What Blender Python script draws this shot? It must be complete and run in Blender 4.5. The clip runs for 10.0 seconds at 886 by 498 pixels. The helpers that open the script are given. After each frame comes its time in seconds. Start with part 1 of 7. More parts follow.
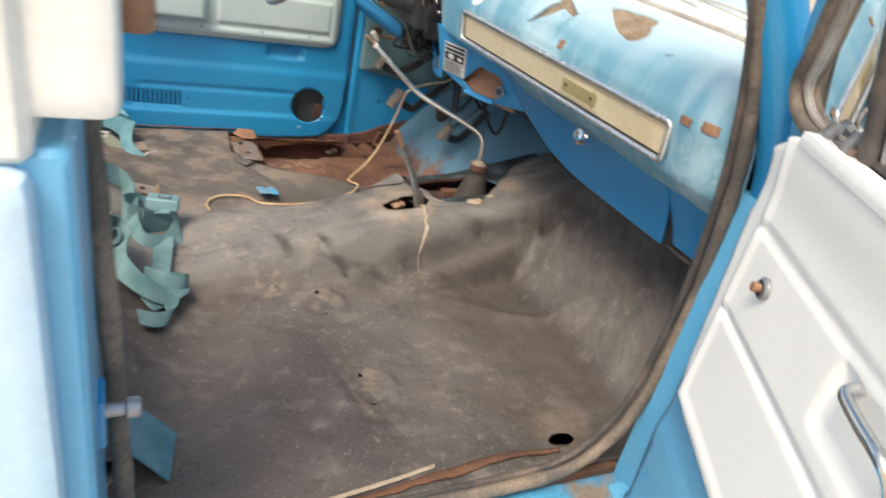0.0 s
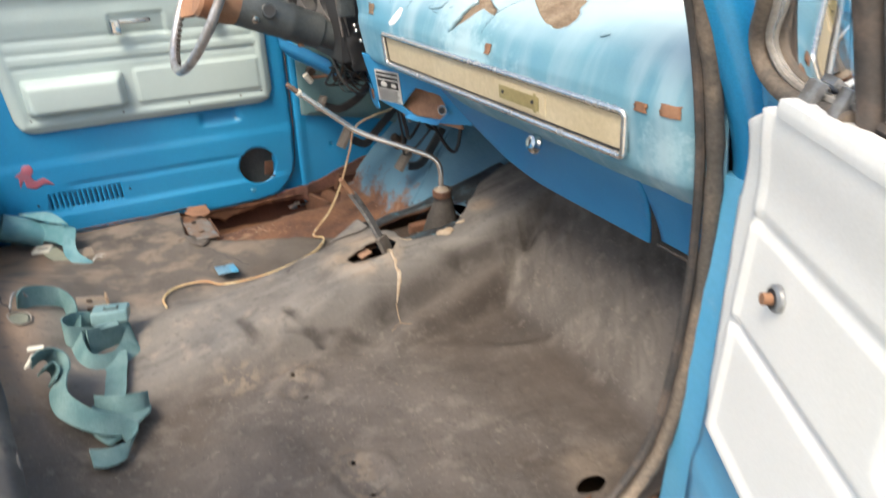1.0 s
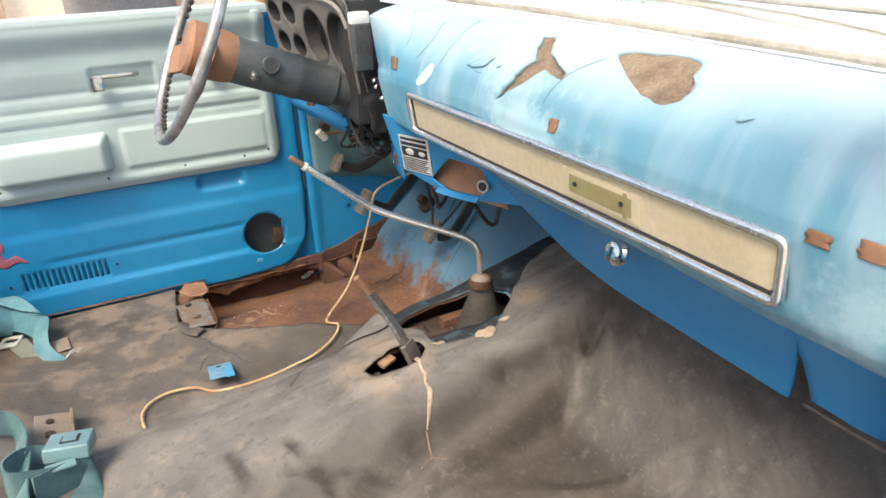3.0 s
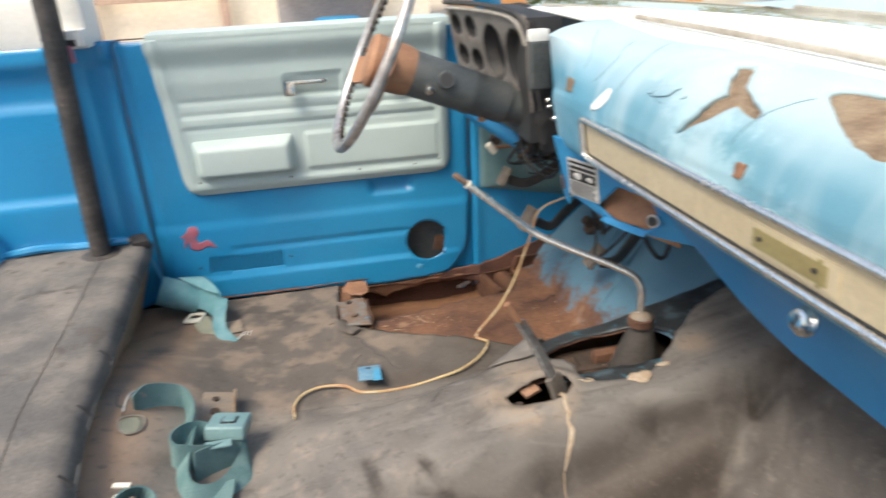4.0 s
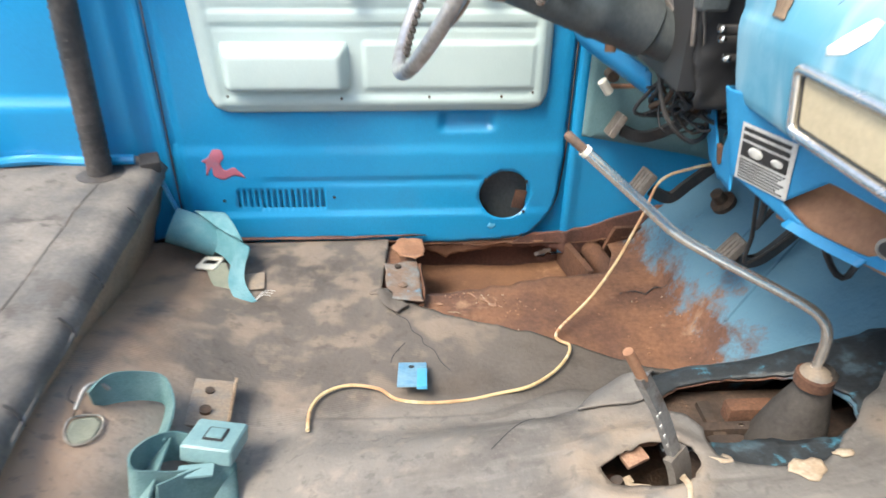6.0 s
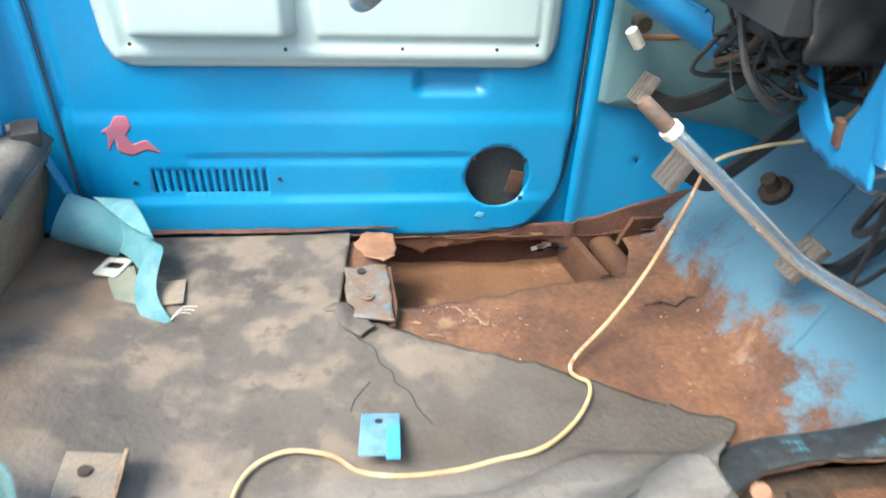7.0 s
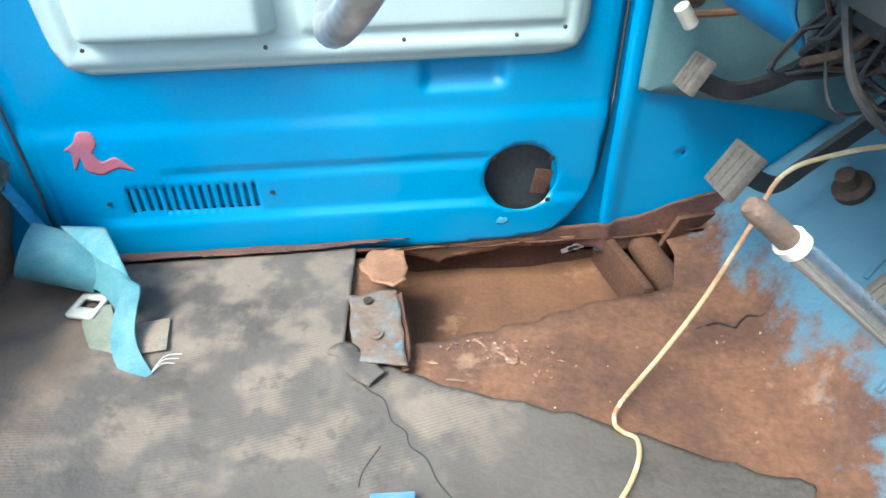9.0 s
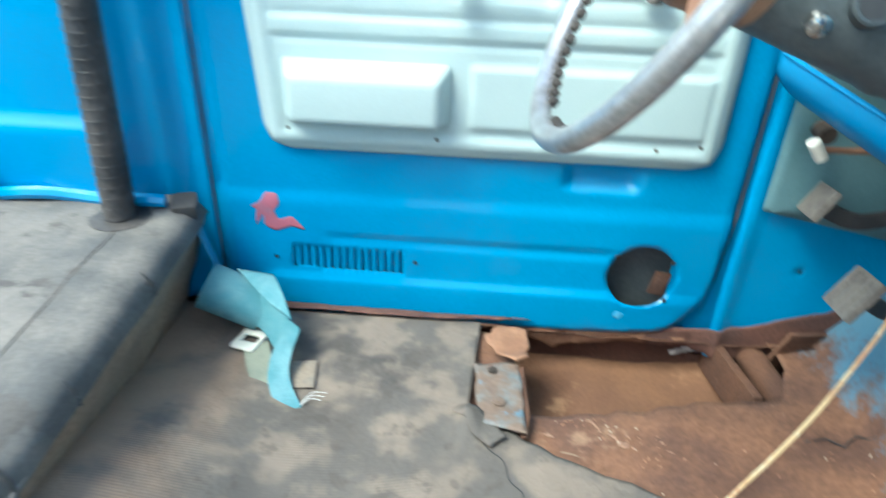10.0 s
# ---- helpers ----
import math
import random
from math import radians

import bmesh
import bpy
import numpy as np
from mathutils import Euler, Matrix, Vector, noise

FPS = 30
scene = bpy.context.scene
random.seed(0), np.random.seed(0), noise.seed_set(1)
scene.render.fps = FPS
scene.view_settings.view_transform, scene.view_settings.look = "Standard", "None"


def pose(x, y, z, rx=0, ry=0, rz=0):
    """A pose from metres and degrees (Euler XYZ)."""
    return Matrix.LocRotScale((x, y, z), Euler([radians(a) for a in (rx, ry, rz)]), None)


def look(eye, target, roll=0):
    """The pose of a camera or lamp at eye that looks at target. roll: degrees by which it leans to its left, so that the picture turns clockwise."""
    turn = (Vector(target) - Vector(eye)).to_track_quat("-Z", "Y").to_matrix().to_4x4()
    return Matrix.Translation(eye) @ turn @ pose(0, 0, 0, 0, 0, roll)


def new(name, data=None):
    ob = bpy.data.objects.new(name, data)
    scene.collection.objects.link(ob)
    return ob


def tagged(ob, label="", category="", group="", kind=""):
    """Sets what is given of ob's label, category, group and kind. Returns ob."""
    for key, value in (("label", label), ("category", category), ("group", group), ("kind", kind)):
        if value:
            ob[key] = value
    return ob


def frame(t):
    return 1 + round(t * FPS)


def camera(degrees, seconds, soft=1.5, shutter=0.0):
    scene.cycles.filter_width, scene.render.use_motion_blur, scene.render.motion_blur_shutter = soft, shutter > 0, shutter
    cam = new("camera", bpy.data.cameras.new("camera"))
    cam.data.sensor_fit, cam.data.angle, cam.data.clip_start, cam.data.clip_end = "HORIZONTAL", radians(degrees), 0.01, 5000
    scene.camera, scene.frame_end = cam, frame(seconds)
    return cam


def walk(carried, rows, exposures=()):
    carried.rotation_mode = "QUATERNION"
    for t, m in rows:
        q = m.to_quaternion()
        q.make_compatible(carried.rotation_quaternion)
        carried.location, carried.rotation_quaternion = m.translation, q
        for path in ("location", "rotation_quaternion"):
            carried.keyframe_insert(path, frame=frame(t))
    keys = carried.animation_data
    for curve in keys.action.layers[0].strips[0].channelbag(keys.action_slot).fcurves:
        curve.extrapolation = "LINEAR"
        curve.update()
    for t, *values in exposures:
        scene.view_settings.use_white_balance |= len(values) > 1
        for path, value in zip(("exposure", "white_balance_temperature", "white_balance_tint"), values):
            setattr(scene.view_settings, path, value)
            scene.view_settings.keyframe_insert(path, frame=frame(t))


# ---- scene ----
cam = camera(67.3, 10.0, shutter=0.5)
EXPOSURES = [(0, 0.88, 7300, 9), (0.5, 0.94, 7300, 9), (2, 1.05, 7200, 9), (3.5, 1.05, 7200, 9), (4.0, 0.92, 7200, 9), (4.5, 1.13, 7100, 9), (5.5, 1.3, 6950, 8), (7, 1.80, 6450, 2), (8.5, 1.72, 6000, -2), (9.5, 1.73, 5850, -4), (10, 1.53, 5800, -8)]
PATH = [
    (0, (-0.407, -0.612, 0.849), (0.439, 0.935, -0.096), 12.8),
    (0.3, (-0.367, -0.587, 0.861), (0.515, 0.898, -0.148), 9.9),
    (0.5, (-0.367, -0.585, 0.85), (0.595, 0.893, -0.092), 9.9),
    (1, (-0.268, -0.504, 0.849), (0.556, 1.067, -0.074), -0.9),
    (1.4, (-0.208, -0.445, 0.838), (0.518, 1.237, 0.036), -4.4),
    (1.5, (-0.188, -0.416, 0.851), (0.482, 1.285, 0.039), -6.7),
    (2, (-0.163, -0.32, 0.843), (0.542, 1.389, 0.08), -3.8),
    (2.2, (-0.173, -0.287, 0.837), (0.659, 1.356, 0.057), -2.6),
    (3.3, (-0.129, -0.182, 0.858), (0.585, 1.477, -0.001), -2.3),
    (3.5, (-0.125, -0.175, 0.865), (0.515, 1.529, 0.037), -2.6),
    (4, (-0.112, -0.158, 0.865), (0.208, 1.636, 0.041), -2.7),
    (4.3, (-0.103, -0.108, 0.85), (0.039, 1.69, -0.015), -3.2),
    (4.5, (-0.127, -0.087, 0.845), (-0.005, 1.709, -0.026), -1.9),
    (5, (-0.16, 0.005, 0.838), (0.097, 1.759, -0.089), 1.9),
    (5.5, (-0.129, 0.074, 0.821), (0.026, 1.844, -0.096), 1.7),
    (5.7, (-0.096, 0.128, 0.815), (0.008, 1.881, -0.143), 0.8),
    (6.8, (-0.069, 0.482, 0.669), (0.137, 2.108, -0.478), 2.3),
    (7, (-0.071, 0.525, 0.665), (0.135, 2.168, -0.456), 2.8),
    (7.5, (-0.046, 0.635, 0.667), (0.16, 2.255, -0.488), 2.5),
    (8, (-0.042, 0.707, 0.675), (0.068, 2.303, -0.525), -2.2),
    (8.5, (-0.039, 0.717, 0.668), (0.128, 2.272, -0.578), -0.6),
    (9, (-0.043, 0.708, 0.67), (0.086, 2.262, -0.583), -0.7),
    (9.5, (-0.072, 0.686, 0.685), (0.015, 2.283, -0.516), 0.5),
    (10, (-0.131, 0.61, 0.715), (-0.227, 2.322, -0.315), 2.1),
]
walk(cam, [(t, look(eye, target, roll)) for t, eye, target, roll in PATH], EXPOSURES)

# ---- light ----
world = bpy.data.worlds.new("sky")
scene.world = world
world.use_nodes = True
wn = world.node_tree
sky = wn.nodes.new("ShaderNodeTexSky")
sky.sky_type = "NISHITA"
sky.sun_disc = False
SUN = Vector((-0.44, -0.34, 0.83)).normalized()
sky.sun_elevation = math.asin(SUN.z)
sky.sun_rotation = math.atan2(SUN.x, SUN.y)
sky.air_density, sky.dust_density = 1.0, 3.0
wn.links.new(sky.outputs[0], wn.nodes["Background"].inputs[0])
wn.nodes["Background"].inputs[1].default_value = 0.15
sun_data = bpy.data.lights.new("sun", "SUN")
sun_data.energy, sun_data.angle, sun_data.color = 1.8, radians(25), (1.0, 0.95, 0.86)
sun = new("sun", sun_data)
sun.matrix_world = look(SUN * 30, (0, 0, 0))


# ---- materials ----
def mat(name, base, second=None, scale=4.0, cover=0.5, soft=0.15, rough=0.5, rough2=None, metal=0.0, fine=60.0, fine_amount=0.15,
        bump=0.1, bump_scale=80.0, third=None, third_scale=14.0, third_cover=0.35, detail=6.0, coat=0.0):
    """A worn surface: a base colour, blotches of a second and specks of a third, fine grain and a little relief."""
    m = bpy.data.materials.new(name)
    m.use_nodes = True
    n, l = m.node_tree.nodes, m.node_tree.links
    b = n["Principled BSDF"]
    tc = n.new("ShaderNodeTexCoord")

    def noise_tex(size, det=detail, rgh=0.6):
        t = n.new("ShaderNodeTexNoise")
        t.inputs["Scale"].default_value, t.inputs["Detail"].default_value, t.inputs["Roughness"].default_value = size, det, rgh
        l.new(tc.outputs["Object"], t.inputs["Vector"])
        return t

    def ramp(src, centre, width):
        r = n.new("ShaderNodeMapRange")
        r.interpolation_type = "SMOOTHSTEP"
        r.inputs["From Min"].default_value, r.inputs["From Max"].default_value = centre - width, centre + width
        l.new(src, r.inputs["Value"])
        return r.outputs["Result"]

    def mix(fac, a, c, mode="MIX"):
        x = n.new("ShaderNodeMix")
        x.data_type, x.blend_type = "RGBA", mode
        if isinstance(fac, float):
            x.inputs[0].default_value = fac
        else:
            l.new(fac, x.inputs[0])
        for slot, v in ((6, a), (7, c)):
            if isinstance(v, tuple):
                x.inputs[slot].default_value = (*v, 1)
            else:
                l.new(v, x.inputs[slot])
        return x.outputs[2]

    colour = tuple(base)
    mask = None
    if second:
        mask = ramp(noise_tex(scale).outputs["Fac"], 1.0 - cover, soft)
        colour = mix(mask, colour, tuple(second))
    if third:
        mask3 = ramp(noise_tex(third_scale, 8.0, 0.7).outputs["Fac"], 1.0 - third_cover, 0.05)
        colour = mix(mask3, colour, tuple(third))
    grain = noise_tex(fine, 4.0)
    if fine_amount:
        g = n.new("ShaderNodeMapRange")
        g.inputs["From Min"].default_value, g.inputs["From Max"].default_value = 0.25, 0.75
        g.inputs["To Min"].default_value, g.inputs["To Max"].default_value = 1 - fine_amount, 1 + fine_amount
        l.new(grain.outputs["Fac"], g.inputs["Value"])
        cmb = n.new("ShaderNodeCombineColor")
        for i in range(3):
            l.new(g.outputs["Result"], cmb.inputs[i])
        colour = mix(1.0, colour, cmb.outputs[0], "MULTIPLY")
    if isinstance(colour, tuple):
        b.inputs["Base Color"].default_value = (*colour, 1)
    else:
        l.new(colour, b.inputs["Base Color"])
    b.inputs["Metallic"].default_value = metal
    b.inputs["Coat Weight"].default_value = coat
    if mask is not None and rough2 is not None:
        r = n.new("ShaderNodeMapRange")
        r.inputs["To Min"].default_value, r.inputs["To Max"].default_value = rough, rough2
        l.new(mask, r.inputs["Value"])
        l.new(r.outputs["Result"], b.inputs["Roughness"])
    else:
        b.inputs["Roughness"].default_value = rough
    if bump:
        bp = n.new("ShaderNodeBump")
        bp.inputs["Strength"].default_value, bp.inputs["Distance"].default_value = bump, 0.004
        l.new(noise_tex(bump_scale, 5.0).outputs["Fac"], bp.inputs["Height"])
        l.new(bp.outputs[0], b.inputs["Normal"])
    return m


BLUE = mat("blue_paint", (0.005, 0.235, 0.50), (0.010, 0.28, 0.55), 3.0, 0.5, 0.25, 0.36, 0.45, fine=420, fine_amount=0.14, bump=0.09, bump_scale=420,
           third=(0.04, 0.31, 0.55), third_scale=22, third_cover=0.24, coat=0.5)
BLUE_RUST = mat("blue_paint_over_rust", (0.07, 0.31, 0.52), (0.24, 0.19, 0.15), 5.0, 0.40, 0.06, 0.5, 0.9, fine=90, fine_amount=0.25, bump=0.3, bump_scale=60,
                third=(0.05, 0.25, 0.45), third_scale=17, third_cover=0.36)
DASH = mat("faded_dash_vinyl", (0.145, 0.335, 0.430), (0.08, 0.272, 0.40), 3.4, 0.44, 0.18, 0.42, 0.5, fine=400, fine_amount=0.05, bump=0.08, bump_scale=500,
           third=(0.32, 0.52, 0.60), third_scale=4.5, third_cover=0.42)
CRACK = mat("dark_crack", (0.11, 0.19, 0.23), fine_amount=0.0, bump=0.0, rough=0.9)


def fade_and_glare(m):
    """Vinyl bleached along the top of the dash, with the glare up there painted in too, still blue low down and at the
    driver's end.
    """
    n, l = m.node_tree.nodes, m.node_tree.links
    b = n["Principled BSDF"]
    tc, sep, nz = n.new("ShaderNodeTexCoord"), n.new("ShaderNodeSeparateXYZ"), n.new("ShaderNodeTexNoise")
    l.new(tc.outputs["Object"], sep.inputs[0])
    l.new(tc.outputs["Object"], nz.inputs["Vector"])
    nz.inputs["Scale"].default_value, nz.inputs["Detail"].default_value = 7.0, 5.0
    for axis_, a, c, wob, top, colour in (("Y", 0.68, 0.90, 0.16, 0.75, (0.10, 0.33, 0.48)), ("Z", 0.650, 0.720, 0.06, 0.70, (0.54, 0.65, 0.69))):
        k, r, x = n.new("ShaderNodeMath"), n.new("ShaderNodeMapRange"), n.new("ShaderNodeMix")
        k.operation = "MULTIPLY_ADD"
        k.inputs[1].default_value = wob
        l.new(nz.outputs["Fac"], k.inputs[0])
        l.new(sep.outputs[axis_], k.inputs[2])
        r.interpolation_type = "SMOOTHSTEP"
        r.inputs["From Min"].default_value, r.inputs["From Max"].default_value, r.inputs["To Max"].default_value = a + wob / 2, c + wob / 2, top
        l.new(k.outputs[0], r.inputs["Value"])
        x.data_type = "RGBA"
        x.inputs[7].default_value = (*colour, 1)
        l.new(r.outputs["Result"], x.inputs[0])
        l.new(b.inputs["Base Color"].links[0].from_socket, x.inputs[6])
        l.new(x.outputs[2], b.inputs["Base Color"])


fade_and_glare(DASH)


def run_streaks(m, colour, top):
    """Pale runs left by water down the face of the pad."""
    n, l = m.node_tree.nodes, m.node_tree.links
    b = n["Principled BSDF"]
    tc, mp, nz, r, x = (n.new("ShaderNode" + k) for k in ("TexCoord", "Mapping", "TexNoise", "MapRange", "Mix"))
    mp.inputs["Scale"].default_value = (2.0, 17.0, 2.5)
    l.new(tc.outputs["Object"], mp.inputs["Vector"])
    l.new(mp.outputs["Vector"], nz.inputs["Vector"])
    nz.inputs["Scale"].default_value, nz.inputs["Detail"].default_value, nz.inputs["Distortion"].default_value = 1.0, 6.0, 0.5
    r.interpolation_type = "SMOOTHSTEP"
    r.inputs["From Min"].default_value, r.inputs["From Max"].default_value, r.inputs["To Max"].default_value = 0.46, 0.68, top
    l.new(nz.outputs["Fac"], r.inputs["Value"])
    x.data_type = "RGBA"
    x.inputs[7].default_value = (*colour, 1)
    l.new(r.outputs["Result"], x.inputs[0])
    l.new(b.inputs["Base Color"].links[0].from_socket, x.inputs[6])
    l.new(x.outputs[2], b.inputs["Base Color"])


run_streaks(DASH, (0.42, 0.57, 0.63), 0.55)
# Lighter copy of BLUE; daylight on the doorway parts is in its colour.
BLUE_BRIGHT = mat("brightened_blue_paint", (0.05, 0.35, 0.61), (0.15, 0.45, 0.67), 2.2, 0.5, 0.25, 0.3, 0.45, fine=120, fine_amount=0.06, bump=0.05, bump_scale=120, third=(0.22, 0.45, 0.62), third_scale=7, third_cover=0.34, coat=0.4)
# Near-white copy of the blue: sun and sky glare put into the paint.
BLUE_SUNLIT = mat("sunlit_blue_paint", (0.36, 0.60, 0.80), (0.56, 0.72, 0.84), 2.2, 0.5, 0.25, 0.3, 0.45, fine=120, fine_amount=0.06, bump=0.05, bump_scale=120, coat=0.4)
DASH_BLUE = mat("lower_dash_blue", (0.012, 0.215, 0.48), (0.035, 0.28, 0.54), 3.5, 0.5, 0.2, 0.42, 0.5, fine=250, fine_amount=0.08, bump=0.06, bump_scale=250,
                third=(0.08, 0.30, 0.50), third_scale=12, third_cover=0.3)
VINYL = mat("pale_green_vinyl", (0.50, 0.60, 0.585), (0.44, 0.55, 0.54), 4.0, 0.5, 0.2, 0.42, 0.5, fine=350, fine_amount=0.05, bump=0.05, bump_scale=400,
            third=(0.50, 0.61, 0.60), third_scale=9, third_cover=0.34)
WHITE_VINYL = mat("white_vinyl", (0.90, 0.905, 0.885), (0.85, 0.86, 0.83), 4.0, 0.5, 0.2, 0.45, fine=300, fine_amount=0.04, bump=0.04)
WHITE = mat("white_fibreglass", (0.80, 0.79, 0.75), (0.72, 0.70, 0.64), 3.0, 0.45, 0.2, 0.5, fine=120, fine_amount=0.06, bump=0.08)
MAT = mat("rubber_floor_mat", (0.076, 0.068, 0.064), (0.112, 0.098, 0.089), 5.0, 0.45, 0.2, 0.66, 0.85, fine=130, fine_amount=0.26, bump=0.42, bump_scale=120, detail=4.0,
          third=(0.052, 0.046, 0.043), third_scale=5.0, third_cover=0.40)


def floor_dust_and_shade(m):
    """Dust trodden into the floor mat: broad tan patches on the driver's side, grey dust on the tunnel, small scuffs by
    the passenger sill. Shade of folds, creases and footwell is painted in as well.
    """
    n, l = m.node_tree.nodes, m.node_tree.links
    b = n["Principled BSDF"]
    tc, sep = n.new("ShaderNodeTexCoord"), n.new("ShaderNodeSeparateXYZ")
    l.new(tc.outputs["Object"], sep.inputs[0])

    def between(src, a, c, top=1.0):
        r = n.new("ShaderNodeMapRange")
        r.interpolation_type = "SMOOTHSTEP"
        r.inputs["From Min"].default_value, r.inputs["From Max"].default_value, r.inputs["To Max"].default_value = a, c, top
        l.new(src, r.inputs["Value"])
        return r.outputs["Result"]

    def times(a, c):
        k = n.new("ShaderNodeMath")
        k.operation = "MULTIPLY"
        l.new(a, k.inputs[0])
        l.new(c, k.inputs[1])
        return k.outputs[0]

    def patches(size, a, c, top, detail=2.5):
        t = n.new("ShaderNodeTexNoise")
        t.inputs["Scale"].default_value, t.inputs["Detail"].default_value, t.inputs["Roughness"].default_value = size, detail, 0.55
        l.new(tc.outputs["Object"], t.inputs["Vector"])
        return between(t.outputs["Fac"], a, c, top)

    def lay(fac, colour):
        old = b.inputs["Base Color"].links[0].from_socket
        x = n.new("ShaderNodeMix")
        x.data_type = "RGBA"
        x.inputs[7].default_value = (*colour, 1)
        l.new(fac, x.inputs[0])
        l.new(old, x.inputs[6])
        l.new(x.outputs[2], b.inputs["Base Color"])

    bent = n.new("ShaderNodeMath")
    bent.operation = "MULTIPLY_ADD"
    bent.inputs[1].default_value = -0.9
    l.new(sep.outputs["X"], bent.inputs[0])
    l.new(sep.outputs["Y"], bent.inputs[2])
    driver = times(between(sep.outputs["Y"], 0.90, 1.02), between(bent.outputs[0], 1.02, 1.20))
    tunnel = times(between(sep.outputs["Y"], 0.58, 0.70), between(sep.outputs["Y"], 1.045, 0.98))
    near = between(sep.outputs["Y"], 0.70, 0.52)
    toe = times(between(sep.outputs["X"], 0.45, 0.50), between(sep.outputs["Y"], 0.70, 0.62))
    # Stretched noise for darker slanting streaks over the tunnel.
    stretch, streak = n.new("ShaderNodeMapping"), n.new("ShaderNodeTexNoise")
    stretch.inputs["Rotation"].default_value = (0, 0, 0.75)
    stretch.inputs["Scale"].default_value = (3.0, 15.0, 3.0)
    l.new(tc.outputs["Object"], stretch.inputs["Vector"])
    l.new(stretch.outputs["Vector"], streak.inputs["Vector"])
    streak.inputs["Scale"].default_value, streak.inputs["Detail"].default_value, streak.inputs["Distortion"].default_value = 1.0, 4.0, 0.8
    lay(patches(2.4, 0.36, 0.64, 0.75, 3.0), (0.146, 0.128, 0.114))
    lay(patches(4.5, 0.46, 0.66, 0.55, 3.0), (0.092, 0.072, 0.058))
    lay(times(tunnel, patches(4.5, 0.26, 0.58, 0.85, 4.0)), (0.182, 0.174, 0.167))
    lay(times(tunnel, between(streak.outputs["Fac"], 0.52, 0.70, 0.55)), (0.072, 0.066, 0.062))
    lay(times(toe, patches(6.0, 0.30, 0.62, 0.60, 3.0)), (0.150, 0.135, 0.122))
    # Fold shading painted on the toe board: pale crests, dark troughs.
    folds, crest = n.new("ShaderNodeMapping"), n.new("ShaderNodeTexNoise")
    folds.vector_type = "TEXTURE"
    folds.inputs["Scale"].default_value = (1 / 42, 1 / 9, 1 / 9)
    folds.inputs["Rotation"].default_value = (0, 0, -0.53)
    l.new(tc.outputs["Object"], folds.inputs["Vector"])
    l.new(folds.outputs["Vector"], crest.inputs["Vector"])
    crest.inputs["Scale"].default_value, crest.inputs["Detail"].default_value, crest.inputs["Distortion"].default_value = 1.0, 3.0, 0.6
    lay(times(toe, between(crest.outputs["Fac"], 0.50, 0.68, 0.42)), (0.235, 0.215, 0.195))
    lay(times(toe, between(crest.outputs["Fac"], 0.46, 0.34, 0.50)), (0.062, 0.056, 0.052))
    for centre_, inner, outer in (((0.185, 0.765, 0.155), 0.055, 0.118), ((0.205, 0.73, 0.155), 0.03, 0.075), ((0.505, 0.765, 0.20), 0.01, 0.05), ((0.33, 0.10, 0.0), 0.02, 0.09)):
        far = n.new("ShaderNodeVectorMath")
        far.operation = "DISTANCE"
        l.new(tc.outputs["Object"], far.inputs[0])
        far.inputs[1].default_value = centre_
        lay(times(between(far.outputs["Value"], outer, inner), patches(18.0, 0.24, 0.58, 0.80, 4.0)), (0.300, 0.240, 0.188))
    lay(times(driver, patches(3.2, 0.26, 0.56, 0.85, 3.0)), (0.134, 0.119, 0.109))
    lay(times(driver, patches(13.0, 0.45, 0.63, 0.78, 2.4)), (0.250, 0.200, 0.163))
    lay(times(driver, patches(24.0, 0.52, 0.76, 0.42, 3.0)), (0.290, 0.232, 0.185))
    lay(times(driver, patches(40.0, 0.44, 0.30, 0.45, 4.0)), (0.082, 0.070, 0.062))
    # Ridge highlights and the shade between them, painted into the tunnel's colour.
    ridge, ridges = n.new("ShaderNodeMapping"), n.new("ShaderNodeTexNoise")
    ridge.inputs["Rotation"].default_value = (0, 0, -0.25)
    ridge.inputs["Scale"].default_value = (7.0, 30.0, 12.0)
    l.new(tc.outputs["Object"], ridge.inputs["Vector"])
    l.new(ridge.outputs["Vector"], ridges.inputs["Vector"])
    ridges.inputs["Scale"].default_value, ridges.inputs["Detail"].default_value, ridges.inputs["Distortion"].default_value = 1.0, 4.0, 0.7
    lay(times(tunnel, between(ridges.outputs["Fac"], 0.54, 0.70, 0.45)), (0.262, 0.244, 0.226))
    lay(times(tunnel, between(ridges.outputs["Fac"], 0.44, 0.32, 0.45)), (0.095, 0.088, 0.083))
    back = times(tunnel, between(sep.outputs["X"], 0.14, -0.08))
    lay(times(back, patches(7.0, 0.30, 0.62, 0.70, 4.0)), (0.245, 0.222, 0.200))
    lay(times(back, patches(26.0, 0.52, 0.72, 0.45, 3.0)), (0.340, 0.285, 0.240))
    behind = times(between(sep.outputs["X"], -0.42, -0.53), between(sep.outputs["Y"], 0.35, 0.60))
    lay(times(behind, patches(9.0, 0.22, 0.56, 0.90, 4.0)), (0.360, 0.245, 0.172))
    lay(times(tunnel, patches(110.0, 0.54, 0.72, 0.20, 3.0)), (0.265, 0.245, 0.225))
    lay(times(tunnel, patches(60.0, 0.44, 0.30, 0.45, 3.0)), (0.100, 0.094, 0.090))
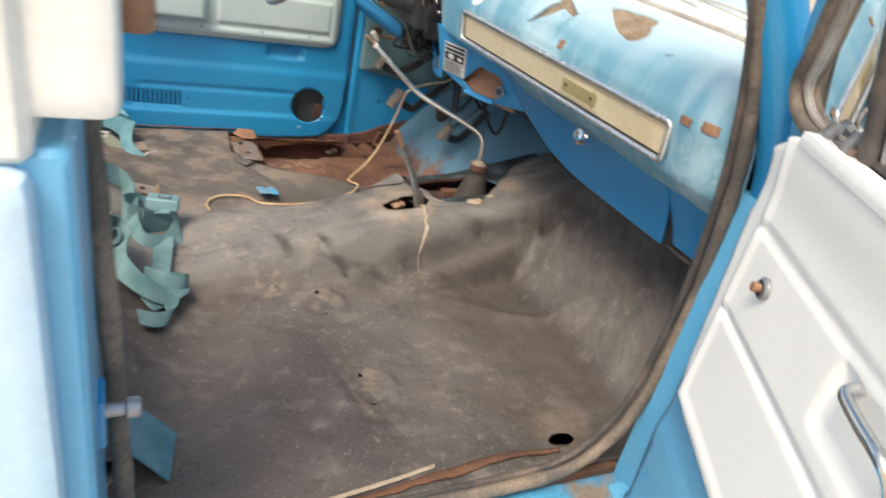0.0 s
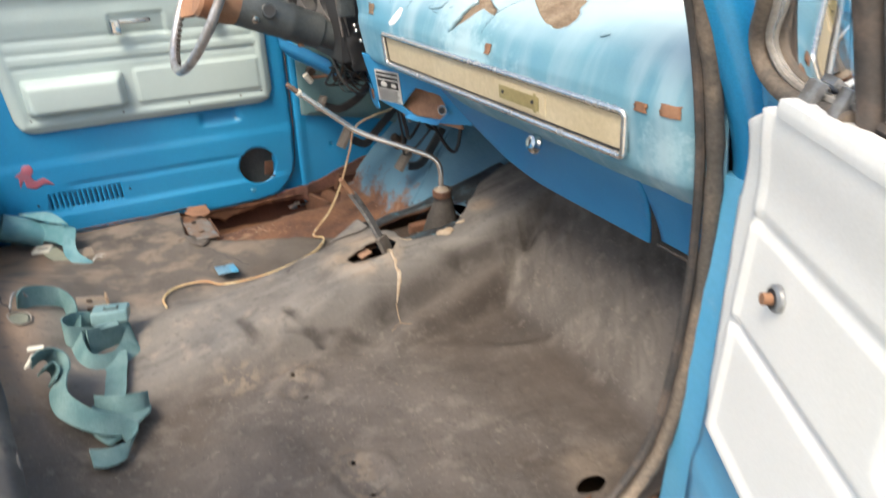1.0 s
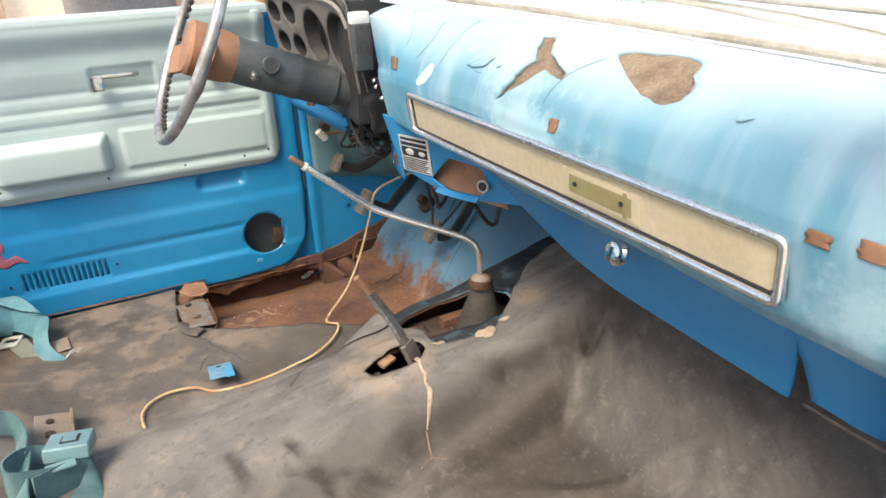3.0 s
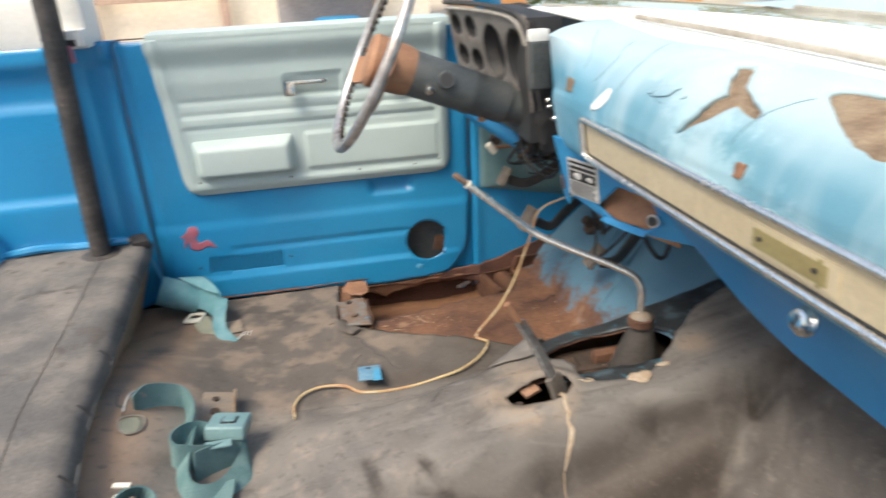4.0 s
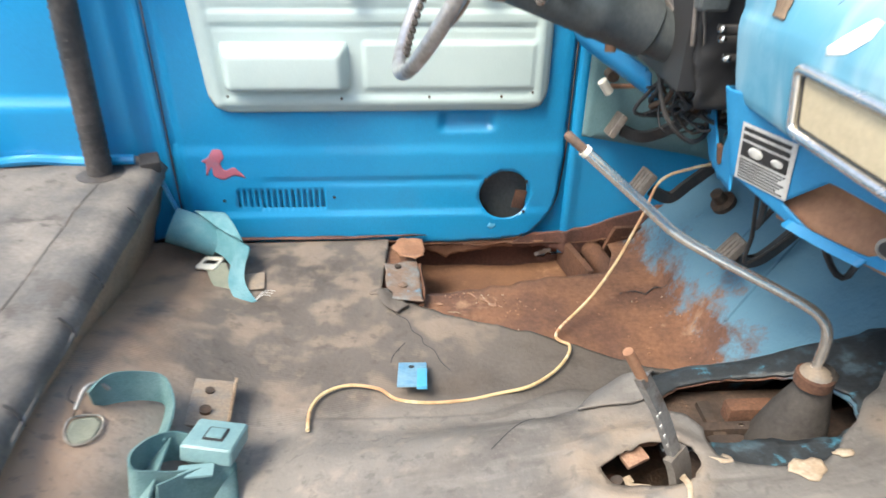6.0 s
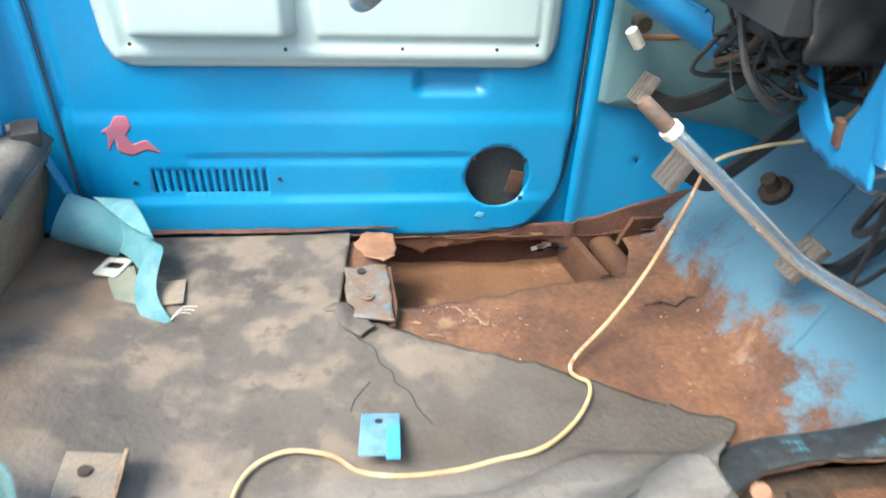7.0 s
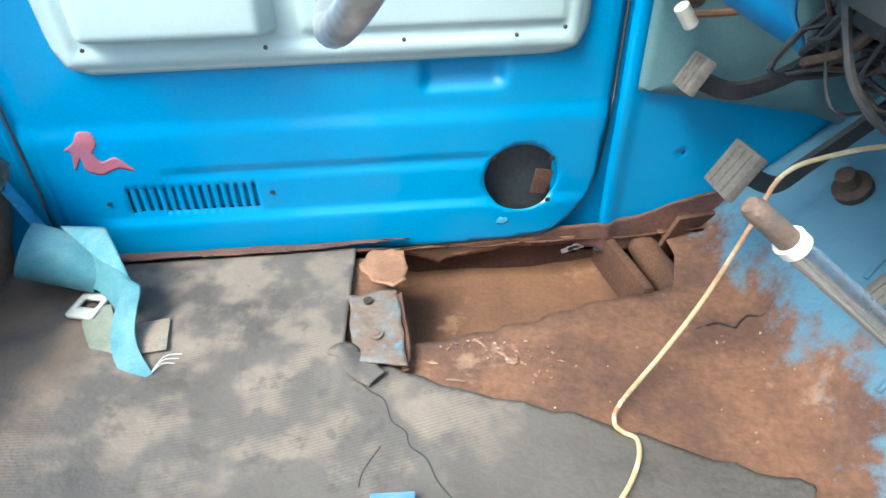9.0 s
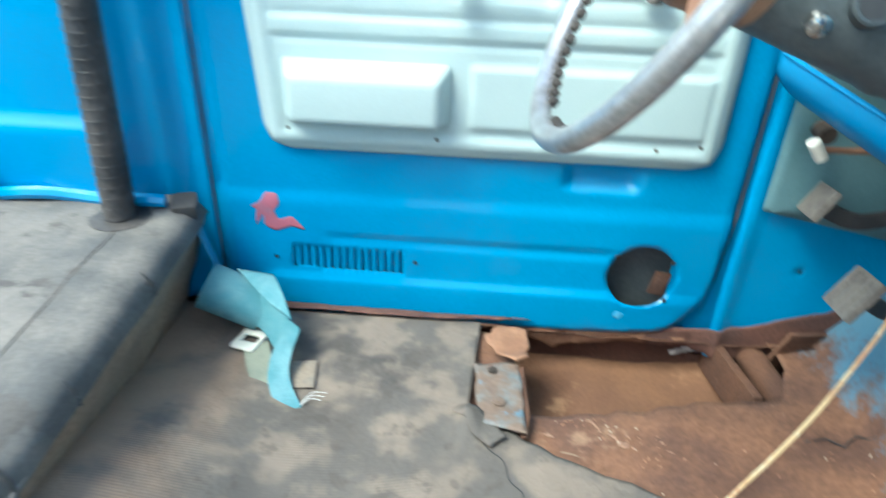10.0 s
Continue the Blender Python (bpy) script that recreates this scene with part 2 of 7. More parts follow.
    # Dark bands painted along the mat's creases and toe bend as their shade.
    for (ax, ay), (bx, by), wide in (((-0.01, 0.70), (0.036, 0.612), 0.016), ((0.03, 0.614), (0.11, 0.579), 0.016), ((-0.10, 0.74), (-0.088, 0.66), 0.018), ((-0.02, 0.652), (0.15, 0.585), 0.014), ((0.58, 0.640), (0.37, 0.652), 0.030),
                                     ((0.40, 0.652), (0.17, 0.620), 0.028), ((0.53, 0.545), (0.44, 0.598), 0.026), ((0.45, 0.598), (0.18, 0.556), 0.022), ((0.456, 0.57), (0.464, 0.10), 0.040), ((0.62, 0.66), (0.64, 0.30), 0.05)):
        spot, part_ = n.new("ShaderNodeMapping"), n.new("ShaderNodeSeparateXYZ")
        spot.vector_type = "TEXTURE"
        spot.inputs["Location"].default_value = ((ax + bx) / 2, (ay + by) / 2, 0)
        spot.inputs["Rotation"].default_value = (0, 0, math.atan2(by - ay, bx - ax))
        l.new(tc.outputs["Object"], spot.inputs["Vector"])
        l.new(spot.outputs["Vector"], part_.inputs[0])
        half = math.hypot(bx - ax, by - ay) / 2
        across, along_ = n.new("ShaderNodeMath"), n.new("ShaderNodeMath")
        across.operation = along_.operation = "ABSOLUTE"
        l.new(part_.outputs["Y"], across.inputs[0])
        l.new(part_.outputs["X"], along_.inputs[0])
        crease_shade = times(between(across.outputs[0], wide, wide * 0.2), between(along_.outputs[0], half + wide, half - wide * 0.5))
        lay(times(crease_shade, patches(16.0, 0.22, 0.55, 0.75, 4.0)), (0.046, 0.040, 0.037))
    for centre_, outer in (((-0.022, 0.290, 0.018), 0.060), ((-0.018, 0.222, 0.018), 0.05), ((-0.044, 0.550, 0.018), 0.070), ((-0.14, 0.60, 0.03), 0.06), ((-0.335, 0.285, 0.01), 0.055)):
        far = n.new("ShaderNodeVectorMath")
        far.operation = "DISTANCE"
        l.new(tc.outputs["Object"], far.inputs[0])
        far.inputs[1].default_value = centre_
        lay(times(between(far.outputs["Value"], outer, 0.01), patches(38.0, 0.44, 0.60, 0.75, 4.0)), (0.300, 0.235, 0.175))
    turn_, wave = n.new("ShaderNodeMapping"), n.new("ShaderNodeTexWave")
    turn_.inputs["Rotation"].default_value = (0, 0, 1.35)
    wave.inputs["Scale"].default_value, wave.inputs["Distortion"].default_value, wave.inputs["Detail"].default_value = 70.0, 1.2, 2.0
    l.new(tc.outputs["Object"], turn_.inputs["Vector"])
    l.new(turn_.outputs["Vector"], wave.inputs["Vector"])
    lay(times(times(driver, patches(8.0, 0.40, 0.58, 0.30, 3.0)), between(wave.outputs["Fac"], 0.35, 0.9)), (0.085, 0.074, 0.066))
    smear, smudge = n.new("ShaderNodeMapping"), n.new("ShaderNodeTexNoise")
    smear.inputs["Scale"].default_value = (14.0, 24.0, 14.0)
    smear.inputs["Rotation"].default_value = (0, 0, -0.35)
    l.new(tc.outputs["Object"], smear.inputs["Vector"])
    l.new(smear.outputs["Vector"], smudge.inputs["Vector"])
    smudge.inputs["Scale"].default_value, smudge.inputs["Detail"].default_value = 1.0, 3.5
    lay(times(near, patches(3.0, 0.36, 0.60, 0.60, 3.0)), (0.157, 0.136, 0.123))
    lay(times(near, between(smudge.outputs["Fac"], 0.52, 0.74, 0.46)), (0.252, 0.222, 0.198))
    lay(times(near, patches(42.0, 0.58, 0.74, 0.45, 3.0)), (0.255, 0.225, 0.195))
    lay(times(near, patches(16.0, 0.42, 0.28, 0.55, 4.0)), (0.070, 0.060, 0.053))
    lay(times(near, patches(70.0, 0.66, 0.76, 0.55, 4.0)), (0.30, 0.235, 0.175))
    lay(times(near, patches(120.0, 0.60, 0.70, 0.40, 3.0)), (0.235, 0.210, 0.190))
    lay(times(near, patches(90.0, 0.40, 0.30, 0.50, 3.0)), (0.080, 0.070, 0.063))
    lay(times(near, patches(210.0, 0.70, 0.76, 0.70, 2.0)), (0.42, 0.36, 0.31))
    # Dark brown footwell floor, deepened in colour for the shade under the dash.
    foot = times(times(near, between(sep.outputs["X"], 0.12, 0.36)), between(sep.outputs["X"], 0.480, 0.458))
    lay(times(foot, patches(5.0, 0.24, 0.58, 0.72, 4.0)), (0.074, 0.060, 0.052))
    lay(times(times(near, between(sep.outputs["X"], 0.462, 0.490)), patches(7.0, 0.25, 0.62, 0.28, 4.0)), (0.185, 0.168, 0.153))


floor_dust_and_shade(MAT)
MAT.node_tree.nodes["Principled BSDF"].inputs["Specular IOR Level"].default_value = 0.18
STEP_MAT = mat("dusty_cargo_mat", (0.100, 0.096, 0.093), (0.205, 0.186, 0.168), 8.0, 0.48, 0.17, 0.7, 0.92, fine=150, fine_amount=0.18, bump=0.35, bump_scale=130, detail=5.0,
               third=(0.085, 0.076, 0.070), third_scale=9, third_cover=0.40)
DIRTY_RISER = mat("dirty_riser", (0.36, 0.255, 0.175), (0.24, 0.18, 0.14), 7.0, 0.45, 0.14, 0.9, fine=140, fine_amount=0.3, bump=0.4, bump_scale=120)
RUST = mat("rusted_steel", (0.16, 0.075, 0.042), (0.085, 0.042, 0.028), 9.0, 0.5, 0.18, 0.92, fine=220, fine_amount=0.35, bump=0.6, bump_scale=130,
           third=(0.26, 0.15, 0.085), third_scale=16, third_cover=0.33)
# Rust darkened in colour for the shade under the overhanging sill.
SHADED_RUST = mat("shaded_rust", (0.085, 0.036, 0.024), (0.05, 0.024, 0.018), 8.0, 0.5, 0.2, 0.85, fine=200, fine_amount=0.35, bump=0.6, bump_scale=110, third=(0.15, 0.07, 0.04), third_scale=18, third_cover=0.34)
OLIVE = mat("dusty_olive_webbing", (0.27, 0.28, 0.22), (0.20, 0.22, 0.18), 20.0, 0.5, 0.2, 0.85, fine=420, fine_amount=0.15, bump=0.3, bump_scale=500)
TARRED = mat("tarred_tunnel_plate", (0.030, 0.035, 0.040), (0.055, 0.085, 0.105), 26.0, 0.42, 0.06, 0.45, 0.6, fine=160, fine_amount=0.3, bump=0.4, bump_scale=90, third=(0.06, 0.18, 0.25), third_scale=34, third_cover=0.37)
ANCHOR = mat("bare_tan_steel", (0.25, 0.20, 0.155), (0.17, 0.165, 0.16), 26.0, 0.45, 0.12, 0.7, fine=200, fine_amount=0.2, bump=0.2)
DIRT = mat("brown_dirt", (0.23, 0.115, 0.060), (0.14, 0.068, 0.040), 4.5, 0.5, 0.2, 0.95, third=(0.29, 0.16, 0.09), third_scale=10, third_cover=0.38, fine=120, fine_amount=0.15, bump=0.4, bump_scale=160)
BLACK = mat("black_plastic", (0.030, 0.030, 0.032), (0.062, 0.056, 0.052), 14.0, 0.42, 0.1, 0.45, 0.65, fine=200, fine_amount=0.25, bump=0.1)
DARK = mat("dark_greasy_steel", (0.045, 0.034, 0.028), (0.09, 0.055, 0.035), 12.0, 0.5, 0.12, 0.7, fine=160, fine_amount=0.35, bump=0.4)
RUBBER = mat("weathered_rubber", (0.055, 0.05, 0.048), (0.17, 0.125, 0.10), 9.0, 0.42, 0.12, 0.75, fine=160, fine_amount=0.25, bump=0.25)
# Perished brown rubber, lightened over RUBBER for the sun on it.
SEAL = mat("sunlit_perished_rubber", (0.10, 0.088, 0.078), (0.24, 0.185, 0.14), 10.0, 0.46, 0.16, 0.8, fine=160, fine_amount=0.25, bump=0.3)
PALE_RUBBER = mat("bleached_rubber", (0.36, 0.34, 0.31), (0.24, 0.21, 0.18), 12.0, 0.45, 0.15, 0.8, fine=160, fine_amount=0.2, bump=0.2)
TAPE = mat("black_tape", (0.03, 0.03, 0.032), (0.085, 0.075, 0.07), 11.0, 0.45, 0.15, 0.55, fine=120, fine_amount=0.3, bump=0.3)
CHROME = mat("chrome", (0.72, 0.72, 0.71), (0.45, 0.43, 0.40), 25.0, 0.38, 0.08, 0.14, 0.4, metal=1.0, fine=150, fine_amount=0.08, bump=0.05)
LEVER = mat("worn_chrome", (0.86, 0.85, 0.83), (0.74, 0.72, 0.69), 22.0, 0.40, 0.2, 0.22, 0.32, metal=0.93, fine=160, fine_amount=0.15, bump=0.08)
STEEL = mat("worn_steel", (0.36, 0.37, 0.38), (0.20, 0.17, 0.15), 18.0, 0.42, 0.1, 0.4, 0.6, metal=0.7, fine=180, fine_amount=0.2, bump=0.15)
GOLD = mat("cream_gold_trim", (0.57, 0.49, 0.34), (0.50, 0.42, 0.28), 14.0, 0.5, 0.2, 0.45, fine=120, fine_amount=0.10, bump=0.05, bump_scale=120)
GOLD_DARK = mat("recess_gold", (0.34, 0.29, 0.13), (0.26, 0.21, 0.10), 20.0, 0.5, 0.2, 0.5, fine=150, fine_amount=0.12)
FOAM = mat("exposed_foam", (0.31, 0.235, 0.165), (0.20, 0.135, 0.092), 26.0, 0.5, 0.15, 0.95, fine=260, fine_amount=0.3, bump=0.8, bump_scale=240)
TAN = mat("rusty_tan_shell", (0.34, 0.18, 0.105), (0.24, 0.12, 0.07), 14.0, 0.5, 0.15, 0.7, fine=160, fine_amount=0.15, bump=0.12)
TIP = mat("brown_threaded_steel", (0.20, 0.125, 0.09), (0.13, 0.10, 0.085), 40.0, 0.5, 0.15, 0.6, metal=0.3, fine=300, fine_amount=0.2, bump=0.4, bump_scale=500)
COLUMN = mat("dusty_column_paint", (0.046, 0.056, 0.060), (0.085, 0.095, 0.098), 12.0, 0.5, 0.2, 0.36, 0.6, fine=150, fine_amount=0.25, bump=0.2, bump_scale=90, third=(0.15, 0.145, 0.14), third_scale=30, third_cover=0.30)
BOOT = mat("dusty_grey_iron", (0.062, 0.054, 0.048), (0.034, 0.029, 0.026), 14.0, 0.5, 0.18, 0.8, fine=160, fine_amount=0.25, bump=0.35)
BEZEL = mat("faded_silver_bezel", (0.20, 0.18, 0.168), (0.14, 0.115, 0.10), 16.0, 0.45, 0.12, 0.5, metal=0.2, fine=160, fine_amount=0.15, bump=0.1)
BELT = mat("teal_webbing", (0.068, 0.212, 0.258), (0.15, 0.30, 0.345), 18.0, 0.5, 0.18, 0.75, fine=420, fine_amount=0.18, bump=0.4, bump_scale=600)
BELT_DIRTY = mat("grimy_teal_webbing", (0.085, 0.185, 0.200), (0.155, 0.260, 0.268), 22.0, 0.5, 0.2, 0.8, fine=420, fine_amount=0.2, bump=0.4, bump_scale=600, third=(0.17, 0.15, 0.12), third_scale=12, third_cover=0.30)
BELT_PLASTIC = mat("teal_plastic", (0.160, 0.285, 0.305), (0.21, 0.34, 0.355), 20.0, 0.5, 0.2, 0.45, fine=200, fine_amount=0.1)
RIM = mat("worn_wheel_chrome", (0.66, 0.65, 0.64), (0.38, 0.35, 0.33), 16.0, 0.48, 0.16, 0.30, 0.55, metal=0.85, fine=160, fine_amount=0.15, bump=0.1)
PLATE = mat("grey_blue_over_rust", (0.17, 0.19, 0.195), (0.18, 0.125, 0.095), 26.0, 0.56, 0.12, 0.7, fine=160, fine_amount=0.2, bump=0.3, third=(0.12, 0.22, 0.29), third_scale=22, third_cover=0.38)
SCOURED = mat("scoured_pale_rust", (0.36, 0.22, 0.15), (0.27, 0.15, 0.10), 60.0, 0.5, 0.2, 0.9, fine=220, fine_amount=0.3, bump=0.3)
GREASE = mat("muddy_gearbox_grease", (0.080, 0.052, 0.038), (0.045, 0.033, 0.028), 18.0, 0.5, 0.15, 0.8, fine=160, fine_amount=0.35, bump=0.6, bump_scale=90, third=(0.16, 0.10, 0.065), third_scale=30, third_cover=0.36)
TAB_PAINT = mat("chalky_tab_paint", (0.20, 0.35, 0.46), (0.12, 0.28, 0.43), 40.0, 0.5, 0.15, 0.5, fine=180, fine_amount=0.12, third=(0.30, 0.22, 0.17), third_scale=45, third_cover=0.30)
BACKING = mat("torn_pale_backing", (0.48, 0.40, 0.31), (0.36, 0.27, 0.19), 60.0, 0.5, 0.2, 0.95, fine=220, fine_amount=0.2, bump=0.3)
IVORY = mat("ivory_plastic", (0.70, 0.68, 0.60), (0.55, 0.50, 0.42), 20.0, 0.42, 0.15, 0.5, fine=150, fine_amount=0.08)
YELLOW = mat("yellow_wire", (0.58, 0.44, 0.24), (0.48, 0.25, 0.13), 12.0, 0.42, 0.1, 0.5, fine=200, fine_amount=0.15, third=(0.70, 0.62, 0.42), third_scale=30, third_cover=0.42)
RED = mat("red_decal", (0.40, 0.12, 0.17), (0.30, 0.15, 0.21), 30.0, 0.4, 0.15, 0.6, fine=200, fine_amount=0.1, bump=0.0)
PAPER = mat("label_paper", (0.62, 0.62, 0.60), (0.45, 0.44, 0.42), 40.0, 0.4, 0.15, 0.6, fine=200, fine_amount=0.1, bump=0.0)
# Black for print, and for holes and hollows whose shade is painted.
INK_AND_VOID = mat("black_ink_and_void", (0.03, 0.03, 0.032), fine=200, fine_amount=0.1, bump=0.0, rough=0.6)
TEAL_PANEL = mat("grey_teal_kick_panel", (0.10, 0.20, 0.225), (0.14, 0.24, 0.26), 7.0, 0.5, 0.2, 0.5, fine=220, fine_amount=0.1, bump=0.06)
PEDAL = mat("dusty_pedal_rubber", (0.18, 0.158, 0.137), (0.125, 0.108, 0.096), 24.0, 0.45, 0.12, 0.9, fine=180, fine_amount=0.2, bump=0.3)
GROUND = mat("pale_dirt_ground", (0.52, 0.45, 0.36), (0.42, 0.35, 0.27), 0.8, 0.5, 0.2, 0.95, fine=14, fine_amount=0.2, bump=0.3, bump_scale=9)
PLASTER = mat("cream_plaster", (0.86, 0.81, 0.70), (0.82, 0.74, 0.60), 1.2, 0.5, 0.2, 0.9, fine=20, fine_amount=0.1, bump=0.1)
TIMBER = mat("brown_timber", (0.52, 0.38, 0.31), (0.44, 0.31, 0.25), 6.0, 0.5, 0.2, 0.8, fine=40, fine_amount=0.2)
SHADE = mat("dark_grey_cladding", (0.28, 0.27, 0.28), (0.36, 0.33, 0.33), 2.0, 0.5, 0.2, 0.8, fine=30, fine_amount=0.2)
LEAF = mat("leaves", (0.10, 0.14, 0.03), (0.16, 0.18, 0.05), 2.0, 0.5, 0.2, 0.7, fine=10, fine_amount=0.3, bump=0.0)
BARK = mat("bark", (0.12, 0.085, 0.06), (0.08, 0.055, 0.04), 9.0, 0.5, 0.2, 0.9, fine=40, fine_amount=0.3, bump=0.5, bump_scale=30)
CAR_YELLOW = mat("old_yellow_paint", (0.62, 0.30, 0.10), (0.5, 0.24, 0.09), 2.0, 0.5, 0.2, 0.5, fine=40, fine_amount=0.1)
CAR_GLASS = mat("dark_window", (0.03, 0.035, 0.04), rough=0.1, fine_amount=0.0, bump=0.0)


def glass_material():
    m = bpy.data.materials.new("windscreen_glass")
    m.use_nodes = True
    b = m.node_tree.nodes["Principled BSDF"]
    b.inputs["Base Color"].default_value = (0.93, 0.97, 0.96, 1)
    b.inputs["Roughness"].default_value = 0.02
    b.inputs["Transmission Weight"].default_value = 1.0
    b.inputs["IOR"].default_value = 1.1
    return m


GLASS = glass_material()


# ---- building tools ----
def part(name, bm, material, parent=None, label="", smooth=True):
    me = bpy.data.meshes.new(name)
    if isinstance(bm, bmesh.types.BMesh):
        bmesh.ops.recalc_face_normals(bm, faces=bm.faces)
        bm.to_mesh(me)
        bm.free()
    else:
        me.from_pydata(*bm)
        me.update()
    if smooth:
        me.shade_smooth()
        me.set_sharp_from_angle(angle=radians(38))
    me.materials.append(material)
    ob = new(name, me)
    if parent:
        ob.parent = parent
    if label:
        ob["label"] = label
    return ob


def thing(name, label, category, group="", kind=""):
    return tagged(new(name), label, category, group, kind)


def box(lo, hi, bevel=0.003, m=None, segments=2):
    bm = bmesh.new()
    bmesh.ops.create_cube(bm, size=1.0)
    lo, hi = Vector(lo), Vector(hi)
    for v in bm.verts:
        v.co = Vector([lo[i] + (v.co[i] + 0.5) * (hi[i] - lo[i]) for i in range(3)])
    if bevel:
        bmesh.ops.bevel(bm, geom=bm.edges[:], offset=bevel, segments=segments, affect="EDGES", profile=0.7)
    if m is not None:
        bmesh.ops.transform(bm, matrix=m, verts=bm.verts[:])
    return bm


def join(*bms):
    out = bmesh.new()
    for b in bms:
        tmp = bpy.data.meshes.new("tmp")
        b.to_mesh(tmp)
        b.free()
        out.from_mesh(tmp)
        bpy.data.meshes.remove(tmp)
    return out


def smooth_line(points, steps=8, closed=False):
    """A Catmull-Rom line through the points."""
    p = [Vector(q) for q in points]
    n = len(p)
    out = []
    for i in range(n if closed else n - 1):
        a, b, c, d = (p[(i - 1) % n], p[i], p[(i + 1) % n], p[(i + 2) % n]) if closed else (p[max(i - 1, 0)], p[i], p[i + 1], p[min(i + 2, n - 1)])
        for k in range(steps):
            t = k / steps
            out.append(0.5 * ((2 * b) + (c - a) * t + (2 * a - 5 * b + 4 * c - d) * t * t + (3 * b - a - 3 * c + d) * t ** 3))
    if not closed:
        out.append(p[-1])
    return out


def tube(points, radius, sides=12, closed=False, caps=True):
    """A round bar along a line; radius may be a number or one for each point."""
    pts = [Vector(q) for q in points]
    n = len(pts)
    rad = radius if isinstance(radius, (list, tuple)) else [radius] * n
    verts, faces = [], []
    up = Vector((0, 0, 1))
    prev = None
    for i, q in enumerate(pts):
        d = (pts[(i + 1) % n] - pts[i - 1]) if closed else (pts[min(i + 1, n - 1)] - pts[max(i - 1, 0)])
        d.normalize()
        if prev is None:
            side = d.cross(up if abs(d.z) < 0.95 else Vector((1, 0, 0))).normalized()
        else:
            side = (prev - d * prev.dot(d)).normalized()
        prev = side
        other = d.cross(side)
        for k in range(sides):
            a = 2 * math.pi * k / sides
            verts.append(tuple(q + rad[i] * (math.cos(a) * side + math.sin(a) * other)))
    for i in range(n if closed else n - 1):
        for k in range(sides):
            j = (i + 1) % n
            faces.append((i * sides + k, i * sides + (k + 1) % sides, j * sides + (k + 1) % sides, j * sides + k))
    if caps and not closed:
        faces += [tuple(range(sides))[::-1], tuple((n - 1) * sides + k for k in range(sides))]
    return verts, [], faces


def ribbon(points, widths, thick=0.002):
    """A flat strap: each point has a place and a side direction."""
    verts, faces = [], []
    n = len(points)
    for i, (q, s) in enumerate(points):
        q, s = Vector(q), Vector(s).normalized()
        d = Vector(points[min(i + 1, n - 1)][0]) - Vector(points[max(i - 1, 0)][0])
        nor = s.cross(d).normalized()
        w = widths / 2
        for a, b in ((-w, thick / 2), (w, thick / 2), (w, -thick / 2), (-w, -thick / 2)):
            verts.append(tuple(q + a * s + b * nor))
    for i in range(n - 1):
        for k in range(4):
            faces.append((i * 4 + k, i * 4 + (k + 1) % 4, i * 4 + 4 + (k + 1) % 4, i * 4 + 4 + k))
    faces += [(3, 2, 1, 0), tuple(4 * n - 4 + k for k in range(4))]
    return verts, [], faces


def strap(points, sides, width, thick=0.002, steps=8):
    a = smooth_line(points, steps)
    b = smooth_line(sides, steps)
    return ribbon(list(zip(a, b)), width, thick)


def lathe(rings, axis_m, sides=24):
    """Rings of (distance along z, radius) turned about z, then placed."""
    verts, faces = [], []
    for z, r in rings:
        for k in range(sides):
            a = 2 * math.pi * k / sides
            verts.append(tuple(axis_m @ Vector((r * math.cos(a), r * math.sin(a), z))))
    for i in range(len(rings) - 1):
        for k in range(sides):
            faces.append((i * sides + k, i * sides + (k + 1) % sides, (i + 1) * sides + (k + 1) % sides, (i + 1) * sides + k))
    faces += [tuple(range(sides))[::-1], tuple((len(rings) - 1) * sides + k for k in range(sides))]
    return verts, [], faces


def along(a, b):
    """The pose at a whose z axis points to b."""
    a, b = Vector(a), Vector(b)
    return Matrix.Translation(a) @ (b - a).to_track_quat("Z", "Y").to_matrix().to_4x4()


def vnoise(x, y, seed=0):
    """Smooth value noise, between -1 and 1."""
    rng = np.random.RandomState(seed)
    g = rng.uniform(-1, 1, (64, 64))
    xi, yi = np.floor(x).astype(int), np.floor(y).astype(int)
    fx, fy = x - xi, y - yi
    fx, fy = fx * fx * (3 - 2 * fx), fy * fy * (3 - 2 * fy)
    p = lambda i, j: g[(xi + i) % 64, (yi + j) % 64]
    return (p(0, 0) * (1 - fx) + p(1, 0) * fx) * (1 - fy) + (p(0, 1) * (1 - fx) + p(1, 1) * fx) * fy


def sstep(a, b, x):
    t = np.clip((x - a) / (b - a), 0, 1)
    return t * t * (3 - 2 * t)


def inside(poly, u, v):
    """Which points lie within a closed line, and each one's nearest place on it."""
    p = np.array(poly, float)
    q = np.roll(p, -1, axis=0)
    odd = np.zeros(u.shape, bool)
    best = np.full(u.shape, 1e9)
    nu, nv = u.copy(), v.copy()
    for (x0, y0), (x1, y1) in zip(p, q):
        cross = ((y0 > v) != (y1 > v)) & (u < (x1 - x0) * (v - y0) / (y1 - y0 + 1e-12) + x0)
        odd ^= cross
        t = np.clip(((u - x0) * (x1 - x0) + (v - y0) * (y1 - y0)) / ((x1 - x0) ** 2 + (y1 - y0) ** 2 + 1e-12), 0, 1)
        cu, cv = x0 + t * (x1 - x0), y0 + t * (y1 - y0)
        d = np.hypot(u - cu, v - cv)
        near = d < best
        best[near], nu[near], nv[near] = d[near], cu[near], cv[near]
    return odd, best, nu, nv


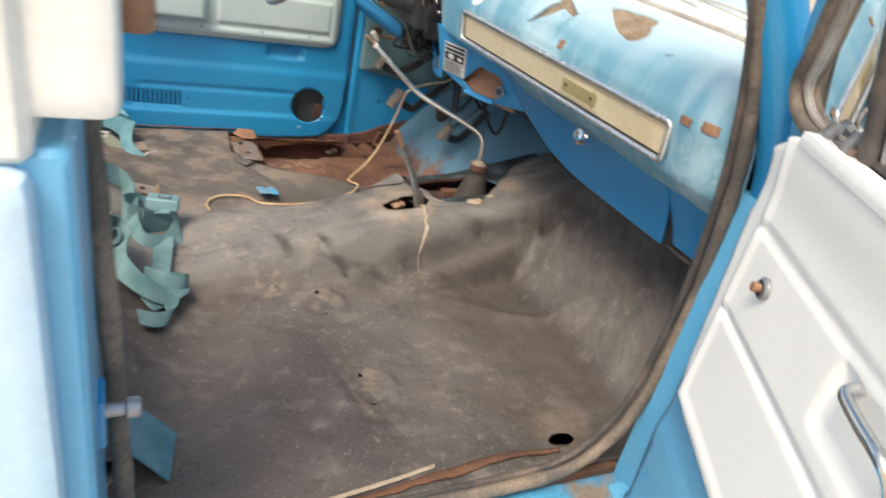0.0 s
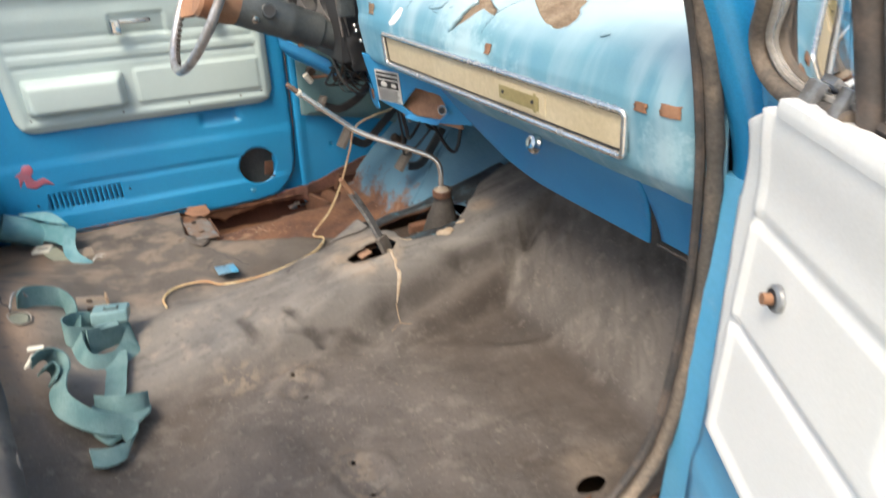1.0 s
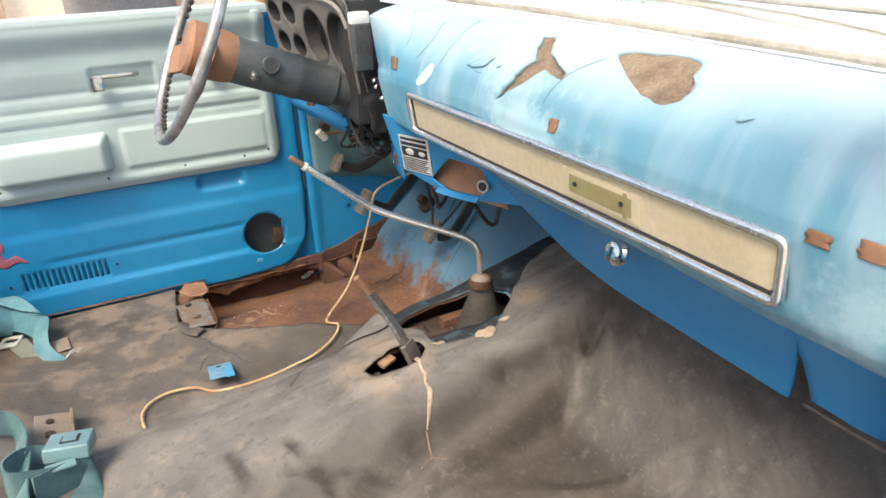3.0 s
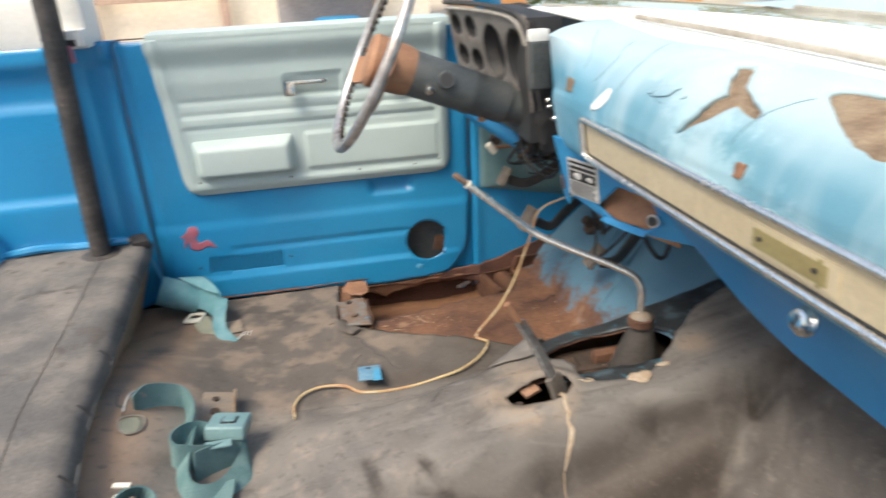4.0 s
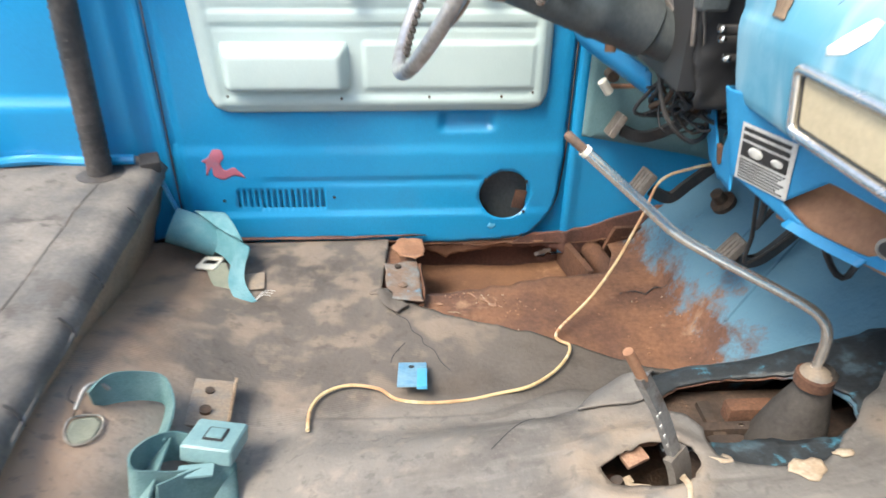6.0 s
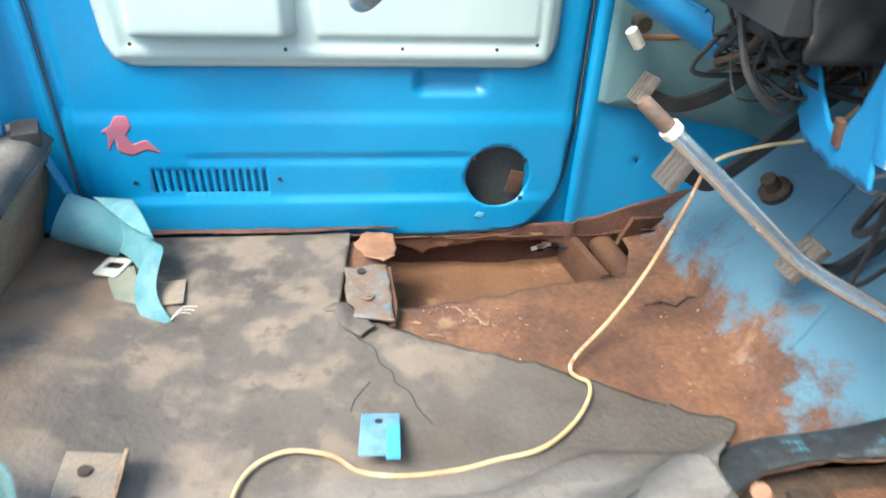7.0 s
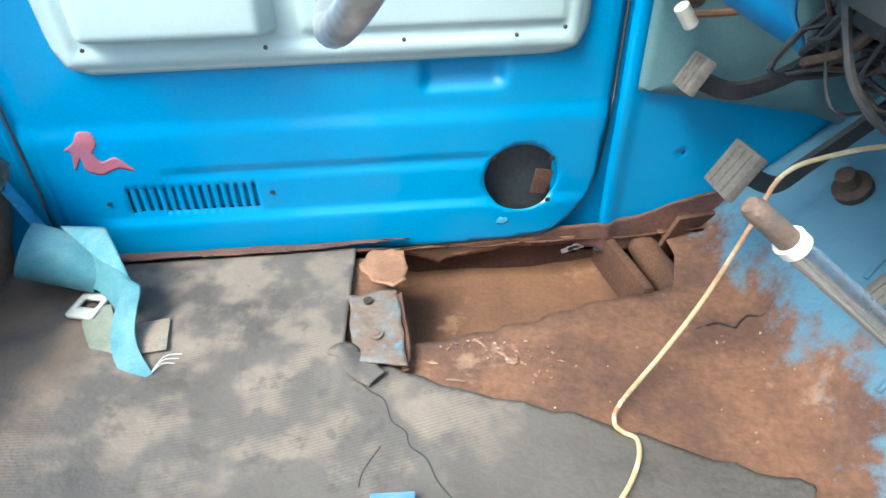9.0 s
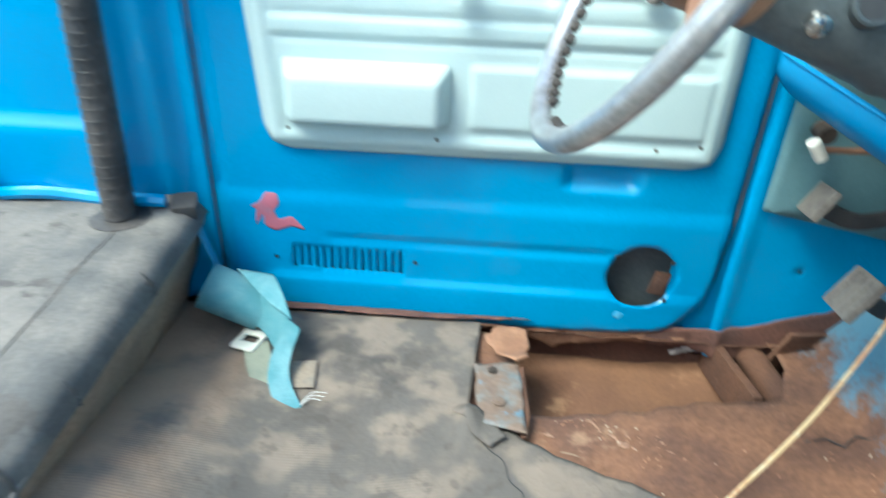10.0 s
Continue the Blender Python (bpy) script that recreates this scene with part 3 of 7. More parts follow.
def rounded(corners, radius, steps=5):
    """A closed line with its corners rounded off."""
    out = []
    n = len(corners)
    rad = radius if isinstance(radius, (list, tuple)) else [radius] * n
    for i in range(n):
        a, b, c = (np.array(corners[(i + k) % n], float) for k in (-1, 0, 1))
        d1, d2 = (a - b) / np.linalg.norm(a - b), (c - b) / np.linalg.norm(c - b)
        r = min(rad[i], 0.45 * np.linalg.norm(a - b), 0.45 * np.linalg.norm(c - b))
        for k in range(steps + 1):
            t = k / steps
            out.append(tuple((1 - t) ** 2 * (b + r * d1) + 2 * t * (1 - t) * b + t * t * (b + r * d2)))
    return out


def circle(cx, cy, r, n=28, ry=None):
    return [(cx + r * math.cos(2 * math.pi * k / n), cy + (ry or r) * math.sin(2 * math.pi * k / n)) for k in range(n)]


def ragged(poly, amount=0.006, each=0.012, seed=1):
    """The same line, torn: extra points with a little wander."""
    rng = np.random.RandomState(seed)
    out = []
    for (x0, y0), (x1, y1) in zip(poly, poly[1:] + poly[:1]):
        k = max(1, int(math.hypot(x1 - x0, y1 - y0) / each))
        for i in range(k):
            t = i / k
            out.append((x0 + t * (x1 - x0) + rng.uniform(-amount, amount), y0 + t * (y1 - y0) + rng.uniform(-amount, amount)))
    return out


def torn(points, amount=0.006, each=0.012, seed=1):
    """An open line with torn wander between its points."""
    rng = np.random.RandomState(seed)
    out = []
    for (x0, y0), (x1, y1) in zip(points[:-1], points[1:]):
        k = max(1, int(math.hypot(x1 - x0, y1 - y0) / each))
        for i in range(k):
            out.append((x0 + i / k * (x1 - x0) + rng.uniform(-amount, amount) * (i > 0), y0 + i / k * (y1 - y0) + rng.uniform(-amount, amount) * (i > 0)))
    return out + [points[-1]]


def sheet(name, u0, u1, v0, v1, step, place, material, outline=None, holes=(), thick=0.003, parent=None, label="", out=-1.0):
    """A bent sheet over a rectangle of u and v, cut to an outline and with holes through it, of the given thickness."""
    nu_, nv_ = max(2, int(round((u1 - u0) / step)) + 1), max(2, int(round((v1 - v0) / step)) + 1)
    U, V = np.meshgrid(np.linspace(u0, u1, nu_), np.linspace(v0, v1, nv_), indexing="ij")
    cu, cv = (U[:-1, :-1] + U[1:, 1:]) / 2, (V[:-1, :-1] + V[1:, 1:]) / 2
    keep = np.ones(cu.shape, bool)
    moved = np.zeros(U.shape, bool)
    for poly, hole in [(outline, False)] * (outline is not None) + [(h, True) for h in holes]:
        _, d, a, b = inside(poly, U, V)
        near = (d < 0.72 * step) & ~moved
        U[near], V[near] = a[near], b[near]
        moved |= near
    cu = (U[:-1, :-1] + U[1:, 1:] + U[1:, :-1] + U[:-1, 1:]) / 4
    cv = (V[:-1, :-1] + V[1:, 1:] + V[1:, :-1] + V[:-1, 1:]) / 4
    du1, dv1, du2, dv2 = U[1:, 1:] - U[:-1, :-1], V[1:, 1:] - V[:-1, :-1], U[:-1, 1:] - U[1:, :-1], V[:-1, 1:] - V[1:, :-1]
    keep &= np.abs(du1 * dv2 - dv1 * du2) > 0.12 * step * step
    if outline is not None:
        keep &= inside(outline, cu, cv)[0]
    for h in holes:
        keep &= ~inside(h, cu, cv)[0]
    X, Y, Z = place(U, V)
    idx = np.arange(U.size).reshape(U.shape)
    quads = np.stack([idx[:-1, :-1], idx[1:, :-1], idx[1:, 1:], idx[:-1, 1:]], -1)[keep]
    used, inv = np.unique(quads, return_inverse=True)
    pts = np.stack([X.ravel(), Y.ravel(), Z.ravel()], -1)[used]
    me = bpy.data.meshes.new(name)
    me.from_pydata(pts.tolist(), [], inv.reshape(-1, 4).tolist())
    me.validate()
    me.update()
    me.shade_smooth()
    me.materials.append(material)
    ob = new(name, me)
    if thick:
        s = ob.modifiers.new("thickness", "SOLIDIFY")
        s.thickness, s.offset = thick, out
    if parent:
        ob.parent = parent
    if label:
        ob["label"] = label
    return ob


# ---- the floor ----
def tunnel_z(x, y):
    h = np.interp(x, [-0.5, -0.32, -0.1, 0.1, 0.25, 0.45, 0.6, 0.9], [0, 0.018, 0.06, 0.105, 0.14, 0.165, 0.20, 0.30])
    wide = 0.085 * sstep(0.12, 0.32, x) * (y > 0.77)
    return h * (1 - sstep(0.075 + wide, 0.205 + 0.7 * wide, np.abs(y - 0.77)))


def floor_z(x, y):
    """The height of the cab floor: level under the seat, a tunnel along the middle and a toe board that climbs to the front and a slope up to the step behind."""
    toe = np.maximum(0, x - 0.445) * 0.95 * sstep(0.42, 0.51, x)
    dip = -0.022 * sstep(0.14, 0.30, x) * (1 - sstep(0.40, 0.5, x))
    rise = 0.15 * sstep(-0.27, -0.58, x) ** 1.1 * sstep(0.10, 0.40, y) * sstep(1.50, 0.86, y)
    return np.maximum(toe + dip, tunnel_z(x, y) + dip * 0.5) + rise


CREASES = (((-0.004, 0.694), (0.036, 0.612), -0.008, 0.013), ((0.036, 0.612), (0.10, 0.581), -0.007, 0.012), ((-0.124, 0.86), (-0.091, 0.66), -0.003, 0.016), ((-0.015, 0.651), (0.15, 0.585), -0.007, 0.012),
           ((0.56, 0.642), (0.39, 0.655), -0.012, 0.018), ((0.39, 0.655), (0.18, 0.625), -0.010, 0.018), ((0.539, 0.655), (0.531, 0.605), 0.010, 0.012), ((0.58, 0.624), (0.515, 0.545), 0.012, 0.014),
           ((0.60, 0.56), (0.53, 0.50), 0.008, 0.013), ((0.62, 0.36), (0.53, 0.315), 0.009, 0.014), ((0.62, 0.27), (0.52, 0.24), 0.007, 0.014))


def mat_z(x, y):
    wrinkle = 0.0035 * vnoise(x * 9, y * 9, 3) + 0.0018 * vnoise(x * 24, y * 24, 4)
    fold = 0.030 * np.exp(-((y - 0.590 - 0.14 * (x - 0.3)) / 0.024) ** 2) * sstep(0.08, 0.26, x) * (1 - sstep(0.46, 0.58, x))
    for (ax, ay), (bx, by), high, wide in CREASES:
        k = np.clip(((x - ax) * (bx - ax) + (y - ay) * (by - ay)) / ((bx - ax) ** 2 + (by - ay) ** 2), 0, 1)
        fold = fold + high * np.exp(-(np.hypot(x - ax - k * (bx - ax), y - ay - k * (by - ay)) / wide) ** 2)
    fold = fold + 0.010 * np.exp(-((y - 0.60 - 0.35 * (x - 0.05)) / 0.014) ** 2) * sstep(-0.10, 0.0, x) * (1 - sstep(0.10, 0.22, x))
    fold = fold + 0.008 * np.exp(-((y - 0.66 - 0.30 * (x - 0.05)) / 0.012) ** 2) * sstep(-0.14, -0.04, x) * (1 - sstep(0.05, 0.16, x))
    fold = fold + 0.012 * np.exp(-((y - 0.43 + 0.5 * (x - 0.42)) / 0.022) ** 2) * sstep(0.30, 0.40, x) * (1 - sstep(0.5, 0.6, x))
    crumple = sstep(0.46, 0.52, x) * sstep(0.64, 0.56, y) * (0.35 + 0.65 * sstep(-0.3, 0.4, vnoise(x * 7, y * 5, 6)))
    fold = fold + 0.0022 * crumple * np.sin((0.86 * x - 0.5 * y + 0.010 * vnoise(x * 16, y * 12, 7)) * 2 * math.pi / 0.026)
    fold = fold + 0.0035 * vnoise(x * 15, y * 21, 8) * sstep(0.62, 0.50, y) * sstep(0.46, 0.40, x)
    lumps = sstep(0.60, 0.50, y) * sstep(0.46, 0.40, x)
    fold = fold + lumps * 0.0018 * np.maximum(0, vnoise(x * 34, y * 46, 15)) ** 1.5 - lumps * 0.0014 * np.maximum(0, vnoise(x * 27, y * 40, 16))
    edge = 0.982 + 0.05 * sstep(0.03, 0.2, x)
    upper = 0.008 * (1 - sstep(edge - 0.004, edge + 0.004, y)) * sstep(-0.26, -0.2, x)
    pucker = 0.006 * np.exp(-((np.hypot(x + 0.021, y - 0.258) - 0.052) / 0.012) ** 2) + 0.006 * np.exp(-((np.hypot(x + 0.044, y - 0.527) - 0.045) / 0.012) ** 2)
    ring = 0.010 * np.exp(-((np.hypot((x - 0.20), (y - 0.762) * 1.5) - 0.075) / 0.02) ** 2)
    curl = 0.02 * np.exp(-((x + 0.125) / 0.02) ** 2 - ((y - 1.30) / 0.03) ** 2)
    return floor_z(x, y) + 0.012 + wrinkle + fold + upper + pucker + ring + curl


MAT_EDGE = [(-0.66, 0.012), (0.84, 0.012), (0.84, 0.90), (0.62, 0.880), (0.566, 0.862), (0.520, 0.824), (0.495, 0.811), (0.471, 0.783), (0.432, 0.750), (0.388, 0.732), (0.346, 0.743), (0.293, 0.764), (0.297, 0.812),
            (0.284, 0.838), (0.262, 0.846), (0.250, 0.905), (0.325, 1.00), (0.40, 1.078), (0.17, 1.188), (0.02, 1.245), (-0.085, 1.297), (-0.125, 1.335), (-0.118, 1.45), (-0.112, 1.540),
            (-0.66, 1.540)]
mat_outline = MAT_EDGE[:4] + torn(MAT_EDGE[4:-3], 0.004, 0.02, 5) + MAT_EDGE[-3:]
lever_slot = ragged(rounded([(0.152, 0.768), (0.188, 0.789), (0.225, 0.796), (0.262, 0.784), (0.273, 0.757), (0.250, 0.726), (0.201, 0.733), (0.160, 0.744)], 0.015), 0.002, 0.01, 32)
drain = ragged(circle(0.303, 0.080, 0.026, 12, 0.016), 0.003, 0.014, 2)
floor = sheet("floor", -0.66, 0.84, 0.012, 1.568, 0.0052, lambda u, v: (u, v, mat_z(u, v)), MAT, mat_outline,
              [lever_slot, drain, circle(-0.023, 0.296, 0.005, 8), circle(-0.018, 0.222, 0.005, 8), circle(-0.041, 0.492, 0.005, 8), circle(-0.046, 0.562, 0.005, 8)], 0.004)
tagged(floor, "worn dusty black rubber mat over the cab floor, torn at the tunnel", "floor mat", kind="structure")


def pan_material():
    """Steel floor pan: bare rust low down, old blue paint left higher up the toe board."""
    m = mat("rusted_floor_pan", (0.20, 0.098, 0.056), (0.115, 0.058, 0.040), 7.0, 0.5, 0.14, 0.85, fine=95, fine_amount=0.27, bump=0.5, bump_scale=100, detail=6.0,
            third=(0.275, 0.165, 0.105), third_scale=6, third_cover=0.37)
    n, l = m.node_tree.nodes, m.node_tree.links
    b = n["Principled BSDF"]
    old = b.inputs["Base Color"].links[0].from_socket
    tc, sep, nz = n.new("ShaderNodeTexCoord"), n.new("ShaderNodeSeparateXYZ"), n.new("ShaderNodeTexNoise")
    l.new(tc.outputs["Object"], sep.inputs[0])
    l.new(tc.outputs["Object"], nz.inputs["Vector"])
    nz.inputs["Scale"].default_value, nz.inputs["Detail"].default_value, nz.inputs["Roughness"].default_value = 10.0, 10.0, 0.72
    add = n.new("ShaderNodeMath")
    add.operation = "MULTIPLY_ADD"
    add.inputs[1].default_value = 0.42
    l.new(nz.outputs["Fac"], add.inputs[0])
    l.new(sep.outputs["X"], add.inputs[2])
    r = n.new("ShaderNodeMapRange")
    r.inputs["From Min"].default_value, r.inputs["From Max"].default_value = 0.670, 0.730
    l.new(add.outputs[0], r.inputs["Value"])
    paint = n.new("ShaderNodeMix")
    paint.data_type = "RGBA"
    paint.inputs[6].default_value, paint.inputs[7].default_value = (0.060, 0.190, 0.305, 1), (0.145, 0.265, 0.335, 1)
    l.new(nz.outputs["Fac"], paint.inputs[0])
    x = n.new("ShaderNodeMix")
    x.data_type = "RGBA"
    l.new(r.outputs["Result"], x.inputs[0])
    l.new(old, x.inputs[6])
    l.new(paint.outputs[2], x.inputs[7])
    l.new(x.outputs[2], b.inputs["Base Color"])
    return m


PAN = pan_material()
PAN_RUST = mat("purple_brown_rust", (0.17, 0.078, 0.055), (0.10, 0.052, 0.042), 11.0, 0.5, 0.18, 0.9, fine=180, fine_amount=0.3, bump=0.5, bump_scale=130, third=(0.05, 0.17, 0.28), third_scale=14, third_cover=0.30)
rust_hole = ragged([(-0.055, 1.335), (0.06, 1.35), (0.16, 1.372), (0.24, 1.405), (0.30, 1.412), (0.365, 1.425), (0.40, 1.50), (0.39, 1.60), (-0.20, 1.60), (-0.20, 1.535), (-0.05, 1.525)], 0.004, 0.02, 7)
shift_hole = ragged(rounded([(0.262, 0.80), (0.36, 0.795), (0.454, 0.780), (0.486, 0.79), (0.497, 0.83), (0.455, 0.892), (0.374, 0.908), (0.294, 0.900), (0.232, 0.868), (0.243, 0.83)], 0.02), 0.003, 0.02, 31)
pan = sheet("floor_pan", -0.15, 0.86, 0.60, 1.57, 0.010, lambda u, v: (u, v, floor_z(u, v) - 0.001 + 0.002 * vnoise(u * 30, v * 30, 8)), PAN, None,
            [rust_hole, shift_hole, [(0.14, 0.73), (0.30, 0.72), (0.30, 0.81), (0.14, 0.81)]], 0.003)
cover = sheet("tunnel_plate", 0.22, 0.68, 0.69, 1.00, 0.008, lambda u, v: (u, v, floor_z(u, v) + 0.005 + 0.002 * vnoise(u * 30, v * 30, 9)), TARRED, ragged([(0.24, 0.70), (0.68, 0.69), (0.66, 0.93), (0.62, 0.978), (0.51, 0.992), (0.40, 0.990), (0.25, 0.965)], 0.004, 0.02, 12), [shift_hole, [(0.14, 0.73), (0.285, 0.72), (0.285, 0.79), (0.14, 0.80)]], 0.003)
tagged(cover, "black tarred steel plate round the gear lever opening", "tunnel plate", kind="structure")
tagged(pan, "rusted steel floor pan with old blue paint and a rotted hole", "floor pan", kind="structure")
crack_line = [(0.365, 1.335), (0.40, 1.345), (0.42, 1.33), (0.445, 1.35), (0.465, 1.34), (0.48, 1.352)]
crack_shape = [(x, y - w) for (x, y), w in zip(crack_line, (0.0004, 0.0022, 0.0012, 0.0026, 0.001, 0.0004))] + [(x, y + w) for (x, y), w in reversed(list(zip(crack_line, (0.0004, 0.001, 0.0022, 0.001, 0.0016, 0.0004))))]
sheet("crack", 0.355, 0.49, 1.32, 1.365, 0.002, lambda u, v: (u, v, floor_z(u, v) + 0.0025), INK_AND_VOID, ragged(crack_shape, 0.001, 0.006, 51), (), 0.0005, parent=pan, label="dark crack in the rusted steel", out=1)
for q in ((0.50, 1.16), (0.55, 1.30)):
    part("seam", tube([(q[0] + 0.0, q[1], float(floor_z(np.array(q[0]), np.array(q[1])))), (q[0] + 0.20, q[1] + 0.10, float(floor_z(np.array(q[0] + 0.2), np.array(q[1]))))], 0.0035, 8), PAN, pan)

trough = sheet("rocker_trough", -0.16, 0.62, 1.26, 1.64, 0.012,
               lambda u, v: (u, v, -0.105 + 0.010 * vnoise(u * 12, v * 12, 11) + 0.05 * sstep(1.45, 1.28, v) + 0.02 * sstep(0.3, 0.5, u)), DIRT, None, (), 0.003)
tagged(trough, "dirt lying inside the rotted rocker box", "dirt", kind="structure")
rocker = sheet("rocker_wall", -0.75, 0.62, -0.20, 0.002, 0.012, lambda u, v: (u, 1.612 + 0.003 * vnoise(u * 25, v * 25, 12), v), SHADED_RUST, None,
               [ragged(circle(0.262, -0.083, 0.016, 10, 0.007), 0.002, 0.01, 3), ragged(circle(0.292, -0.079, 0.009, 8, 0.005), 0.001, 0.01, 4)], 0.003)
tagged(rocker, "rusted inner wall of the rocker with a daylight hole", "rocker panel", kind="structure")
lip = sheet("sill_lip", -0.66, 0.46, 0.0, 1.0, 0.012, lambda u, v: (u, 1.536 + 0.075 * v, 0.006 - 0.034 * sstep(0.05, 0.6, v) + 0.003 * vnoise(u * 20, v * 9, 13)), RUST,
            torn([(-0.66, 0.0), (-0.12, 0.0), (-0.04, 0.40), (0.06, 0.46), (0.11, 0.5), (0.14, 0.42), (0.25, 0.42), (0.33, 0.40), (0.46, 0.1)], 0.03, 0.02, 6) + [(0.46, 1.0), (-0.66, 1.0)], (), 0.002)
tagged(lip, "rusted steel sill lip under the closed door", "sill", kind="structure")

brace = thing("sill_brace", "rusted steel braces crossing the rotted sill hole", "brace")
part("plate", box((-0.008, -0.095, -0.036), (0.008, 0.095, 0.036), 0.004, pose(0.317, 1.512, -0.053, -6, 0, 7)), RUST, brace)
part("tube", tube([(0.368, 1.605, -0.045), (0.374, 1.52, -0.042), (0.388, 1.415, -0.036)], 0.024, 16), RUST, brace)
part("gusset", box((-0.05, -0.004, -0.05), (0.05, 0.004, 0.05), 0.002, pose(0.44, 1.56, -0.02, 14, 10, 20)), RUST, brace)

jamb = sheet("jamb_rust", 0.17, 0.56, -0.07, 0.10, 0.006, lambda u, v: (u, 1.5685 - 0.007 * np.exp(-((u - 0.302) / 0.010) ** 2) + 0.006 * sstep(0.285, 0.26, u) + 0.0012 * vnoise(u * 40, v * 40, 14), v), PAN_RUST, torn([(0.18, -0.02), (0.229, 0.004), (0.28, 0.010), (0.324, 0.018), (0.36, 0.024), (0.398, 0.038), (0.451, 0.056), (0.497, 0.070), (0.55, 0.085)], 0.005, 0.015, 15) + torn([(0.55, -0.055), (0.44, -0.055), (0.31, -0.055), (0.285, -0.040), (0.24, -0.034), (0.18, -0.034)], 0.004, 0.015, 18), (), 0.002)
tagged(jamb, "rusted foot of the kick panel beside the sill", "rust", kind="structure")
edge = sheet("sill_rust_edge", -0.56, -0.03, 0.0, 1.0, 0.01, lambda u, v: (u, 1.532 + 0.034 * v, 0.0185 - 0.013 * v ** 2 + 0.002 * vnoise(u * 30, v * 3, 16)), PAN_RUST, torn([(-0.56, 0.05), (-0.40, 0.12), (-0.25, 0.05), (-0.14, 0.25), (-0.07, 0.65), (-0.035, 0.95)], 0.06, 0.02, 17) + [(-0.04, 1.0), (-0.56, 1.0)], (), 0.002, out=1)
tagged(edge, "thin rusty steel edge between the mat and the closed door", "sill edge", kind="structure")
seat_plate = thing("seat_mount_plate", "blue and rust seat mounting plate beside the rotted hole", "bracket")
plate_line = ragged([(-0.120, 1.415), (-0.050, 1.420), (-0.043, 1.275), (-0.112, 1.292)], 0.0020, 0.012, 21)
sheet("plate", -0.13, -0.03, 1.26, 1.44, 0.004, lambda u, v: (u, v, 0.027 + 0.002 * vnoise(u * 40, v * 40, 22)), PLATE, plate_line, (), 0.004, parent=seat_plate)
part("flange", strap([(-0.048, 1.412, 0.024), (-0.046, 1.37, 0.022), (-0.042, 1.315, 0.020), (-0.046, 1.278, 0.014)], [(0.75, 0, 0.6)] * 4, 0.012, 0.003), RUST, seat_plate)
flake_line = ragged([(-0.106, 1.470), (-0.083, 1.499), (-0.040, 1.497), (-0.035, 1.462), (-0.039, 1.428), (-0.054, 1.417), (-0.088, 1.433)], 0.003, 0.012, 23)
sheet("flake", -0.12, -0.02, 1.40, 1.52, 0.004, lambda u, v: (u, v, 0.032 + 0.10 * (v - 1.43) + 0.010 * np.exp(-((v - 1.42) / 0.015) ** 2) + 0.003 * vnoise(u * 35, v * 35, 24)), TAN, flake_line, (), 0.003, parent=seat_plate, label="curled rust flake")
part("bolt", lathe([(0, 0.010), (0.002, 0.010), (0.0025, 0.005), (0.004, 0.005)], pose(-0.082, 1.332, 0.029), 12), PLATE, seat_plate)
part("bolt", lathe([(0, 0.007), (0.003, 0.007)], pose(-0.092, 1.397, 0.029), 10), DARK, seat_plate)
hang = thing("sill_scale", "torn rust scale hanging from the sill lip over the hole", "rust scale")
for line_, m_ in (([(-0.045, -0.020), (0.255, -0.018), (0.250, -0.034), (0.209, -0.037), (0.136, -0.036), (0.110, -0.043), (0.085, -0.045), (0.045, -0.052), (0.023, -0.067), (0.0, -0.050), (-0.042, -0.040)], TAN),):
    sheet("scale", -0.06, 0.27, -0.08, 0.0, 0.005, lambda u, v: (u, 1.575 - 0.15 * (v + 0.02) + 0.004 * vnoise(u * 30, v * 30, 25), v), m_, ragged(line_, 0.002, 0.01, 26), (), 0.003, parent=hang)
chips = thing("paint_chips", "pale flakes and straw bits on the rusted floor pan", "flakes", kind="stuff")
rc = np.random.RandomState(33)
for k, (px_, py_, pw) in enumerate(((0.058, 1.324, 0.013), (0.080, 1.308, 0.010), (0.098, 1.292, 0.014), (0.066, 1.312, 0.006), (0.105, 1.306, 0.005), (0.150, 1.300, 0.008), (0.160, 1.285, 0.005), (-0.01, 1.300, 0.008))):
    sheet("bare_patch", px_ - 2 * pw, px_ + 2 * pw, py_ - 2 * pw, py_ + 2 * pw, 0.002, lambda u, v: (u, v, floor_z(u, v) + 0.0026), SCOURED, ragged([(px_ - pw, py_ + 0.6 * pw), (px_ + 0.2 * pw, py_ + 0.5 * pw), (px_ + pw, py_ - 0.5 * pw), (px_ - 0.1 * pw, py_ - 0.3 * pw)], 0.4 * pw, 0.5 * pw, 34 + k), (), 0.0003, parent=chips, out=1)
part("straw", tube([(0.005, 1.262, 0.010), (0.020, 1.258, 0.012), (0.030, 1.257, 0.009)], 0.0010, 6), FOAM, chips)
for fx, fz in ((0.252, -0.074), (0.263, -0.070), (0.272, -0.066)):
    part("flake", box((-0.010, -0.0006, -0.0048), (0.010, 0.0006, 0.0048), 0.0, pose(fx, 1.606, fz, 0, -20 + 900 * (fx - 0.25), 0)), WHITE, chips)
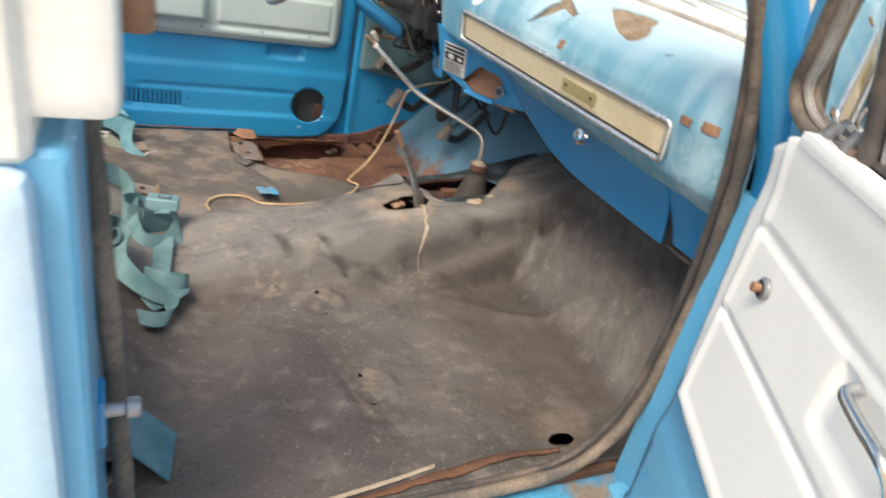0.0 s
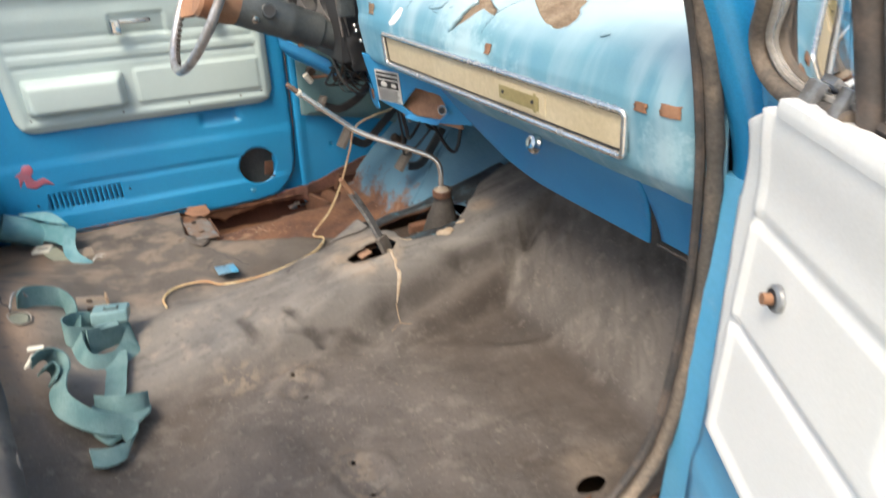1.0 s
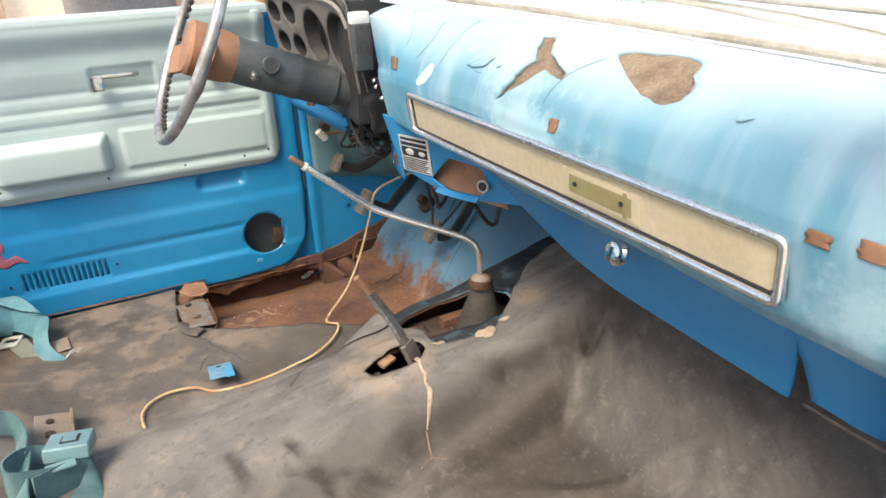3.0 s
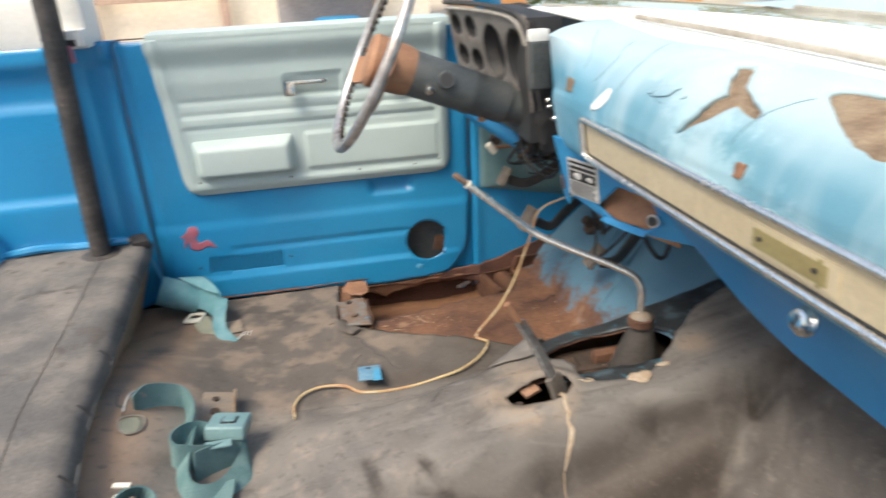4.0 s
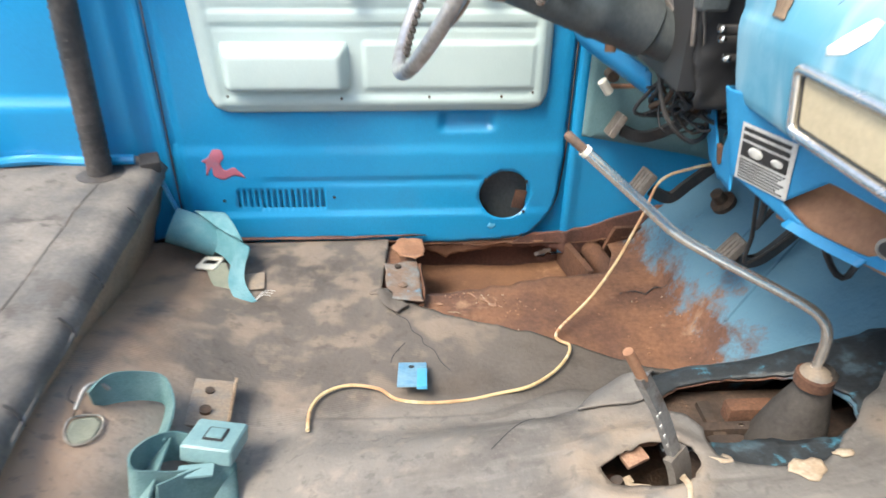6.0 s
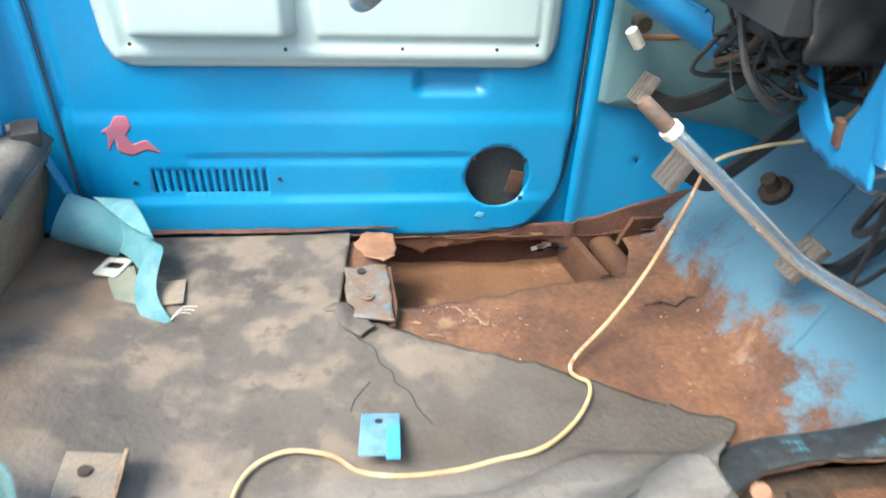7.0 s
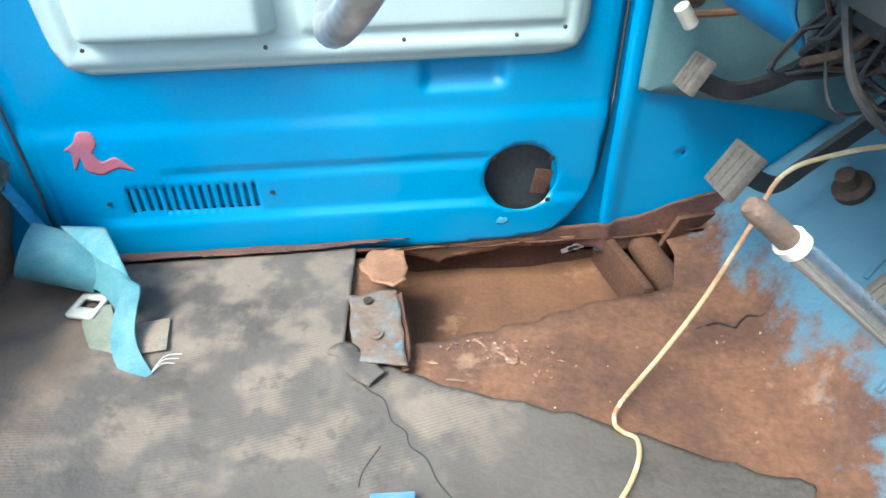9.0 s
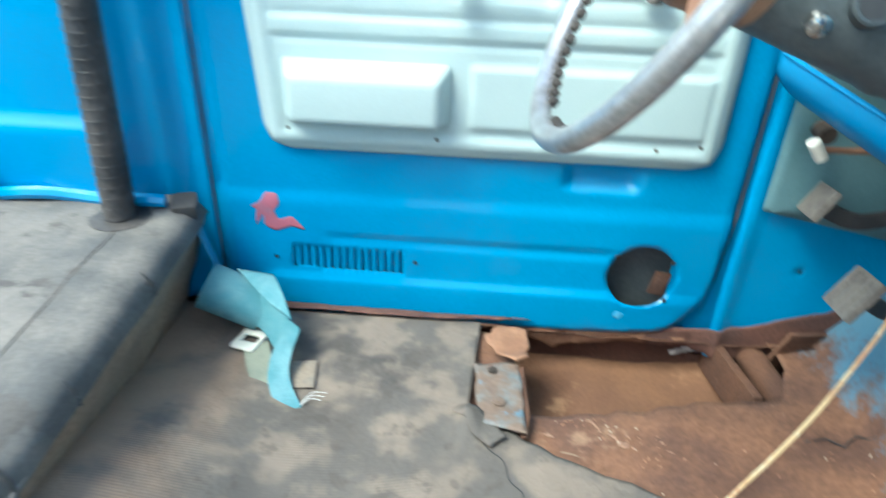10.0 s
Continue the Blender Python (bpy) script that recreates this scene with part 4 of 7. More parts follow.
for k in range(70):
    if k < 34:
        cx, cy, w = 0.075 + rc.normal() * 0.035, 1.318 + rc.normal() * 0.016, rc.uniform(0.0008, 0.0022)
        cy -= 0.6 * (cx - 0.075)
        cy = min(cy, 1.325 + 0.18 * (cx - 0.0))
    else:
        cx, cy, w = rc.uniform(-0.02, 0.50), rc.uniform(1.10, 1.34), rc.uniform(0.0007, 0.0022)
        if cy < 1.20 - 0.45 * (cx - 0.15):
            continue
    cz = float(floor_z(np.array(cx), np.array(cy))) + 0.003
    part("chip", box((-w * rc.uniform(0.6, 1.6), -w * 0.6, -0.0006), (w, w * 0.6, 0.0006), 0.0, pose(cx, cy, cz, rc.uniform(-8, 8), -20 if cx > 0.45 else rc.uniform(-8, 8), rc.uniform(0, 180))), TAN if k % 4 else BACKING, chips)

# ---- cargo floor behind ----
def step_top(y):
    return -0.562 + 0.050 * (1.30 - y) + 0.10 * max(0.0, 0.80 - y) if np.isscalar(y) else -0.562 + 0.050 * (1.30 - y) + 0.10 * np.maximum(0.0, 0.80 - y)


def step_foot(y):
    return -0.640 + 0.055 * (1.54 - y)


def cargo_z(u, v):
    u, v = np.asarray(u, float), np.asarray(v, float)
    return 0.212 + 0.004 * vnoise(u * 7, v * 18, 21) + 0.002 * vnoise(u * 20, v * 50, 22) - 0.026 * np.exp(-(v / 0.008) ** 2)


cargo = sheet("cargo_floor", 0.0, 1.55, 0.0, 1.0, 0.010, lambda u, v: (step_top(u) * (1 - v) - 2.3 * v, u, cargo_z(u, v)), STEP_MAT, None, (), 0.004, out=1)
tagged(cargo, "raised rear floor covered with a dusty grey rubber mat", "cargo floor", kind="structure")
riser = sheet("cargo_riser", 0.0, 1.56, 0.0, 1.0, 0.02, lambda u, v: (step_foot(u) * (1 - v) + (step_top(u) - 0.006) * v + 0.004 * vnoise(u * 14, v * 4, 23), u, 0.006 + 0.176 * v), DIRTY_RISER, None, (), 0.003)
tagged(riser, "dirty brown riser below the cargo floor edge", "riser", kind="structure")
roll_edge = thing("cargo_mat_edge", "folded rubber edge of the cargo mat along the step", "mat edge")
part("roll", tube([(step_top(y) - 0.002 + 0.001 * math.sin(y * 40), y, 0.1850 + 0.001 * math.sin(y * 23)) for y in np.linspace(0.02, 1.52, 60).tolist()], 0.0055, 10), STEP_MAT, roll_edge)
for y in (0.66, 0.83, 1.00, 1.12, 1.33):
    part("tie", tube(smooth_line([(step_top(y) - 0.016, y + 0.003, 0.2100), (step_top(y) - 0.003, y, 0.1985), (step_top(y) + 0.004, y - 0.005, 0.182)], 4), 0.0020, 6), INK_AND_VOID, roll_edge)
part("seam", tube([(step_top(y) - 0.096, y, cargo_z(y, 0.096 / (2.3 + step_top(y))) + 0.0045) for y in np.linspace(0.05, 1.5, 90).tolist()], 0.0009, 6), RUBBER, roll_edge)
clamp = thing("riser_bracket", "rusty bracket at the corner of the step beside the door", "bracket")
part("strap", strap([(-0.585, 1.535, 0.165), (-0.570, 1.54, 0.10), (-0.556, 1.545, 0.030)], [(0.3, -1, 0), (0.3, -1, 0), (0.3, -1, 0)], 0.03, 0.005), BLUE_RUST, clamp)
part("knuckle", box((-0.02, -0.022, -0.014), (0.02, 0.022, 0.014), 0.008, pose(-0.595, 1.52, 0.215, 10, 0, 20)), RUBBER, clamp)

# ---- driver's side: door, pillars, rear quarter ----
DOOR_Y = 1.582


def door_y(x, z):
    """The pressed shape of the inner door skin, towards the cab."""
    r = 0.005 * sstep(0.230, 0.200, z)
    r = r + 0.007 * sstep(0.070, 0.056, z) * sstep(-0.52, -0.47, x) * sstep(0.28, 0.2, x)
    r = r - 0.004 * sstep(0.126, 0.140, z) * sstep(0.152, 0.142, z) * sstep(-0.40, -0.36, x) * sstep(0.12, 0.08, x)
    r = r - 0.016 * sstep(0.026, 0.012, np.abs(z - 0.278)) * sstep(0.066, 0.045, np.abs(x - 0.062))
    r = r - 0.010 * (1 - sstep(0.0, 0.02, x + 0.562)) - 0.004 * (1 - sstep(0.0, 0.012, 0.279 - x)) - 0.004 * (1 - sstep(0.0, 0.012, z + 0.02))
    return DOOR_Y - r


door_outline = rounded([(-0.572, -0.022), (0.08, -0.016), (0.216, -0.002), (0.271, 0.070), (0.281, 0.20), (0.281, 0.69), (-0.565, 0.69)], [0.06, 0.06, 0.07, 0.06, 0.05, 0.02, 0.02], 8)
speaker = circle(0.153, 0.104, 0.058, 36)
slots = [[(x - 0.0032, 0.078), (x + 0.0032, 0.078), (x + 0.0027, 0.122), (x - 0.0027, 0.122)] for x in np.linspace(-0.442, -0.257, 15)]
door = thing("door_1", "closed bright blue driver door with pale green vinyl panel", "door", kind="structure")
sheet("door_skin", -0.58, 0.30, -0.03, 0.695, 0.0065, lambda u, v: (u, door_y(u, v) + 0.0005 * vnoise(u * 11, v * 11, 31), v), BLUE, door_outline, [speaker] + slots, 0.002, parent=door)
part("door_shell", box((-0.57, 1.62, -0.03), (0.29, 1.665, 0.685), 0.01), BLUE, door)
part("cavity", box((-0.55, 1.612, -0.02), (0.28, 1.618, 0.30), 0.002), COLUMN, door, "dark inside of the door seen through the speaker hole")
for x in np.linspace(-0.442, -0.257, 15):
    part("louvre", box((x - 0.0045, 1.5845, 0.077), (x + 0.0008, 1.5865, 0.123), 0.0005), BLUE, door)
part("speaker_scrap", box((-0.016, -0.002, -0.024), (0.012, 0.002, 0.022), 0.003, pose(0.192, 1.592, 0.084, 0, 10, 0)), RUST, door, "rusty scrap in the speaker hole")
for q in ((0.108, 0.141), (0.200, 0.136), (0.198, 0.062)):
    part("screw_hole", lathe([(0, 0.004), (0.002, 0.004)], pose(q[0], door_y(np.array(q[0]), np.array(q[1])) - 0.0005, q[1], 90), 8), INK_AND_VOID, door)
sheet("chip", 0.10, 0.16, 0.01, 0.05, 0.0025, lambda u, v: (u, door_y(u, v) - 0.0008, v), BLUE_BRIGHT, ragged([(0.117, 0.024), (0.127, 0.020), (0.136, 0.026), (0.132, 0.033), (0.126, 0.031), (0.120, 0.037)], 0.002, 0.006, 91), (), 0.0005, parent=door, label="patch of paint flaked to pale primer")
for q in ((-0.475, 0.098), (-0.232, 0.103)):
    part("vent_screw", lathe([(0, 0.0035), (0.002, 0.0035)], pose(q[0], door_y(np.array(q[0]), np.array(q[1])) - 0.0005, q[1], 90), 8), INK_AND_VOID, door)
decal = thing("door_decal", "small red cut-out vinyl sticker on the blue door", "sticker")
shape = rounded([(-0.512, 0.192), (-0.492, 0.204), (-0.484, 0.220), (-0.464, 0.219), (-0.460, 0.200), (-0.472, 0.188), (-0.464, 0.170), (-0.442, 0.180), (-0.418, 0.152), (-0.444, 0.160), (-0.470, 0.148), (-0.490, 0.158), (-0.489, 0.181), (-0.505, 0.156), (-0.500, 0.190)], 0.006)
sheet("decal", -0.52, -0.41, 0.140, 0.228, 0.0028, lambda u, v: (u, door_y(u, v) - 0.0012, v), RED, shape, (), 0.0004, parent=decal)

PANEL_OUT = rounded([(-0.468, 0.304), (0.229, 0.306), (0.226, 0.70), (-0.494, 0.70)], [0.05, 0.055, 0.01, 0.01], 8)


def panel_y(x, z):
    """The moulded vinyl door panel: a raised rim, two long grooves and a sunken field."""
    lx = -0.468 - 0.026 * (z - 0.31) / 0.39
    d = np.minimum(np.minimum(x - lx, 0.228 - x), z - 0.305)
    r = 0.006 + 0.010 * sstep(0.002, 0.020, d) - 0.004 * sstep(0.028, 0.036, d)
    for zz, w in ((0.545, 0.006), (0.512, 0.004), (0.478, 0.004)):
        r = r - 0.0035 * np.exp(-((z - zz) / w) ** 2) * sstep(0.03, 0.05, d)
    r = r + 0.008 * sstep(0.545, 0.60, z) + 0.022 * sstep(0.625, 0.685, z)
    r = r + 0.003 * sstep(0.512, 0.503, z) * sstep(0.478, 0.487, z) * sstep(0.03, 0.04, d)
    field = sstep(-0.155, -0.147, x) * sstep(0.198, 0.190, x) * sstep(0.350, 0.358, z) * sstep(0.452, 0.444, z)
    r = r + 0.006 * field
    r = r - 0.007 * sstep(0.075, 0.065, np.abs(x + 0.115)) * sstep(0.034, 0.026, np.abs(z - 0.567))
    return DOOR_Y - 0.004 - r


sheet("trim_panel", -0.495, 0.245, 0.305, 0.705, 0.005, lambda u, v: (u, panel_y(u, v), v), VINYL, PANEL_OUT, (), 0.010, parent=door, label="pale green moulded vinyl trim panel")
part("panel_cap", box((-0.485, 1.535, 0.690), (0.236, 1.64, 0.712), 0.009), VINYL, door, "pale padded top edge of the door")
arm = box((-0.435, -0.012, 0.352), (-0.178, 0.034, 0.452), 0.0)
for v in arm.verts:
    if v.co.y < 0.0:
        v.co.x = -0.307 + (v.co.x + 0.307) * 0.86
        v.co.z = 0.402 + (v.co.z - 0.402) * 0.72 - 0.004
bmesh.ops.bevel(arm, geom=arm.edges[:], offset=0.012, segments=4, affect="EDGES", profile=0.6)
bmesh.ops.translate(arm, vec=(0, 1.537, 0), verts=arm.verts[:])
part("armrest", arm, VINYL, door, "moulded armrest pad")
handle = part("door_handle", join(box((-0.185, 1.532, 0.548), (-0.160, 1.556, 0.585), 0.004), box((-0.182, 1.536, 0.574), (-0.082, 1.546, 0.585), 0.004)), CHROME, door, "chrome inside door lever")
part("window_crank_boss", lathe([(0, 0.020), (0.010, 0.018), (0.012, 0.008), (0.02, 0.008)], along((0.085, 1.556, 0.565), (0.085, 1.5, 0.565)), 16), CHROME, door)
for x, z in ((-0.20, 0.335), (-0.02, 0.337), (0.13, 0.337), (0.195, 0.345), (-0.43, 0.34)):
    part("screw", lathe([(0, 0.003), (0.002, 0.003), (0.003, 0.002)], pose(x, float(panel_y(np.array(x), np.array(z))) + 0.001, z, 90), 8), DARK, door)
for z, w in ((0.330, 0.0), (0.62, 0.0), (0.40, 0.0)):
    part("edge_nick", box((-0.530 - w, 1.584, z), (-0.520, 1.5865, z + 0.010), 0.0005), PAPER, door)
flange = thing("door_frame", "blue steel frame round the closed door", "door frame", kind="structure")
part("front_flange", box((0.205, 1.5915, -0.020), (0.318, 1.5985, 0.70), 0.002), BLUE, flange)
part("rear_flange", box((-0.60, 1.5915, -0.028), (-0.552, 1.5985, 0.70), 0.002), BLUE, flange)
seam = thing("door_seal", "thin dark rubber seal round the closed door", "door seal")
part("seal", tube([(x, 1.588, z) for x, z in rounded([(-0.577, -0.027), (0.08, -0.021), (0.219, -0.007), (0.276, 0.068), (0.2855, 0.20), (0.285, 0.70), (-0.570, 0.70)], [0.06, 0.06, 0.07, 0.06, 0.05, 0.02, 0.02], 8)], 0.0017, 8, closed=True), RUBBER, seam)


def quarter_y(x, z):
    r = 0.012 * sstep(0.345, 0.335, z) * sstep(-0.66, -0.70, x) - 0.010 * sstep(0.56, 0.575, z) * sstep(0.64, 0.63, z) * sstep(-0.66, -0.70, x)
    r = r + 0.018 * sstep(0.64, 0.665, z) + 0.02 * sstep(-0.66, -0.635, x) + 0.012 * sstep(-0.60, -0.59, x)
    return 1.535 - r + 0.085 * sstep(-0.70, -0.60, x)


quarter = sheet("wall_rear_side", -2.3, -0.578, 0.0, 0.70, 0.011, lambda u, v: (u, quarter_y(u, v) + 0.001 * vnoise(u * 8, v * 8, 33), v), BLUE, None, (), 0.003)
tagged(quarter, "bright blue painted steel side panel behind the door", "side panel", kind="structure")
wheelhouse = thing("wheel_housing", "rounded blue inner wheel housing beside the cargo floor", "wheel housing")
part("flange", tube([(x, 1.512, 0.219) for x in np.linspace(-1.74, -0.92, 24).tolist()], 0.007, 8), BLUE, wheelhouse)
sheet("housing", -1.75, -0.90, 0.0, 1.0, 0.02,
      lambda u, v: (u, 1.535 - 0.26 * np.sin(np.clip(v, 0, 1) * math.pi / 2) * np.sqrt(np.clip(1 - ((u + 1.33) / 0.43) ** 2, 0.0, 1)) ** 0.5,
                    0.205 + 0.30 * np.cos(v * math.pi / 2) ** 0.6 * np.sqrt(np.clip(1 - ((u + 1.33) / 0.43) ** 2, 0, 1))), BLUE, None, (), 0.003, parent=wheelhouse, out=1)
ledge = thing("quarter_seam", "crumpled blue sealant along the foot of the side panel", "seam")
part("bead", tube([(x, 1.512 + 0.006 * math.sin(x * 31), 0.222 + 0.008 * math.sin(x * 17) ** 2) for x in np.linspace(-0.95, -0.62, 40)], 0.011, 8), BLUE, ledge)

roll_bar = thing("roll_bar", "roll bar wrapped in black tape standing on the cargo floor", "roll bar")
hoop = smooth_line([(-0.676, 1.472, 0.205), (-0.664, 1.47, 0.45), (-0.650, 1.465, 0.74), (-0.64, 1.44, 1.02), (-0.64, 1.32, 1.13), (-0.64, 0.78, 1.15), (-0.64, 0.24, 1.13), (-0.64, 0.12, 1.02),
                    (-0.64, 0.10, 0.74), (-0.64, 0.10, 0.45), (-0.64, 0.10, 0.205)], 10)
part("tube", tube(hoop, 0.0235, 18), TAPE, roll_bar)
for k in range(30):
    z = 0.225 + k * 0.0172
    t = (z - 0.205) / 0.535
    part("tape_turn", tube([(-0.676 + 0.026 * t + 0.0243 * math.cos(a), 1.472 - 0.007 * t + 0.0243 * math.sin(a), z + 0.0015 * math.sin(a)) for a in np.linspace(0, 2 * math.pi, 18, endpoint=False)], 0.0007, 5, closed=True),
         TAPE, roll_bar)
part("foot", lathe([(0, 0.045), (0.004, 0.045), (0.006, 0.026)], pose(-0.676, 1.472, 0.212), 20), TAPE, roll_bar)

# ---- shell of the truck ----
body = thing("truck_body", "blue truck body with the cab open to the sky", "truck body", kind="structure")
part("outer_side", box((-2.35, 1.675, -0.30), (2.2, 1.71, 0.685), 0.02), BLUE_SUNLIT, body)
part("outer_side", box((-2.35, -0.175, -0.30), (-0.464, -0.135, 0.640), 0.024, segments=4), BLUE_SUNLIT, body)
part("outer_side", box((0.50, -0.16, -0.30), (2.2, -0.13, 0.66), 0.02), BLUE_SUNLIT, body)
part("firewall", box((0.86, -0.10, -0.20), (0.90, 1.68, 0.66), 0.004), DARK, body)
part("tailgate", box((-2.36, -0.15, -0.20), (-2.32, 1.70, 0.45), 0.004), BLUE, body)
part("underbody", box((-2.3, -0.10, -0.26), (0.86, 1.66, -0.22), 0.004), DARK, body)
part("sill_top", box((-0.53, -0.13, -0.075), (0.47, 0.004, -0.012), 0.012), BLUE_RUST, body, "blue sill with rust patches")
part("sill_drop", box((-0.53, -0.165, -0.26), (0.50, -0.125, -0.045), 0.012), BLUE_RUST, body)
part("sill_channel", box((-0.50, 0.000, -0.012), (0.38, 0.030, 0.006), 0.003), RUST, body, "rusty channel along the sill")
part("inner_side", box((-2.3, 0.0, 0.15), (-0.47, 0.03, 0.66), 0.006), BLUE, body)
part("jamb", box((-0.490, -0.150, -0.10), (-0.441, 0.012, 0.650), 0.014, segments=3), BLUE_BRIGHT, body, "blue rear door jamb")
part("hinge_pillar", box((0.372, -0.125, -0.10), (0.53, 0.004, 0.56), 0.018), BLUE_BRIGHT, body, "blue front door pillar")
part("pillar_foot", box((0.335, -0.155, -0.26), (0.53, -0.02, 0.0), 0.03), BLUE_BRIGHT, body)
part("cowl_side", box((0.392, -0.135, 0.50), (0.62, -0.012, 0.705), 0.03), BLUE_BRIGHT, body)
part("kick_side", box((0.42, 0.006, -0.02), (0.86, 0.016, 0.60), 0.003), DASH_BLUE, body)
for y in (-0.005, 1.585):
    pil = smooth_line([(0.425, y - (0.02 if y < 1 else -0.02), 0.50), (0.385, y - (0.02 if y < 1 else -0.02), 0.64), (0.265, y + (0.03 if y < 1 else -0.03), 0.88), (0.06, y + (0.07 if y < 1 else -0.07), 1.20)], 6)
    part("windscreen_pillar", tube(pil, 0.034, 14), BLUE, body)
part("windscreen_header", tube(smooth_line([(0.06, 0.06, 1.20), (0.10, 0.4, 1.23), (0.11, 0.79, 1.235), (0.10, 1.18, 1.23), (0.06, 1.52, 1.20)], 6), 0.03, 12), BLUE, body)
part("front_panel", box((2.16, -0.14, -0.30), (2.20, 1.69, 0.60), 0.02), BLUE, body)
part("front_bumper", box((2.22, -0.12, -0.30), (2.32, 1.67, -0.12), 0.03), STEEL, body)
for wx in (-1.33, 1.50):
    for wy, sgn in ((-0.13, 1), (1.665, -1)):
        tyre = part("wheel", lathe([(0, 0.30), (0.02, 0.345), (0.20, 0.345), (0.22, 0.30)], along((wx, wy, -0.325), (wx, wy + sgn, -0.325)), 28), BLACK, body)
        part("rim", lathe([(-0.004, 0.19), (-0.001, 0.20), (0.05, 0.20)], along((wx, wy, -0.325), (wx, wy + sgn, -0.325)), 24), STEEL, tyre)
hard_top = thing("body_rail", "white painted rail along the top of the body sides", "body rail", kind="structure")
for y0, y1 in ((-0.135, -0.02), (1.53, 1.66)):
    part("lower_rail", box((-2.35, y0, 0.690), (-0.60, y1, 0.80), 0.018), WHITE, hard_top)
part("front_corner", join(box((-0.75, -0.160, 0.640), (-0.462, -0.004, 0.95), 0.02, segments=3), box((-0.70, -0.150, 0.668), (-0.410, -0.004, 0.95), 0.022, segments=4)), WHITE, hard_top, "white front corner of the top")
part("corner_seal", tube([(-0.402, -0.02, 0.702), (-0.401, -0.022, 0.78), (-0.400, -0.025, 0.94)], 0.017, 12), TAN, hard_top, "perished tan rubber strip")
part("latch_box", box((-0.68, 1.49, 0.700), (-0.60, 1.535, 0.735), 0.006), WHITE, hard_top)
part("latch_slot", box((-0.655, 1.486, 0.702), (-0.615, 1.491, 0.716), 0.001), INK_AND_VOID, hard_top)
part("red_tag", box((-0.632, 1.478, 0.668), (-0.622, 1.486, 0.705), 0.003), RED, hard_top, "small red tag hanging from the latch")

weather = thing("door_opening_seal", "perished brown-grey rubber weatherstrip round the open doorway", "weatherstrip")
seal_line = smooth_line([(-0.440, 0.0, 0.645), (-0.434, 0.0, 0.50), (-0.428, 0.002, 0.35), (-0.424, 0.002, 0.20), (-0.418, 0.002, 0.08), (-0.395, 0.0, 0.012), (-0.27, 0.0, 0.002), (0.0, 0.0, 0.006), (0.20, 0.0, 0.012), (0.275, 0.0, 0.030),
                         (0.325, 0.0, 0.075), (0.360, 0.0, 0.14), (0.376, 0.0, 0.24), (0.380, 0.0, 0.38), (0.370, 0.0, 0.50), (0.350, 0.0, 0.61), (0.305, 0.004, 0.745), (0.235, 0.012, 0.87), (0.06, 0.04, 1.13)], 8)
part("seal", tube(seal_line, [(0.0112 if q[0] < -0.36 else 0.0118 if q[0] < 0.25 else 0.0105) + 0.0012 * math.sin(i * 1.3) * math.sin(i * 0.31) for i, q in enumerate(seal_line)], 10), SEAL, weather)
part("inner_lip", tube([(q[0] + (0.018 if q[0] < 0 else -0.013), 0.012, q[2] + 0.01) for q in seal_line if q[0] > -0.33], 0.006, 8), RUBBER, weather)
rusty_sill = thing("sill_edge", "ragged rusty steel edge along the passenger sill", "sill edge")
sheet("edge_strip", -0.25, 0.30, 0.0, 0.08, 0.006, lambda u, v: (u, v, mat_z(u, v) + 0.006 ), RUST, ragged([(-0.23, 0.012), (-0.14, 0.021), (-0.05, 0.029), (0.02, 0.041), (0.08, 0.051), (0.18, 0.058), (0.285, 0.060), (0.275, 0.052), (0.175, 0.046), (0.06, 0.030), (-0.06, 0.016), (-0.23, 0.004)], 0.002, 0.01, 61), (), 0.003, parent=rusty_sill)
part("bare_edge", strap([(-0.18, 0.022, 0.030), (-0.10, 0.030, 0.032), (-0.03, 0.040, 0.032), (0.03, 0.052, 0.030)], [(0, 0.5, 0.8)] * 4, 0.006, 0.002), BACKING, rusty_sill, "bright bare edge")
striker = thing("door_striker", "worn steel striker bolt on the blue door jamb", "striker")
part("plate", box((-0.444, -0.075, 0.300), (-0.435, -0.035, 0.360), 0.004), BLUE, striker)
part("bolt", lathe([(0, 0.008), (0.018, 0.007), (0.020, 0.011), (0.032, 0.011), (0.034, 0.007)], along((-0.436, -0.055, 0.332), (-0.33, -0.052, 0.330)), 16), STEEL, striker)

# ---- open passenger door ----
pdoor = thing("door_2", "open blue passenger door with sun-bleached white inner panel", "door", kind="structure")
DX, HINGE_Y = 0.305, -0.09
SWING = Matrix.Translation((DX, HINGE_Y, 0)) @ Matrix.Rotation(radians(-29), 4, "Z") @ Matrix.Translation((-DX, -HINGE_Y, 0))
pdoor.matrix_world = SWING


def pdoor_x(y, z):
    """The moulded inner panel of the open door, like that of the other door."""
    d = np.minimum(np.minimum(-0.112 - y, y + 0.815), z - 0.285)
    r = 0.006 + 0.010 * sstep(0.002, 0.020, d) - 0.003 * sstep(0.028, 0.036, d)
    for zz, w in ((0.572, 0.0045), (0.453, 0.0045)):
        r = r - 0.006 * np.exp(-((z - zz) / w) ** 2) * sstep(0.008, 0.02, d)
    r = r + 0.010 * sstep(0.60, 0.68, z) - 0.009 * sstep(0.075, 0.06, np.abs(y + 0.455)) * sstep(0.040, 0.030, np.abs(z - 0.522))
    return DX + 0.004 - r


skin_out = rounded([(-0.075, 0.16), (-0.10, -0.02), (-0.92, -0.02), (-0.92, 0.685), (-0.065, 0.685)], [0.05, 0.09, 0.06, 0.02, 0.02], 6)
